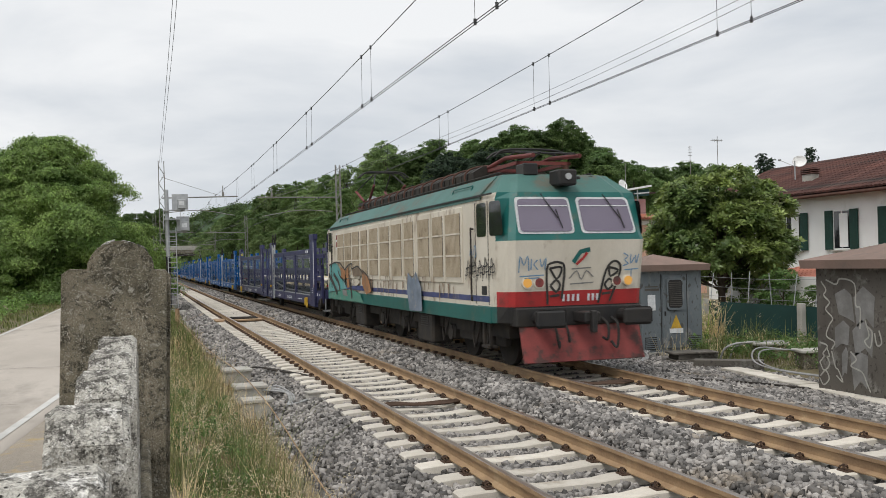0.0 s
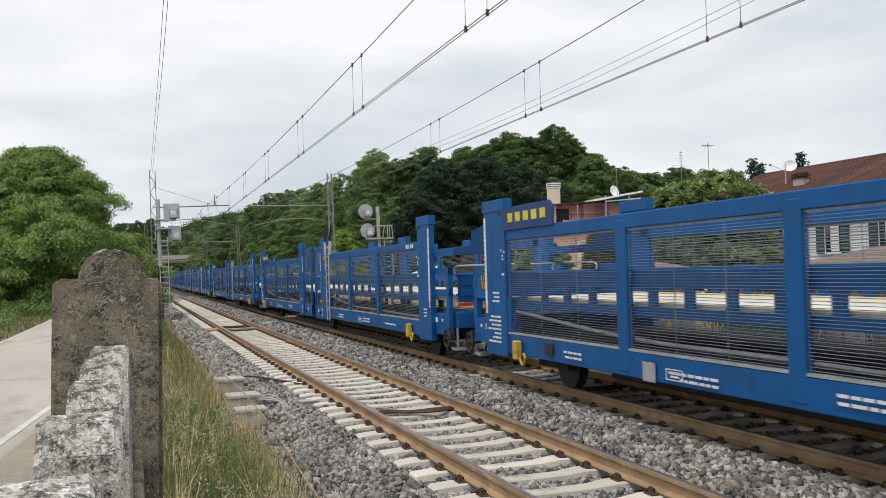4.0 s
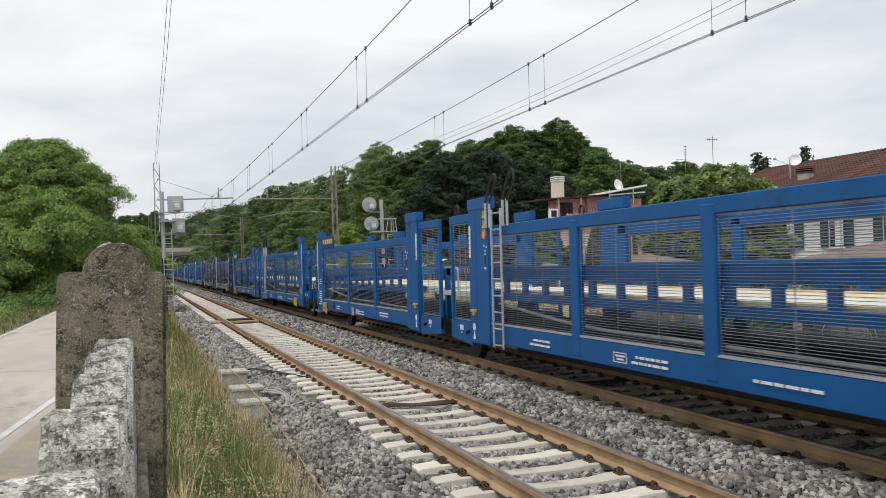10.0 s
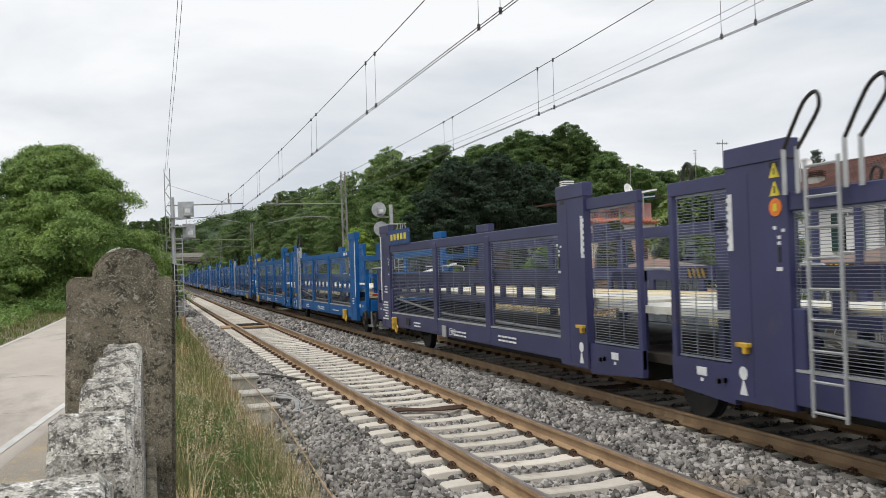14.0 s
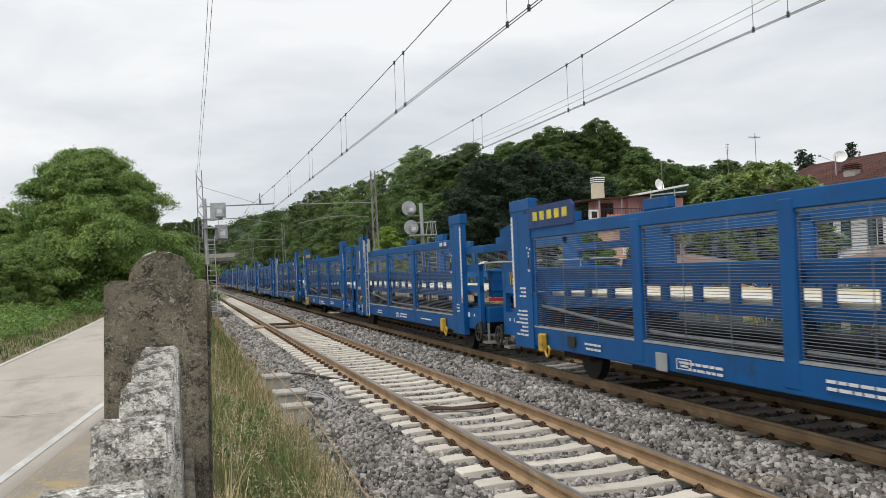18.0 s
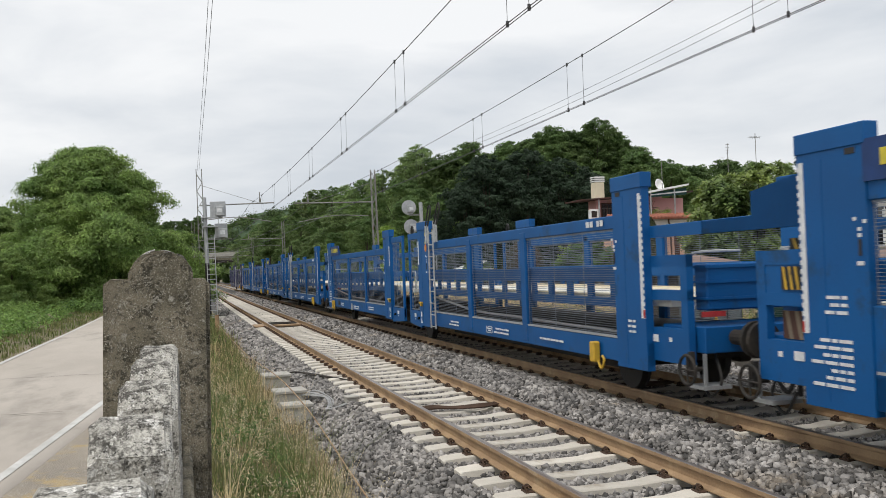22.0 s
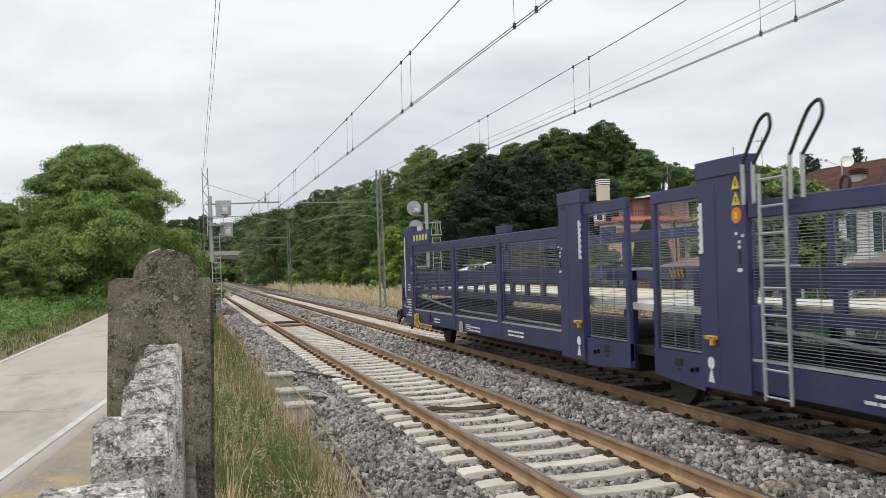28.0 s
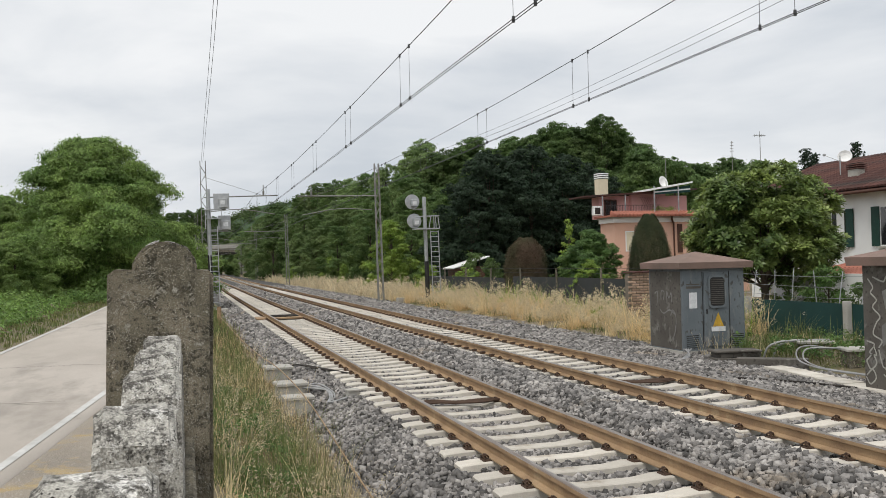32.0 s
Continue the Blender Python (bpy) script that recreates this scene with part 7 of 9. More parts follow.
def build_wagon(label, paint):
    w = thing("car_carrier_wagon", label, "railway wagon", group="wagons of the train")
    H = 1.50
    UNITS = ((0.0, 12.62, (0.90, 4.72, 8.12, 11.60)), (16.14, 28.67, (17.06, 20.33, 23.70, 27.69)))
    for n, (a, b, cuts) in enumerate(UNITS):
        # added black box that darkens the space beneath the wagon floor
        part("centre_sill", boxes((-0.55, 0.55, a + 2.9 * (n == 0), b - 2.9 * (n == 1), 0.26, 0.61), bevel=0.02), M["black"], w)
        part("underframe", boxes((-1.30, 1.30, a + 0.1, b - 0.1, 0.60, 0.84)), M["under"], w)
        part("lower_deck", boxes((-1.40, 1.40, a + 0.2, b - 0.2, 0.84, 0.90)), M["dark_sheet"], w)
        part("upper_deck", boxes((-1.28, 1.28, a - 0.3, b + 0.3, 1.40, 1.50)), M["deck"], w, "pale worn upper deck plate")
        for s in (-1, 1):
            part("deck_gutter", boxes((min(s * 0.55, s * 1.24), max(s * 0.55, s * 1.24), a + 0.1, b - 0.1, 1.49, 1.515), (min(s * 1.20, s * 1.26), max(s * 1.20, s * 1.26), a + 0.1, b - 0.1, 1.515, 1.545)), M["cream_plaster"], w, "cream-coloured wheel gutter")
            x0, x1 = (s * H, s * (H - 0.10)) if s < 0 else (H - 0.10, H)
            part("sill", boxes((x0, x1, a, b, 0.56, 0.90), bevel=0.012), paint, w)
            part("top_beam", boxes((x0, x1, cuts[0] - 0.3, cuts[3] + 0.3, 2.54, 2.74), bevel=0.012), paint, w)
            for i in (1, 2):
                y = cuts[i]
                part("post", boxes((x0 - 0.012 if s < 0 else x0, x1 if s < 0 else x1 + 0.012, y - 0.13, y + 0.13, 0.62, 2.66), bevel=0.012), paint, w)
            # end columns
            for i, (y0, y1) in enumerate(((a, cuts[0]), (cuts[3], b))):
                tall = 3.28
                bm = bmesh.new()
                prism(bm, [(y0, 0.50), (y1, 0.50), (y1, tall - 0.22), (y1 - 0.02, tall), (y0 + 0.02, tall), (y0, tall - 0.22)], "x", x0 - 0.02 * (s < 0), x1 + 0.02 * (s > 0))
                col = part("end_column", bm, paint, w)
                if s < 0:
                    part("cap_slot", boxes((x0 - 0.026, x1 + 0.026, (y0 + 0.12 if i else y1 - 0.26), (y0 + 0.26 if i else y1 - 0.12), tall - 0.275, tall - 0.215)), M["black"], col, "dark lifting slot")
                if s < 0:
                    part("seam", boxes((x0 - 0.024 * (s < 0), x1 + 0.024 * (s > 0), y0 + (y1 - y0) * 0.62, y0 + (y1 - y0) * 0.62 + 0.02, 0.56, tall - 0.28)), paint, col)
                if i and s < 0:
                    part("column_foot", boxes((s * 1.40 - 0.10, s * 1.40 + 0.10, y0 - 0.16, y0 + 0.02, 0.56, 1.55), bevel=0.015), paint, col)
                part("cap", boxes((x0 - 0.035, x1 + 0.035, y0 - 0.02, y1 + 0.02, tall - 0.20, tall + 0.015), bevel=0.01), paint, col)
                if s < 0:
                    ye = y0 if i == 0 else y1
                    d = 0.02 if i == 0 else -0.12
                    if (n, i) in ((0, 0), (1, 1)):
                        zs = (1.24, 3.0)
                        teeth = 20
                    else:
                        zs = (2.16, 2.79)
                        teeth = 7
                    bm = boxes((-H - 0.026, -H - 0.020, ye + d + 0.02, ye + d + 0.09, *zs))
                    step = (zs[1] - zs[0]) / teeth
                    for k in range(teeth):
                        box(bm, -H - 0.026, -H - 0.020, ye + (0.004 if i == 0 else -0.034), ye + (0.034 if i == 0 else -0.004), zs[0] + step * k, zs[0] + step * (k + 0.55))
                    part("white_scale", bm, M["white_mark"], col, "white toothed height scale")
                    if teeth == 20:
                        part("red_foot", boxes((-H - 0.030, -H - 0.020, ye + (0.004 if i == 0 else -0.034), ye + (0.05 if i == 0 else -0.004), 1.25, 1.36)), M["red_paint"], col)
                    else:
                        ym = ye + (0.19 if i == 0 else -0.21)
                        part("yellow_bracket", boxes((-H - 0.09, -H - 0.02, ym - 0.16, ym + 0.06, 1.10, 1.15), (-H - 0.09, -H - 0.02, ym - 0.13, ym - 0.07, 1.03, 1.15), bevel=0.008), M["yellow"], col, "yellow steel bracket")
                        bm = bmesh.new()
                        bm.faces.new([bm.verts.new((-H - 0.027, ym + 0.075 * math.cos(q * math.pi / 8), 0.81 + 0.075 * math.sin(q * math.pi / 8))) for q in range(16)])
                        part("white_disc", bm, M["white_mark"], col, "white painted disc")
                        bm = bmesh.new()
                        bm.faces.new([bm.verts.new((-H - 0.027, ym + d, z)) for d, z in ((-0.07, 0.57), (0.07, 0.57), (0.012, 0.73), (-0.012, 0.73))])
                        part("white_triangle", bm, M["white_mark"], col, "white painted triangle")
                    # small marks and a slot for the lock on the wider side
                    yl = ye + (0.86 if i == 0 else -0.90)
                    rows = [(yl + d, z) for d, z in ((-0.07, 2.33), (0.06, 2.36), (0.0, 2.26), (0.0, 2.20))]
                    for d, z in rows:
                        part("white_mark", boxes((-H - 0.027, -H - 0.020, d, d + 0.045, z, z + 0.035)), M["white_mark"], col)
                    part("white_mark", boxes((-H - 0.027, -H - 0.020, yl - 0.02, yl + 0.07, 1.93, 1.97)), M["white_mark"], col)
                    part("lock_slot", boxes((-H - 0.030, -H - 0.021, yl, yl + 0.04, 2.02, 2.18), bevel=0.004), M["black"], col)
            # the inner rail with its row of openings, and wire screens
            rows = [(s * 1.36 - 0.03, s * 1.36 + 0.03, cuts[0], cuts[3], 1.36, 1.50), (s * 1.36 - 0.03, s * 1.36 + 0.03, cuts[0], cuts[3], 1.74, 1.98)]
            y = cuts[0] + 0.35
            while y < cuts[3]:
                rows.append((s * 1.36 - 0.028, s * 1.36 + 0.028, y - 0.085, y + 0.085, 1.48, 1.76))
                y += 0.82
            part("deck_rail", boxes(*rows), paint, w)
            for i in range(3):
                ya, yb = cuts[i] + (0.11 if i else 0), cuts[i + 1] - (0.11 if i < 2 else 0)
                key = ("screen", round(yb - ya, 2))
                if key not in SHARED:
                    SHARED[key] = wire_panel_mesh(yb - ya - 0.04, 1.60)
                tagged(piece("wire_screen", SHARED[key], w, at=pose(s * (H - 0.04), ya + 0.02, 0.93)), kind="stuff")
                if s < 0:
                    part("screen_edge", boxes((-H - 0.004, -H + 0.03, ya + 0.02, yb - 0.02, 0.905, 0.935)), M["galvanised"], w, "pale bare metal edge of the screen")
        # the grey sheet along the foot, sagging towards the end
        bm = bmesh.new()
        hose(bm, arc([(-1.38, cuts[0] + 0.1, 0.98), (-1.38, cuts[1], 1.02), (-1.38, cuts[2], 1.06), (-1.38, cuts[3] - 0.1, 1.30)], 5), 0.03, 5)
        part("wheel_guide", bm, M["grey_cable"], w)
        # bumps on the beam
        for y in (cuts[1] + 0.75, cuts[2] + 0.42):
            part("beam_lug", boxes((1.35, 1.45, y - 0.3, y + 0.3, 2.73, 2.91), bevel=0.02), paint, w)
        for y in ((a + 1.9), (b - 1.9)):
            if (n == 0 and y > a + 5) or (n == 1 and y < b - 5):
                continue
            # wheels in black: the deep shade under the wagon is put into their colour
            part("wheelset", wheelset_bm(), M["black"], w, at=pose(0, y, 0))
            for s in (-1, 1):
                part("axle_box", boxes((s * 0.98 - 0.12, s * 0.98 + 0.12, y - 0.55, y + 0.55, 0.36, 0.60), bevel=0.03), M["under"], w)
    # the joint between the two halves, open in the middle
    # this wheelset too is blackened to stand for the shade beneath
    part("wheelset", wheelset_bm(), M["black"], w, at=pose(0, 14.33, 0))
    part("joint_floor", boxes((-1.20, 1.20, 12.7, 15.97, 0.70, 0.82)), M["under"], w)
    part("joint_deck", boxes((-1.18, 1.18, 12.9, 15.77, 1.36, 1.46)), M["deck"], w, "pale worn bridge plate")
    for s in (-1, 1):
        x = s * 1.44
        for y0, y1 in ((12.63, 13.90), (14.63, 16.13)):
            inner = y1 if y0 < 13 else y0
            part("joint_frame", boxes((x - 0.04, x + 0.04, y0, y1, 2.87, 3.04), (x - 0.035, x + 0.035, min(inner, inner + (0.1 if y0 > 13 else -0.1)), max(inner, inner + (0.1 if y0 > 13 else -0.1)), 0.62, 2.90), bevel=0.008), paint, w)
            part("sill", prism(bmesh.new(), [(y0, 0.43 if y0 < 13 else 0.52), (y1, 0.52 if y0 < 13 else 0.43), (y1, 0.88), (y0, 0.88)] , "x", x - 0.04, x + 0.04), paint, w)
            key = ("joint", round(y1 - y0, 2))
            if key not in SHARED:
                SHARED[key] = wire_panel_mesh(y1 - y0 - 0.24, 1.94)
            tagged(piece("wire_screen", SHARED[key], w, at=pose(x, y0 + (0.14 if y0 > 13 else 0.10), 0.91)), kind="stuff")
            mid = (y0 + y1) / 2
            part("white_notice", boxes((-1.486, -1.481, mid - 0.10, mid + 0.10, 0.70, 0.80), (-1.486, -1.481, mid - 0.03, mid + 0.03, 0.63, 0.67)), M["white_mark"], w)
            part("bolt_head", boxes((-1.52, -1.48, y0 + (0.14 if y0 < 13 else 1.02), y0 + (0.20 if y0 < 13 else 1.08), 0.66, 0.72), (-1.52, -1.48, y0 + (0.26 if y0 < 13 else 1.14), y0 + (0.31 if y0 < 13 else 1.19), 0.64, 0.70), bevel=0.01), M["under"], w)
        for ya, yb, yc in ((13.30, 13.42, 12.70), (15.20, 15.32, 16.05)):
            part("inner_post", boxes((s * 1.08 - 0.05, s * 1.08 + 0.05, ya, yb, 0.82, 1.95), (s * 1.08 - 0.045, s * 1.08 + 0.045, min(ya, yc), max(yb, yc), 1.80, 1.945)), paint, w)
        bm = bmesh.new()
        hose(bm, arc([(x, 13.44, 3.02), (x, 13.40, 3.18), (x, 13.50, 3.25), (x, 13.58, 3.17), (x, 13.60, 3.02)], 4), 0.024, 7)
        part("small_hoop", bm, M["black"], w, "small black hoop")
        bm = bmesh.new()
        hose(bm, arc([(s * 1.2, 14.20, 1.46), (s * 1.2, 14.22, 1.9), (s * 1.2, 14.42, 1.97), (s * 1.2, 15.1, 1.97)], 4), 0.022, 6)
        part("hand_rail", bm, M["galvanised"], w)
        board = part("warning_board", boxes((s * 1.12 - 0.01, s * 1.12 + 0.01, 13.62, 14.05, 1.84, 1.97)), M["black"], w, "black board with slanted yellow stripes")
        bm = bmesh.new()
        for q in range(4):
            for f in (-1, 1):
                bm.faces.new([bm.verts.new((s * 1.12 + f * 0.013, 13.64 + 0.1 * q + d, z)) for d, z in ((0, 1.845), (0.05, 1.845), (0.1, 1.965), (0.05, 1.965))])
        part("warning_stripe", bm, M["yellow"], board)
    # open end platforms with buffers
    for y0, y1, face in ((-1.15, 0.0, -1), (28.67, 29.82, 1)):
        part("end_platform", boxes((-1.28, 1.28, y0 + 0.05, y1 - 0.05, 0.82, 1.16), bevel=0.01), paint, w)
        near, far = (y1, y0) if face < 0 else (y0, y1)
        lo, hi = min(near, near + face * 0.92), max(near, near + face * 0.92)
        for s in (-1, 1):
            x = s * 1.36
            part("end_frame", boxes((x - 0.05, x + 0.05, lo, hi, 0.66, 1.12), (x - 0.05, x + 0.05, lo, hi, 1.50, 1.64), (x - 0.05, x + 0.05, lo, hi, 1.95, 2.11),
                                    (x - 0.05, x + 0.05, (lo if face < 0 else hi - 0.16), (lo + 0.16 if face < 0 else hi), 1.12, 2.11)), paint, w)
            if face < 0:
                part("top_lip", boxes((x - 0.05, x + 0.05, lo - 0.4, hi, 2.36, 2.52)), paint, w)
            bm = bmesh.new()
            hose(bm, arc([(x * 0.86, far - face * 0.5, 1.98), (x * 0.86, far - face * 0.5, 2.10), (x * 0.80, far - face * 0.3, 2.14), (x * 0.4, far - face * 0.3, 2.14)], 4), 0.02, 6)
            part("hand_rail", bm, M["galvanised"], w)
        a0, a1 = min(far - face * 0.55, far - face * 0.25), max(far - face * 0.55, far - face * 0.25)
        ramp = part("folded_ramp", boxes((-1.1, 1.1, a0, a1, 1.36, 1.98), bevel=0.02), paint, w)
        for z in (1.50, 1.72, 1.92):
            part("ramp_rib", boxes((-1.13, 1.13, a0 - 0.02, a1 + 0.02, z, z + 0.035)), paint, ramp)
        part("red_tag", boxes((-1.2, -0.85, a0 - 0.03, a0, 1.28, 1.35)), M["red_paint"], ramp)
        buffer_parts(w, far, face)
        yw = near + face * 1.0
        bm = bmesh.new()
        ring = [(-1.5, yw + 0.19 * math.cos(q * math.pi / 8), 0.62 + 0.19 * math.sin(q * math.pi / 8)) for q in range(17)]
        hose(bm, ring, 0.022, 6)
        for q in range(0, 16, 4):
            tube(bm, (-1.5, yw, 0.62), ring[q], 0.014, 6)
        tube(bm, (-1.5, yw, 0.62), (-1.25, yw, 0.62), 0.03, 8)
        part("hand_wheel", bm, M["under"], w, "spoked brake hand wheel")
        part("wheel_bracket", boxes((-1.46, -1.40, yw - 0.04, yw + 0.04, 0.55, 0.85)), M["under"], w)
        part("white_notice", boxes((-1.418, -1.412, near + face * 0.14, near + face * 0.14 + 0.16, 0.92, 1.02), (-1.418, -1.412, near + face * 0.50, near + face * 0.50 + 0.07, 0.94, 1.0)), M["white_mark"], w)
        bm = bmesh.new()
        hose(bm, arc([(-0.45, far, 0.95), (-0.5, far + face * 0.25, 0.6), (-0.4, far + face * 0.4, 0.32), (-0.3, far + face * 0.5, 0.75)], 5), 0.03, 6)
        part("brake_hose", bm, M["black"], w)
        bm = bmesh.new()
        hose(bm, arc([(-1.05, far - face * 0.2, 0.8), (-1.1, far, 0.45), (-1.12, far - face * 0.25, 0.24), (-1.1, far - face * 0.45, 0.5)], 5), 0.02, 6)
        part("brake_hose", bm, M["black"], w)
        part("coupling", boxes((-0.07, 0.07, min(far, far + face * 0.6), max(far, far + face * 0.6), 0.92, 1.04)), M["under"], w)
        part("end_step", boxes((-1.35, -0.95, min(far, far - face * 0.35), max(far, far - face * 0.35), 0.36, 0.41), (-1.32, -1.28, far - face * 0.05 - 0.02, far - face * 0.05 + 0.02, 0.36, 0.82)), M["galvanised"], w)
        if face > 0:
            part("end_plate", boxes((-1.402, -1.362, near + 0.04, near + 0.90, 1.62, 1.97)), paint, w)
            # third row is a dark opening: its shade is in the brown board and stripes
            for x, y0, y1, z0, z1, mat in ((-1.22, 0.10, 0.56, 2.115, 2.24, "black"), (-1.425, 0.14, 0.46, 1.68, 1.93, "black"), (-1.30, 0.10, 0.62, 1.13, 1.44, "wood_dark")):
                board = part("warning_board", boxes((x, x + 0.01, near + y0, near + y1, z0, z1)), M[mat], w, "dark board with slanted stripes, dimmed on the lowest one")
                for q in range(3):
                    d = near + y0 + 0.01 + q * (y1 - y0 - 0.02) / 3
                    bm = bmesh.new()
                    bm.faces.new([bm.verts.new((x - 0.004, d + k * (y1 - y0) / 6, z)) for k, z in ((0, z0), (0.8, z0), (1.6, z1), (0.8, z1))])
                    part("warning_stripe", bm, M["yellow"] if mat == "black" else M["graffiti_brown"], board)
    # the ladder with its two pairs of leaning hoops beside the middle column
    bm = bmesh.new()
    for y in (10.80, 11.25):
        tube(bm, (-1.58, y, 0.5), (-1.58, y, 3.02), 0.022, 6)
    for k in range(9):
        tube(bm, (-1.58, 10.80, 0.55 + 0.30 * k), (-1.58, 11.25, 0.55 + 0.30 * k), 0.016, 6)
    part("ladder", bm, M["galvanised"], w, "galvanised steel ladder")
    for x in (-1.56,):
        for y in (10.53, 11.38):
            hoop = bmesh.new()
            hose(hoop, arc([(x, y + 0.20, 3.16), (x, y + 0.02, 3.42), (x, y - 0.14, 3.61), (x, y - 0.30, 3.66), (x, y - 0.33, 3.51), (x, y - 0.19, 3.34), (x, y, 3.14)], 4), 0.021, 7)
            legs = part("hoop", hoop, M["black"], w, "black steel hand hoop")
            bm = bmesh.new()
            for d in (0.0, 0.20):
                tube(bm, (x, y + d, 2.70), (x, y + d, 3.17), 0.024, 7)
            part("hoop_leg", bm, M["galvanised"], legs)
    # the plate at the tail: dark blue with a row of yellow shapes
    plate = part("name_plate", prism(bmesh.new(), [(25.72, 2.72), (27.71, 2.72), (27.71, 3.12), (25.84, 3.12), (25.72, 3.02)], "x", -1.53, -1.49), M["sign_blue"], w, "dark blue plate with a row of plain yellow blocks")
    for k in range(5):
        y = 27.48 - 0.33 * k
        part("yellow_shape", boxes((-1.536, -1.528, y - 0.20, y, 2.85, 3.01), bevel=0.003), M["sign_yellow"], plate)
    # painted notices, hand wheels, yellow levers
    rng = random.Random(4)
    bm = bmesh.new()
    for y0, z0, rows_, cols in ((0.3, 1.02, 3, 2), (27.95, 0.72, 7, 3), (28.0, 1.45, 3, 2), (18.9, 0.68, 2, 5), (21.6, 0.62, 2, 6), (24.9, 0.66, 2, 4), (5.6, 0.66, 2, 6), (9.0, 0.66, 2, 4), (2.9, 0.70, 1, 6)):
        for r in range(rows_):
            y = y0
            for c in range(cols):
                ln = rng.uniform(0.06, 0.2)
                box(bm, -H - 0.027, -H - 0.021, y, y + ln, z0 + r * 0.075, z0 + r * 0.075 + 0.034)
                y += ln + 0.03
    tagged(part("painted_notice", bm, M["white_mark"], w, "small white painted notices"), kind="stuff")
    for y in (1.48, 27.05):
        bm = boxes((-1.64, -1.52, y, y + 0.16, 0.50, 0.82), bevel=0.02)
        hose(bm, arc([(-1.58, y - 0.02, 0.52), (-1.58, y - 0.14, 0.42), (-1.58, y - 0.24, 0.55), (-1.58, y - 0.18, 0.62)], 4), 0.02, 6)
        part("lever_box", bm, M["yellow"], w, "yellow lever box")
    for z in (2.90, 2.71):
        bm = bmesh.new()
        bm.faces.new([bm.verts.new((-H - 0.028, 11.78 + d, z + q)) for d, q in ((-0.085, 0), (0.085, 0), (0.01, 0.15), (-0.01, 0.15))])
        mark = part("hazard_mark", bm, M["sign_yellow"], w, "yellow warning triangle")
        part("black_bolt", boxes((-H - 0.032, -H - 0.029, 11.77, 11.79, z + 0.03, z + 0.10)), M["black"], mark)
    bm = bmesh.new()
    tube(bm, (-H - 0.030, 11.78, 2.59), (-H - 0.020, 11.78, 2.59), 0.095, 20)
    disc = part("hazard_mark", bm, M["orange_mark"], w, "orange round prohibition mark")
    part("disc_mark", boxes((-H - 0.034, -H - 0.031, 11.75, 11.81, 2.55, 2.63)), M["sign_yellow"], disc)
    # short white letters on the beam, boxed notices on the sill
    for y0, z0 in ((1.72, 2.60), (22.3, 0.62), (6.6, 0.64)):
        if z0 > 2:
            for a_, b_ in ((0.0, 0.10), (-0.14, -0.04), (-0.36, -0.28), (-0.49, -0.40)):
                part("white_letter_bar", boxes((-H - 0.027, -H - 0.020, y0 + a_, y0 + b_, z0, z0 + 0.09)), M["white_mark"], w)
            continue
        rows = [(0, 0.36, 0, 0.012), (0, 0.36, 0.128, 0.14), (0, 0.012, 0, 0.14), (0.348, 0.36, 0, 0.14), (0.05, 0.30, 0.08, 0.105), (0.08, 0.26, 0.035, 0.06)]
        part("boxed_notice", boxes(*[(-H - 0.027, -H - 0.020, y0 + a_, y0 + b_, z0 + c_, z0 + d_) for a_, b_, c_, d_ in rows]), M["white_mark"], w)
    part("sill_plate", boxes((-H - 0.03, -H - 0.02, 22.9, 23.2, 0.55, 0.80), bevel=0.004), M["galvanised"], w, "bare grey steel plate")
    part("sill_plate", boxes((-H - 0.03, -H - 0.02, 25.85, 26.15, 0.66, 0.84), bevel=0.004), M["black"], w, "black plate")
    return w


def loft(rings, mats):
    """Joins rings of points; mats gives the material of each span between rings and along them."""
    bm = bmesh.new()
    rows = [[bm.verts.new(p) for p in ring] for ring in rings]
    for j, (lo, up) in enumerate(zip(rows, rows[1:])):
        for i in range(len(lo) - 1):
            bm.faces.new((lo[i], lo[i + 1], up[i + 1], up[i])).material_index = mats(j, i)
    bm.faces.new(rows[-1])
    bmesh.ops.recalc_face_normals(bm, faces=bm.faces[:])
    return bm


FRONT = ((0.92, 0.30, 1.28), (1.22, 0.26, 1.30), (1.50, 0.22, 1.31), (2.44, 0.10, 1.34), (2.58, 0.15, 1.31), (3.24, 0.42, 1.16), (3.36, 0.47, 1.12), (3.74, 0.95, 0.90))


def face_y(z):
    return float(np.interp(z, [q[0] for q in FRONT], [q[1] for q in FRONT]))


def cab_bm(base):
    """One cab, its nose towards -y; base is where it joins the body."""
    rings = []
    for z, y, w in FRONT:
        side = 1.5 if z <= 3.3 else 1.46 if z < 3.5 else 1.12
        left = [(-side, base, z), (-side, 0.85 if z < 3.5 else 1.2, z), (-side * 0.985, 0.62 if z < 3.5 else 1.1, z), (-w - 0.06, y + 0.10, z), (-w + 0.05, y + 0.01, z)]
        rings.append(left + [(x, y, z) for x in (-0.6, 0.0, 0.6)] + [(-a, b, c) for a, b, c in left[::-1]])

    def mats(j, i):
        front = 2 <= i <= 9
        return (4 if front else 1) if j == 0 else (2 if front else 0) if j == 1 else 0 if j == 2 else (1 if front else 0) if j in (3, 4) else (1 if front else 0) if j == 5 else 3
    return loft(rings, mats)


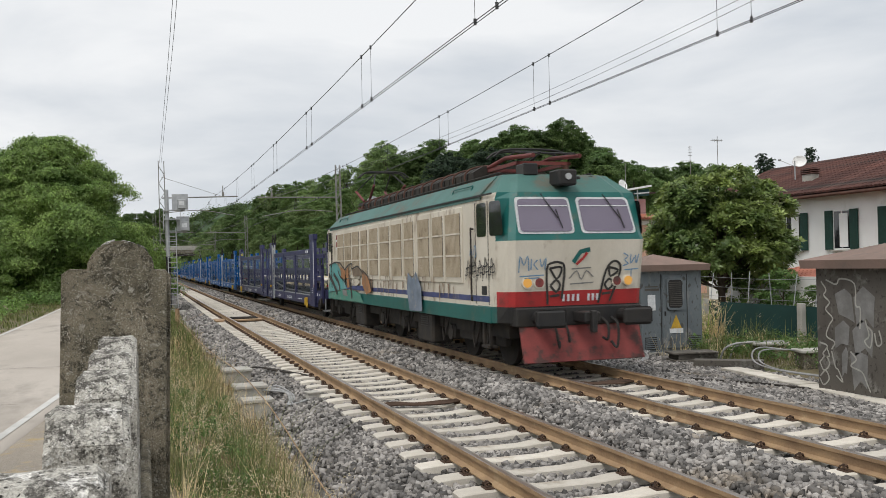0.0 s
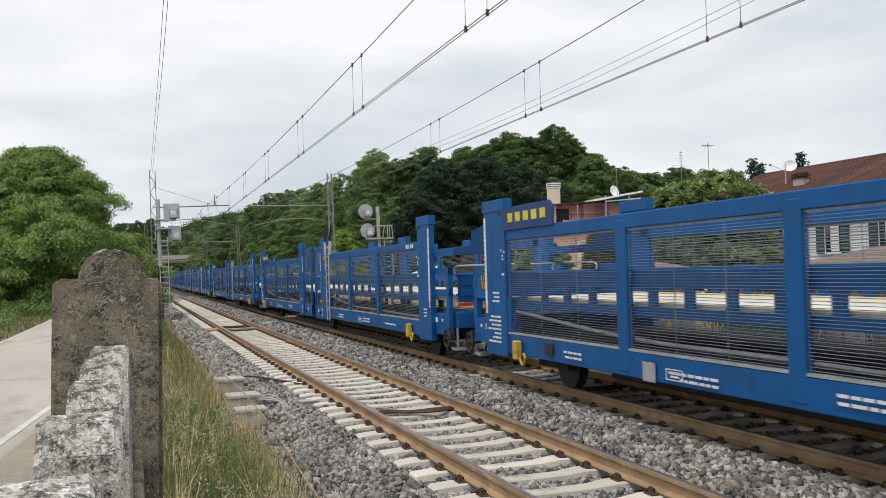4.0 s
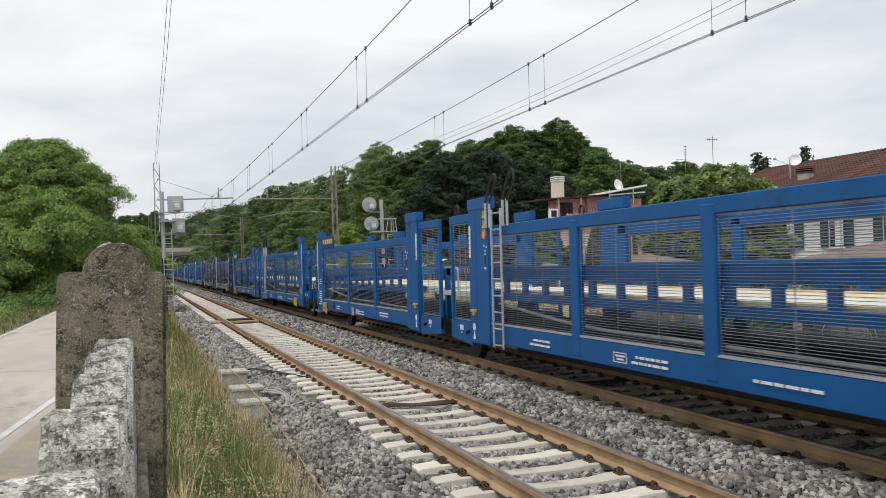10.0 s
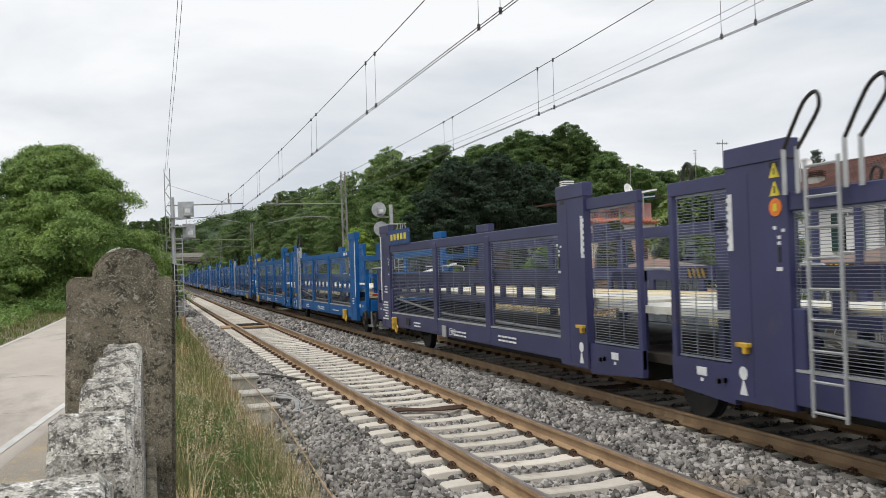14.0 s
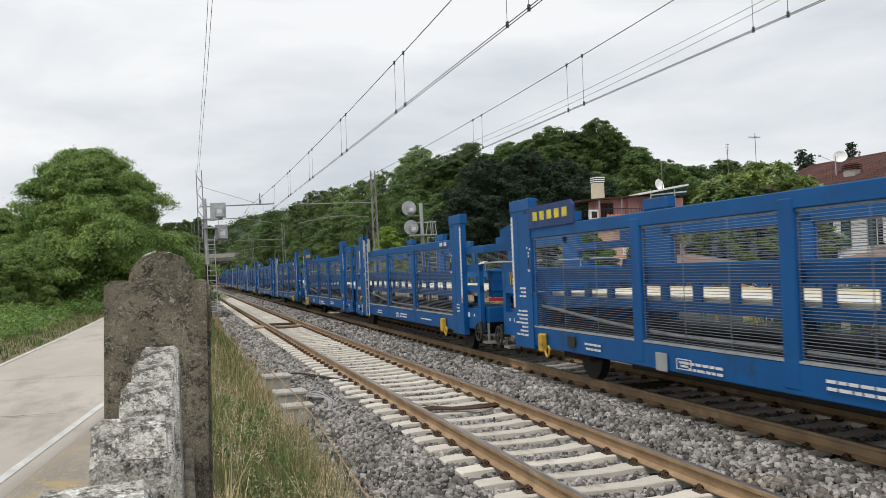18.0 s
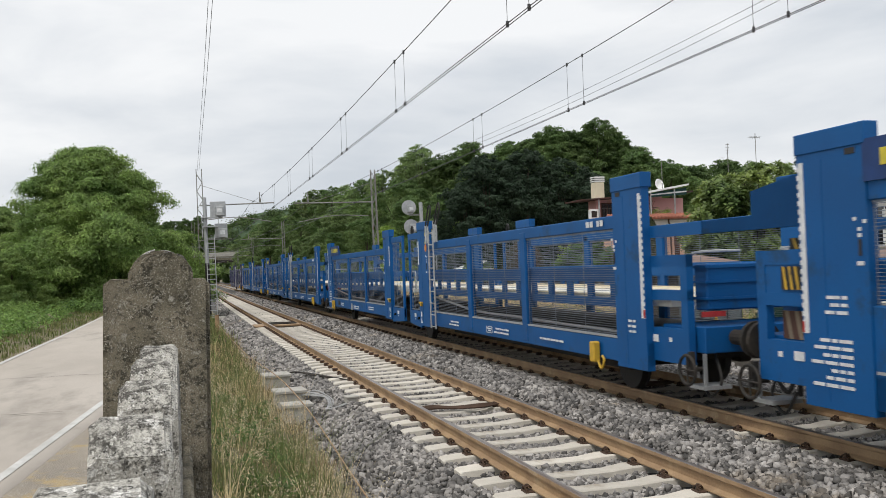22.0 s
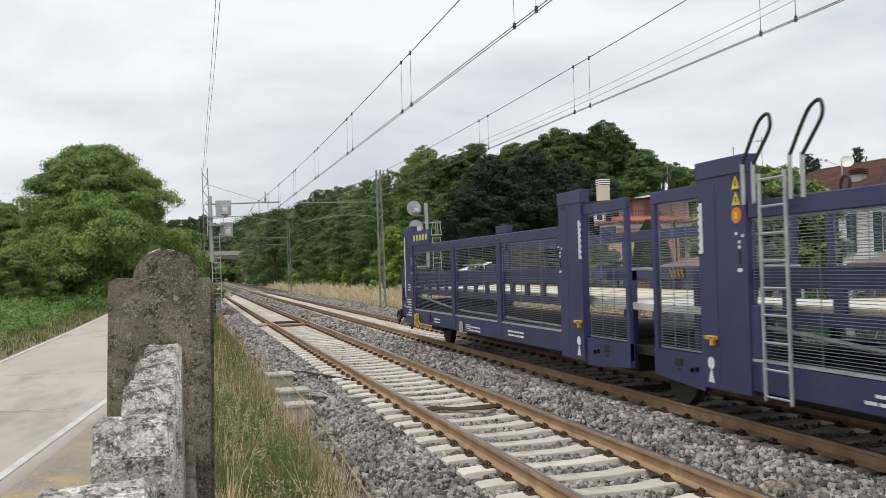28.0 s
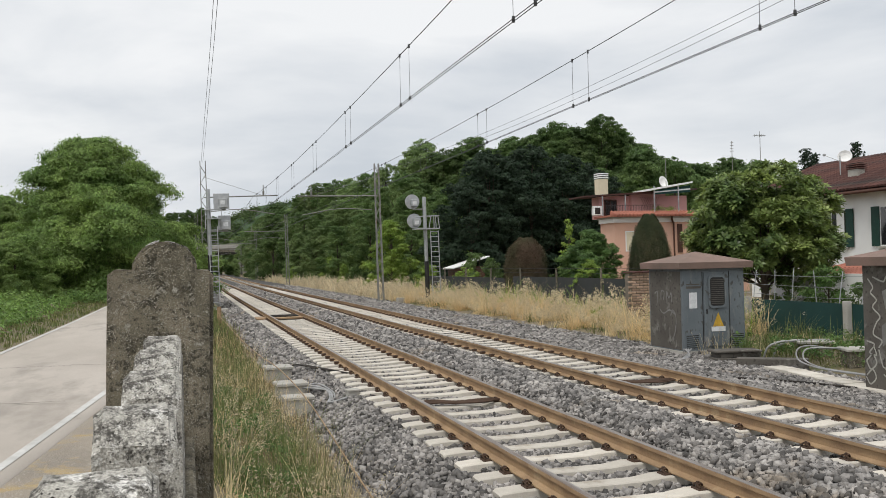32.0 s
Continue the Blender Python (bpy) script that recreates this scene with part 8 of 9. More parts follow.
def on_face(bm, points, width, lift=0.012):
    """A painted line on the sloping front; points are (x, z)."""
    rows = []
    pts = [Vector((x, 0, z)) for x, z in points]
    for i, p in enumerate(pts):
        d = pts[min(i + 1, len(pts) - 1)] - pts[max(i - 1, 0)]
        s = Vector((-d.z, 0, d.x)).normalized() * width / 2
        rows.append([bm.verts.new((q.x, face_y(q.z) - lift, q.z)) for q in (p - s, p + s)])
    for a, b in zip(rows, rows[1:]):
        bm.faces.new((a[0], a[1], b[1], b[0]))
    return bm


def smooth_way(points, n=5):
    return [(p.x, p.z) for p in arc([(x, 0, z) for x, z in points], n)]


def rounded(points, radius, n=4):
    """The corners of an outline in two coordinates, rounded."""
    out = []
    for i, p in enumerate(points):
        p, a, b = Vector(p), Vector(points[i - 1]), Vector(points[(i + 1) % len(points)])
        r = min(radius, (a - p).length * 0.45, (b - p).length * 0.45)
        s, e = p + (a - p).normalized() * r, p + (b - p).normalized() * r
        for k in range(n + 1):
            t = k / n
            q = s * (1 - t) ** 2 + p * 2 * t * (1 - t) + e * t * t
            out.append((q.x, q.y))
    return out


def front_panel(x0, x1, z0, z1, lift, skew=0.04, radius=0.09):
    """A thin sheet lying on the sloping front."""
    bm = bmesh.new()
    outline = rounded([(x0, z0), (x1, z0), (x1 - skew * (x1 > 0.5), z1), (x0 + skew * (x0 < -0.5), z1)], radius)
    lo, hi = face_y(z0), face_y(z1)
    bm.faces.new([bm.verts.new((x, lo + (hi - lo) * (z - z0) / (z1 - z0) - lift, z)) for x, z in outline])
    bmesh.ops.solidify(bm, geom=bm.faces[:], thickness=0.012)
    return bm


def side_shape(pts, x=-1.504):
    bm = bmesh.new()
    bm.faces.new([bm.verts.new((x, y, z)) for y, z in pts])
    bmesh.ops.triangulate(bm, faces=bm.faces[:])
    return bm


def build_loco():
    e = thing("electric_locomotive", "white and teal electric locomotive with red front and graffiti", "locomotive")
    n = LOCO_LENGTH
    body = [(-1.5, 1.20), (-1.5, 3.26), (-1.49, 3.30), (1.49, 3.30), (1.5, 3.26), (1.5, 1.20)]
    part("body", prism(bmesh.new(), body, "y", 1.55, n - 1.55), M["loco_white"], e)
    roof = [(-1.52, 3.27), (-1.50, 3.38), (-1.14, 3.74), (1.14, 3.74), (1.50, 3.38), (1.52, 3.27)]
    part("roof", prism(bmesh.new(), roof, "y", 1.3, n - 1.3), M["loco_roof"], e)
    part("roof_gutter", boxes((-1.535, -1.50, 0.7, n - 0.7, 3.33, 3.36), (1.50, 1.535, 0.7, n - 0.7, 3.33, 3.36)), M["black"], e)
    part("sill_band", boxes((-1.512, 1.512, 0.85, n - 0.85, 0.90, 1.21), bevel=0.01), M["loco_teal"], e, "teal band along the sill")
    for s in (-1, 1):
        part("blue_stripe", boxes((s * 1.503 - 0.002, s * 1.503 + 0.002, 0.9, n - 0.9, 1.30, 1.41)), M["loco_blue"], e)
    mats = [M["loco_white"], M["loco_teal"], M["red_paint"], M["loco_roof"], M["black"]]
    front = part("cab", cab_bm(1.56), mats, e)
    rear = part("cab", cab_bm(1.56), mats, e, at=pose(0, n, 0, 0, 0, 180))
    for cab in (front, rear):
        for x0, x1 in ((-1.22, -0.07), (0.07, 1.22)):
            part("window_frame", front_panel(x0, x1, 2.56, 3.26, 0.012), M["white_mark"], cab, "white windscreen frame")
            part("windscreen", front_panel(x0 + 0.045, x1 - 0.045, 2.60, 3.22, 0.026), M["windscreen"], cab, "violet-tinted windscreen")
            bm = bmesh.new()
            xm = (x0 + x1) / 2 + 0.15
            tube(bm, (xm - 0.15, face_y(3.3) - 0.05, 3.32), (xm + 0.12, face_y(2.85) - 0.05, 2.85), 0.010, 5)
            tube(bm, (xm + 0.10, face_y(3.0) - 0.05, 3.02), (xm + 0.17, face_y(2.65) - 0.05, 2.66), 0.012, 5)
            part("wiper", bm, M["black"], cab)
            part("sun_blind", front_panel(x0 + 0.06, x1 - 0.06, 3.08, 3.10, 0.041), M["white_mark"], cab)
        for s in (-1, 1):
            for y0, y1 in ((0.30, 0.86), (1.02, 1.54)):
                win = [(y0 + (0.10 if y0 < 0.5 else 0.0), 3.20), (y1, 3.20), (y1, 2.55), (y0 - (0.0 if y0 < 0.5 else 0.0), 2.55)]
                bm = bmesh.new()
                bm.faces.new([bm.verts.new((s * (1.508 if y0 > 0.7 else 1.45 + 0.058 * (y - y0) / (y1 - y0)), y, z)) for y, z in rounded(win, 0.09)])
                bmesh.ops.solidify(bm, geom=bm.faces[:], thickness=0.02)
                bmesh.ops.recalc_face_normals(bm, faces=bm.faces[:])
                part("side_window", bm, M["window_dark"], cab)
            for y in (0.93, 1.62):
                part("door_gap", boxes((s * 1.504 - 0.004, s * 1.504 + 0.004, y, y + 0.015, 1.25, 3.22)), M["under"], cab)
            bm = bmesh.new()
            tube(bm, (s * 1.56, 1.74, 1.30), (s * 1.56, 1.74, 2.75), 0.018, 6)
            tube(bm, (s * 1.56, 1.74, 2.72), (s * 1.48, 1.74, 2.72), 0.018, 6)
            part("grab_rail", bm, M["under"], cab)
            part("step_well", boxes((s * 1.506 - 0.005, s * 1.506 + 0.005, 1.05, 1.30, 1.43, 1.60)), M["black"], cab)
            part("step", boxes((s * 1.42 - 0.1, s * 1.42 + 0.1, 1.0, 1.35, 0.42, 0.47), (s * 1.45 - 0.03, s * 1.45 + 0.03, 1.0, 1.05, 0.42, 0.95), (s * 1.45 - 0.03, s * 1.45 + 0.03, 1.30, 1.35, 0.42, 0.95)), M["under"], cab)
            for x, mat, nm in ((s * 1.04, "headlight", "headlight"), (s * 0.80, "dusty_red", "tail_light")):
                bm = bmesh.new()
                tube(bm, (x, face_y(1.66) - 0.03, 1.66), (x, face_y(1.66) + 0.05, 1.66), 0.085, 16)
                lamp = part(nm, bm, M[mat] if cab is front else M["dusty_red"], cab)
                bm = bmesh.new()
                tube(bm, (x, face_y(1.66) - 0.02, 1.66), (x, face_y(1.66) + 0.04, 1.66), 0.11, 16)
                part("lamp_ring", bm, M["loco_white"], lamp)
            bm = bmesh.new()
            tube(bm, (s * 0.87, 0.30, 1.02), (s * 0.87, -0.12, 1.02), 0.13, 14)
            tube(bm, (s * 0.87, -0.12, 1.02), (s * 0.87, -0.42, 1.02), 0.09, 12)
            box(bm, s * 0.87 - 0.30, s * 0.87 + 0.30, -0.48, -0.40, 0.86, 1.19, 0.05)
            part("buffer", bm, M["black"], cab)
        part("buffer_beam", boxes((-1.28, 1.28, 0.12, 0.5, 0.86, 1.20), bevel=0.02), M["black"], cab)
        bm = bmesh.new()
        prism(bm, [(-0.06, 0.22), (0.16, 0.90), (0.22, 0.90), (0.02, 0.20)], "x", -1.22, 1.22)
        part("plough", bm, M["dusty_red"] if cab is front else M["under"], cab, "dusty snow plough plate")
        part("coupler", boxes((-0.16, 0.16, -0.35, 0.15, 0.93, 1.12), (-0.05, 0.05, -0.45, -0.3, 0.75, 1.15), bevel=0.02), M["black"], cab)
        for x, l in ((-0.62, 0.45), (0.62, 0.5), (-0.40, 0.35), (0.42, 0.35)):
            bm = bmesh.new()
            hose(bm, arc([(x, 0.1, 0.98), (x * 1.03, -0.12, 0.85), (x * 0.95, -0.16, 0.95 - l), (x * 0.85, -0.05, 0.80 - l * 0.5)], 5), 0.025, 6)
            part("brake_hose", bm, M["black"], cab)
        part("roof_lamp", boxes((-0.30, 0.08, 0.30, 0.75, 3.48, 3.78), bevel=0.03), M["black"], cab)
        bm = bmesh.new()
        tube(bm, (-0.11, 0.27, 3.64), (-0.11, 0.31, 3.64), 0.062, 14)
        part("roof_lamp_glass", bm, M["galvanised"], cab)
        part("vent_box", boxes((-0.75, -0.45, 0.9, 1.3, 3.72, 3.95), (0.3, 0.42, 0.82, 0.94, 3.5, 3.70), (0.62, 0.74, 0.9, 1.02, 3.5, 3.72), bevel=0.02), M["black"], cab)
    # marks and sprayed shapes on the front
    part("emblem", on_face(bmesh.new(), [(-0.12, 2.02), (0.02, 2.22), (0.22, 2.26)], 0.085), M["loco_teal"], front, "small green and red emblem")
    part("emblem", on_face(bmesh.new(), [(-0.06, 1.98), (0.08, 2.10), (0.16, 2.20)], 0.05, 0.015), M["red_paint"], front)
    for x in (-0.30, -0.20, -0.10, 0.0, 0.22, 0.31, 0.40):
        part("number_bar", on_face(bmesh.new(), [(x, 1.30), (x, 1.43)], 0.05), M["white_mark"], front)
    for name, mat, width, ways in (
            ("sprayed_line", "spray_black", 0.045, (((-0.62, 1.25), (-0.66, 1.9), (-0.55, 2.02), (-0.38, 2.02), (-0.30, 1.9), (-0.34, 1.35)), ((-0.60, 1.92), (-0.45, 1.72), (-0.36, 1.93), (-0.60, 1.92)), ((-0.58, 1.6), (-0.46, 1.7), (-0.38, 1.6), (-0.46, 1.48), (-0.58, 1.6)), ((-0.58, 1.4), (-0.38, 1.42)))),
            ("sprayed_line", "spray_black", 0.045, (((0.42, 1.25), (0.56, 1.85), (0.72, 2.03), (0.86, 1.96), (0.84, 1.75), (0.66, 1.28)), ((0.62, 1.92), (0.66, 1.75), (0.82, 1.86), (0.62, 1.92)), ((0.54, 1.6), (0.64, 1.7), (0.72, 1.6), (0.62, 1.5), (0.54, 1.6)), ((0.5, 1.42), (0.68, 1.44)))),
            ("sprayed_line", "spray_blue", 0.022, (((-1.22, 1.85), (-1.20, 2.15), (-1.12, 1.98), (-1.05, 2.16), (-1.02, 1.88)), ((-0.98, 1.9), (-0.97, 2.1)), ((-0.85, 2.08), (-0.92, 2.0), (-0.84, 1.9)), ((-0.8, 2.1), (-0.76, 1.95), (-0.68, 2.12), (-0.7, 1.9)), ((-1.2, 1.78), (-0.72, 1.80)), ((-1.1, 1.74), (-0.8, 1.75)))),
            ("sprayed_line", "spray_blue", 0.022, (((0.92, 2.18), (1.02, 2.12), (0.95, 2.05), (1.03, 1.98), (0.92, 1.94)), ((1.08, 2.16), (1.08, 1.98), (1.16, 2.1)), ((1.18, 2.14), (1.2, 1.98), (1.25, 2.16)), ((0.95, 1.86), (1.25, 1.88)), ((1.1, 1.86), (1.1, 1.7)))),
            ("sprayed_line", "spray_grey", 0.025, (((-0.2, 1.72), (-0.05, 1.86), (0.05, 1.7), (0.15, 1.86), (0.3, 1.74)), ((-0.18, 1.62), (0.3, 1.64)), ((-0.15, 1.9), (0.25, 1.92))))):
        for w in ways:
            part(name, on_face(bmesh.new(), smooth_way(w, 3), width, 0.018), M[mat], front, "sprayed scribble")
    # grille doors along the side
    openings = ((2.46, 3.35), (3.60, 4.29), (4.61, 5.46), (5.87, 6.63), (6.94, 7.86), (8.15, 9.10), (9.38, 10.34), (10.61, 11.36), (11.67, 12.63), (12.77, 13.73), (13.89, 14.83))
    for s in (-1, 1):
        for a, b in openings:
            x = s * 1.5
            door = part("grille_door", boxes((x - 0.028, x + 0.028, a - 0.10, b + 0.10, 1.64, 3.20), bevel=0.01), M["loco_white"], e)
            part("grille_back", boxes((x - 0.032, x + 0.032, a, b, 1.76, 3.08)), M["under"], door)
            bm = bmesh.new()
            y = a + 0.02
            while y < b - 0.01:
                box(bm, x - 0.046, x + 0.046, y, y + 0.045, 1.76, 3.08)
                y += 0.078
            tagged(part("grille_slats", bm, M["grille"], door), kind="stuff")
            for z in (2.19, 2.64):
                part("cross_bar", boxes((x - 0.052, x + 0.052, a, b, z, z + 0.035)), M["loco_white"], door)
    part("notice_plate", boxes((-1.506, -1.500, n - 2.58, n - 2.25, 2.60, 3.14)), M["white_mark"], e)
    part("notice_red", boxes((-1.510, -1.506, n - 2.54, n - 2.29, 2.68, 2.86), (-1.510, -1.506, n - 2.54, n - 2.29, 2.92, 3.08)), M["dusty_red"], e)
    bm = bmesh.new()
    rng = random.Random(7)
    for _ in range(46):
        y, z = rng.uniform(1.9, n - 2.2), rng.choice((1.62, 1.62, 1.56, 1.75))
        ln, w = rng.uniform(0.12, 0.45), rng.uniform(0.012, 0.05)
        bm.faces.new([bm.verts.new((-1.533, y + d, q)) for d, q in ((-w, z), (w, z), (w * 0.3, z - ln), (-w * 0.2, z - ln))])
    tagged(part("rust_streak", bm, M["rust_streak"], e, "brown rust and soot streaks"), kind="stuff")
    # large graffiti towards the tail and small ones elsewhere
    for k, (label, mat, pts) in enumerate((
            ("sprayed green band", "graffiti_green", [(16.22, 1.11), (13.96, 1.28), (12.26, 1.28), (11.50, 1.2), (11.10, 0.94), (13.97, 0.94), (16.40, 0.93)]),
            ("sprayed aqua shape", "graffiti_aqua", [(16.11, 2.07), (15.22, 2.16), (14.70, 2.09), (14.65, 1.75), (14.36, 1.69), (13.66, 1.57), (13.34, 1.41), (13.34, 1.32), (16.32, 1.15), (16.12, 1.6)]),
            ("sprayed blue band", "loco_blue", [(13.60, 1.40), (11.72, 1.44), (11.00, 1.44), (11.00, 1.30), (13.28, 1.31)]),
            ("sprayed orange shape", "graffiti_orange", [(14.29, 2.01), (13.75, 1.96), (13.58, 1.92), (13.59, 1.60), (14.24, 1.66)]),
            ("sprayed orange shape", "graffiti_orange", [(13.48, 1.92), (13.06, 2.0), (13.02, 1.66), (13.47, 1.66)]),
            ("sprayed orange shape", "graffiti_orange", [(13.33, 1.63), (12.87, 1.64), (12.96, 1.37), (13.27, 1.35)]),
            ("sprayed brown shape", "graffiti_brown", [(12.41, 1.92), (11.70, 2.0), (11.10, 1.9), (11.20, 1.72), (11.71, 1.74), (12.39, 1.70)]),
            ("sprayed cream shape", "loco_white", [(12.12, 1.62), (11.80, 1.65), (11.50, 1.55), (11.86, 1.44), (12.20, 1.43)]),
            ("sprayed grey shape", "spray_grey", [(14.03, 1.27), (13.41, 1.28), (13.20, 1.07), (13.90, 1.10)]),
            ("sprayed black shape", "spray_black", [(12.84, 1.52), (12.67, 1.55), (12.53, 1.1), (12.60, 1.0), (12.72, 1.05)]),
            ("sprayed orange shape", "graffiti_orange", [(11.10, 1.9), (10.40, 1.7), (10.00, 1.3), (10.70, 1.2), (11.20, 1.5)]),
            ("sprayed blue shape", "graffiti_blue", [(6.25, 1.85), (5.85, 1.70), (5.55, 1.88), (5.15, 1.5), (5.10, 0.95), (6.15, 0.93), (6.35, 1.4)]))):
        tagged(part("graffiti", side_shape(pts, -1.5565 - 0.0012 * k), M[mat], e), label)
    for wide, pts in ((0.05, ((16.11, 2.07), (15.22, 2.16), (14.37, 2.15), (13.78, 1.98), (13.51, 1.93), (13.12, 2.04), (12.51, 2.11), (12.49, 1.95), (11.70, 2.02), (11.00, 1.8))), (0.14, ((15.38, 1.79), (14.90, 1.62), (14.57, 1.49), (14.38, 1.24))),
                      (0.17, ((16.13, 1.73), (15.80, 1.60), (15.44, 1.46), (14.83, 1.14))), (0.05, ((16.11, 2.07), (16.16, 1.6), (16.32, 1.2))), (0.06, ((14.65, 1.9), (14.30, 1.7), (13.70, 1.56), (13.34, 1.41))), (0.05, ((13.00, 2.0), (12.95, 1.6), (12.80, 1.3))), (0.04, ((11.10, 1.9), (10.40, 1.7), (10.00, 1.3)))):
        part("graffiti", stroke(bmesh.new(), arc([(-1.574, y, z) for y, z in pts], 4), wide), M["spray_black"], e, "dark sprayed outline")
    bm = bmesh.new()
    for y0, s0 in ((1.05, 0.30), (0.72, 0.28), (1.72, 0.32), (2.0, 0.25), (1.35, 0.25)):
        z0 = 1.75
        for dy, dz in ((0.0, 0.0), (0.10, 0.1), (0.2, -0.05)):
            bm = bmesh.new()
            stroke(bm, arc([(-1.514, y0 + dy, z0 + dz), (-1.514, y0 + dy - 0.05, z0 + dz + s0), (-1.514, y0 + dy - 0.12, z0 + dz + s0 * 0.5), (-1.514, y0 + dy + 0.03, z0 + dz + s0 * 0.4)], 4), 0.026)
            part("graffiti", bm, M["spray_black"], e, "black sprayed scribble")
    for y0 in (1.72, 1.95):
        bm = bmesh.new()
        stroke(bm, arc([(-1.514, y0, 2.2), (-1.514, y0 - 0.08, 2.4), (-1.514, y0 - 0.15, 2.22), (-1.514, y0 - 0.05, 2.15)], 4), 0.024)
        part("graffiti", bm, M["spray_blue"], e, "pale blue sprayed scribble")
    for pts in (((6.05, 1.2), (5.65, 1.6), (5.45, 1.2), (5.85, 1.0)), ((5.75, 1.5), (5.25, 1.4), (5.35, 1.05))):
        part("graffiti", stroke(bmesh.new(), arc([(-1.561, y, z) for y, z in pts], 4), 0.05), M["spray_blue"], e, "pale blue sprayed scribble")
    # bogies and boxes beneath
    part("chassis", boxes((-1.25, 1.25, 0.6, n - 0.6, 0.62, 0.92)), M["under"], e)
    for c in (2.75, n / 2, n - 2.75):
        bogie = part("bogie", boxes((-1.18, -1.02, c - 1.75, c + 1.75, 0.42, 0.74), (1.02, 1.18, c - 1.75, c + 1.75, 0.42, 0.74), (-1.0, 1.0, c - 0.3, c + 0.3, 0.45, 0.7), bevel=0.03), M["under"], e)
        for d in (-1.07, 1.07):
            bm = bmesh.new()
            for s in (-1, 1):
                tube(bm, (s * 0.70, c + d, 0.55), (s * 0.82, c + d, 0.55), 0.55, 28)
            part("wheelset", bm, M["under"], bogie)
            for s in (-1, 1):
                bm = bmesh.new()
                tube(bm, (s * 1.02, c + d, 0.55), (s * 1.32, c + d, 0.55), 0.17, 14)
                box(bm, s * 1.2 - 0.1, s * 1.2 + 0.1, c + d - 0.22, c + d + 0.22, 0.42, 0.72, 0.03)
                part("axle_box", bm, M["under"], bogie)
                bm = bmesh.new()
                tube(bm, (s * 1.2, c + d + 0.42, 0.45), (s * 1.2, c + d + 0.42, 0.82), 0.10, 10)
                part("spring", bm, M["under"], bogie)
    for y0, y1 in ((4.75, 5.95), (n - 5.95, n - 4.75)):
        for s in (-1, 1):
            x = s * 1.18
            b2 = part("equipment_box", boxes((x - 0.25, x + 0.25, y0, y1, 0.22, 0.92), bevel=0.05), M["under"], e)
            for k in range(5):
                part("box_louvre", boxes((x + s * 0.25 - 0.01, x + s * 0.25 + 0.01, y0 + 0.3, y1 - 0.3, 0.60 + 0.05 * k, 0.625 + 0.05 * k)), M["black"], b2)
    for y in (1.9, 3.9, 6.7, 9.0, 11.6, 13.6):
        bm = bmesh.new()
        hose(bm, arc([(-1.3, y, 0.9), (-1.36, y + 0.1, 0.55), (-1.34, y + 0.3, 0.35), (-1.3, y + 0.5, 0.6), (-1.25, y + 0.5, 0.9)], 4), 0.022, 6)
        part("air_hose", bm, M["under"], e)
    # roof gear
    part("roof_walk", boxes((-0.72, 0.72, 3.3, n - 3.6, 3.74, 3.82)), M["wood_dark"], e)
    for k in range(25):
        y = 3.4 + k * 0.41
        hood = part("resistor_cover", prism(bmesh.new(), [(-0.86, 3.80), (-0.86, 4.02), (-0.62, 4.16), (0.62, 4.16), (0.86, 4.02), (0.86, 3.80)], "y", y, y + 0.33), M["under"], e, "dark ribbed resistor hood")
        if k % 2 == 0:
            bm = bmesh.new()
            hose(bm, arc([(-0.90, y + 0.36, 3.78), (-0.93, y + 0.36, 3.95), (-0.84, y + 0.36, 4.10), (-0.55, y + 0.36, 4.19), (0.0, y + 0.36, 4.21)], 4), 0.022, 6)
            part("roof_strap", bm, M["wood_dark"], hood)
    for s in (-1, 1):
        bm = bmesh.new()
        tube(bm, (s * 1.0, 1.5, 3.82), (s * 1.0, n - 1.5, 3.82), 0.02, 6)
        part("roof_pipe", bm, M["under"], e)
        bm = bmesh.new()
        hose(bm, [(s * 1.35, 2.2, 3.52), (s * 1.32, 2.2, 3.62), (s * 1.32, 3.4, 3.62), (s * 1.35, 3.4, 3.52)], 0.016, 5)
        part("roof_handrail", bm, M["loco_teal"], e)
        bm = bmesh.new()
        hose(bm, [(s * 1.35, n - 3.4, 3.52), (s * 1.32, n - 3.4, 3.62), (s * 1.32, n - 2.2, 3.62), (s * 1.35, n - 2.2, 3.52)], 0.016, 5)
        part("roof_handrail", bm, M["loco_teal"], e)
    # raised collector at the tail: (y, z) of feet, elbows and head
    panto = part("pantograph", boxes((-0.55, 0.55, 14.05, 14.15, 4.12, 4.2), (-0.55, 0.55, 15.75, 15.85, 4.12, 4.2), (-0.55, -0.47, 14.05, 15.85, 4.12, 4.2), (0.47, 0.55, 14.05, 15.85, 4.12, 4.2)), M["black"], e, "raised red and black pantograph")
    for x in (-0.5, 0.5):
        for y in (15.35, 15.80):
            bm = bmesh.new()
            for q in range(3):
                tube(bm, (x, y, 3.74 + q * 0.13), (x, y, 3.82 + q * 0.13), 0.09, 10, 0.06)
            part("insulator", bm, M["wood_dark"], panto)
    for x in (-0.42, 0.42):
        for foot, knee in ((15.35, 16.25), (14.55, 13.65)):
            bm = bmesh.new()
            tube(bm, (x * 1.1, foot, 4.25), (x * 1.25, knee, 4.66), 0.045, 8)
            part("lower_arm", bm, M["panto_red"], panto)
            bm = bmesh.new()
            tube(bm, (x * 1.25, knee, 4.66), (x * 0.7, 14.50 + (0.12 if knee > 14.85 else -0.12), 5.10), 0.022, 6)
            part("upper_arm", bm, M["black"], panto)
    for y in (14.32, 14.67):
        bm = bmesh.new()
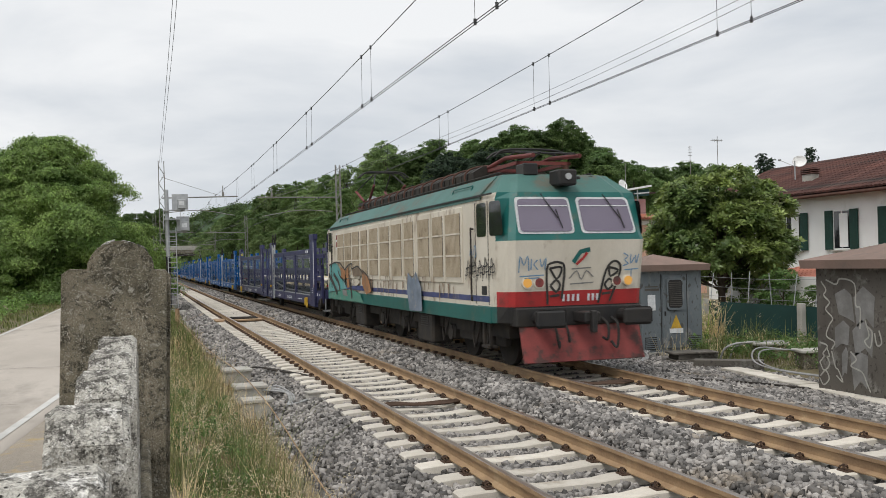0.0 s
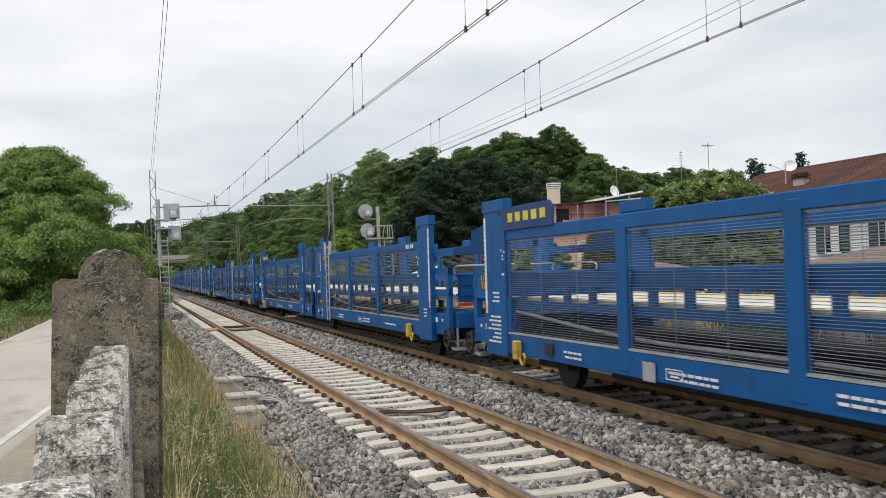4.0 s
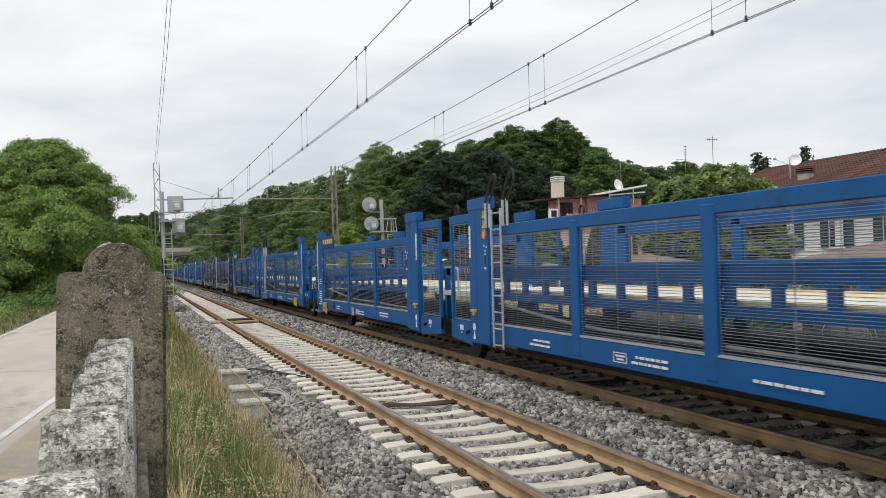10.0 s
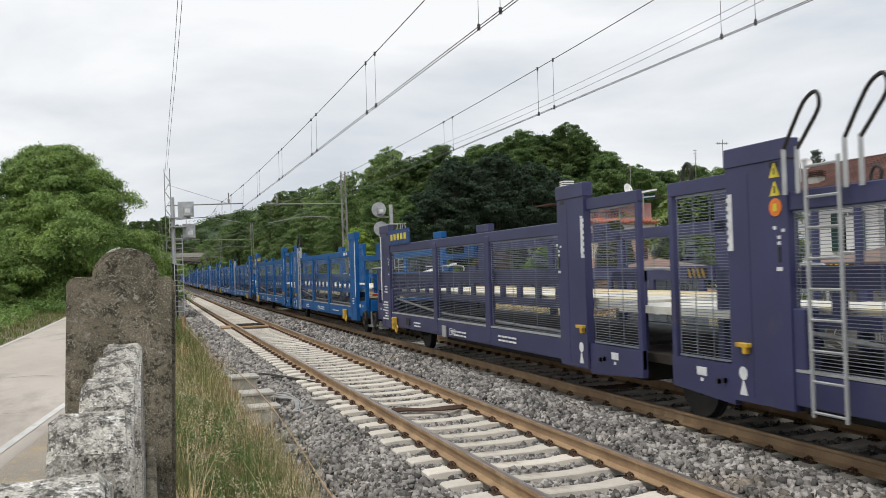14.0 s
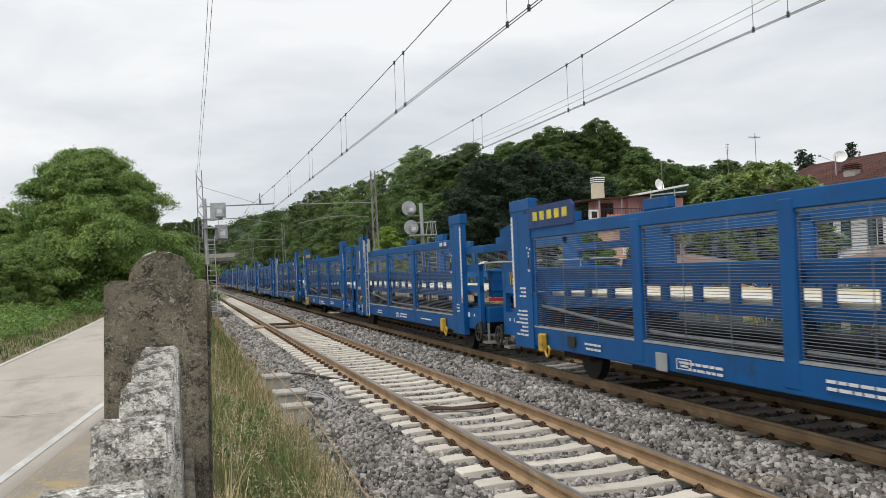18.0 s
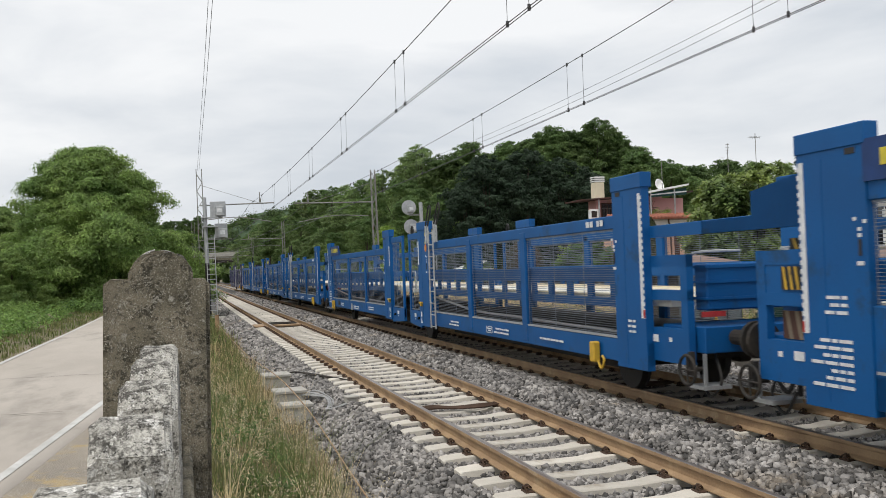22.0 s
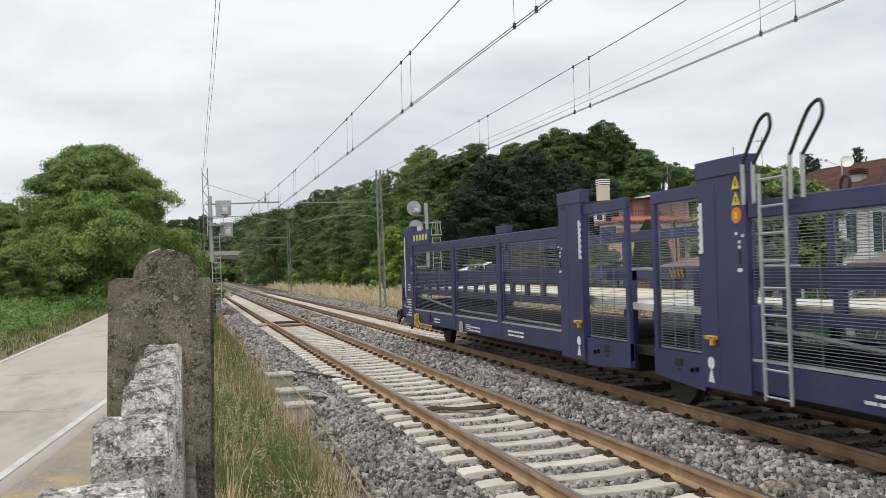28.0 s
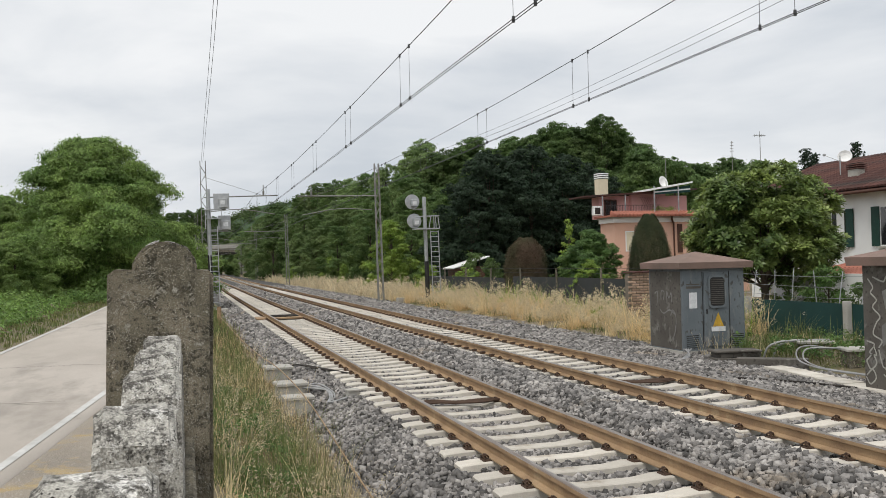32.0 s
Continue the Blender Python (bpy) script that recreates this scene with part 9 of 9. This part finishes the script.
        hose(bm, arc([(-0.85, y, 4.98), (-0.62, y, 5.14), (-0.3, y, 5.17), (0.3, y, 5.17), (0.62, y, 5.14), (0.85, y, 4.98)], 4), 0.025, 6)
        part("collector_strip", bm, M["black"], panto)
    # folded collector at the front
    fold = part("pantograph", boxes((-0.6, 0.6, 1.6, 1.7, 4.0, 4.07), (-0.6, 0.6, 3.1, 3.2, 4.0, 4.07), (-0.6, -0.52, 1.6, 3.2, 4.0, 4.07), (0.52, 0.6, 1.6, 3.2, 4.0, 4.07)), M["panto_red"], e, "folded red pantograph")
    for x in (-0.5, 0.5):
        bm = bmesh.new()
        tube(bm, (x, 1.0, 4.12), (x, 2.4, 4.22), 0.045, 8)
        tube(bm, (x, 2.4, 4.22), (x, 3.9, 4.08), 0.045, 8)
        part("lower_arm", bm, M["panto_red"], fold)
        bm = bmesh.new()
        tube(bm, (x * 0.8, 1.0, 4.16), (x * 0.6, 2.35, 4.34), 0.02, 6)
        tube(bm, (x * 0.8, 3.9, 4.12), (x * 0.6, 2.45, 4.34), 0.02, 6)
        part("upper_arm", bm, M["black"], fold)
        for y in (1.65, 3.15):
            bm = bmesh.new()
            tube(bm, (x, y, 3.74), (x, y, 4.0), 0.07, 10)
            part("insulator", bm, M["wood_dark"], fold)
    for y in (2.2, 2.6):
        bm = bmesh.new()
        hose(bm, arc([(-0.85, y, 4.22), (-0.62, y, 4.36), (0.0, y, 4.39), (0.62, y, 4.36), (0.85, y, 4.22)], 4), 0.025, 6)
        part("collector_strip", bm, M["black"], fold)
    return e


def motions():
    rows = ((0.0, -0.20), (0.5, 10.05), (1.0, 20.32), (2.0, 40.15), (3.0, 59.87), (4.0, 79.18), (5.0, 98.33), (6.0, 117.09), (7.0, 135.46), (8.0, 153.80), (9.0, 172.06), (10.0, 190.13), (11.0, 208.20), (12.0, 226.21), (13.0, 244.20), (14.0, 262.26), (15.0, 280.22), (16.0, 298.27), (17.0, 316.34), (18.0, 334.39), (19.0, 352.40), (20.0, 370.56), (21.0, 388.80), (22.0, 407.00), (23.0, 425.20), (24.0, 443.46), (25.0, 461.78), (26.0, 480.14), (27.0, 498.54), (28.0, 516.95), (29.0, 535.36), (30.0, 553.78), (31.0, 572.19), (32.0, 590.60))
    for ob, start in TRAIN:
        walk(ob, [(t, pose(TRACK_FAR + bend(start - d), start - d, 0, 0, 0, -math.degrees(math.atan(BEND * (start - d + 12))))) for t, d in rows])


TRAIN = [(build_loco(), 14.85)]
blue = build_wagon("bright blue two-part car carrier wagon with wire-screen sides, empty", M["blue_steel"])
navy = build_wagon("dark navy two-part car carrier wagon with wire-screen sides, empty", M["navy_steel"])
first_wagon = 14.85 + LOCO_LENGTH + LOCO_GAP
for n in range(16):
    model = navy if n in (0, 7, 15) else blue
    ob = model if n in (0, 1) else copy_thing(model, pose(0, 0, 0))
    TRAIN.append((ob, first_wagon + WAGON_STEP * n))
    if n:
        colour = "navy_steel" if model is navy else "blue_steel"
        for side in (-1.36, 1.36):
            key = ("gate", colour)
            if key not in SHARED:
                bm = prism(bmesh.new(), [(-1.30, 2.36), (-1.30, 2.52), (-2.36, 2.52), (-2.36, 2.80), (-3.22, 2.92), (-3.22, 2.36)], "x", -0.045, 0.045)
                SHARED[key] = bpy.data.meshes.new("gate_panel")
                bm.to_mesh(SHARED[key])
                bm.free()
                SHARED[key].materials.append(M[colour])
            piece("gate_panel", SHARED[key], ob, "folded side panel reaching to the wagon ahead", at=pose(side, 0, 0))
bm = bmesh.new()
for pts in (((16.80, 1.72), (16.86, 1.82), (16.72, 1.70), (16.86, 1.70)), ((16.75, 1.62), (16.62, 1.68), (16.60, 1.55), (16.75, 1.48), (16.80, 1.40), (16.66, 1.36), (16.70, 1.28)),
            ((16.70, 1.40), (16.45, 1.45), (16.30, 1.42), (16.50, 1.33), (16.30, 1.36)), ((16.68, 1.32), (16.40, 1.28), (16.28, 1.18)), ((16.80, 1.2), (16.70, 1.1), (16.76, 0.95), (16.66, 0.86), (16.72, 0.76), (16.84, 0.66))):
    stroke(bm, arc([(-1.5235, y, z) for y, z in pts], 5), 0.022)
part("graffiti", bm, M["white_mark"], TRAIN[4][0], "white sprayed tag")

# ---- the two tracks with their sleepers ----
build_track(TRACK_NEAR, 8.41, "railway_track", "rusty rails on pale concrete sleepers, the track beside the lane")
build_track(TRACK_FAR, 8.26, "railway_track", "rusty rails on pale concrete sleepers, the track that the train runs on")

motions()
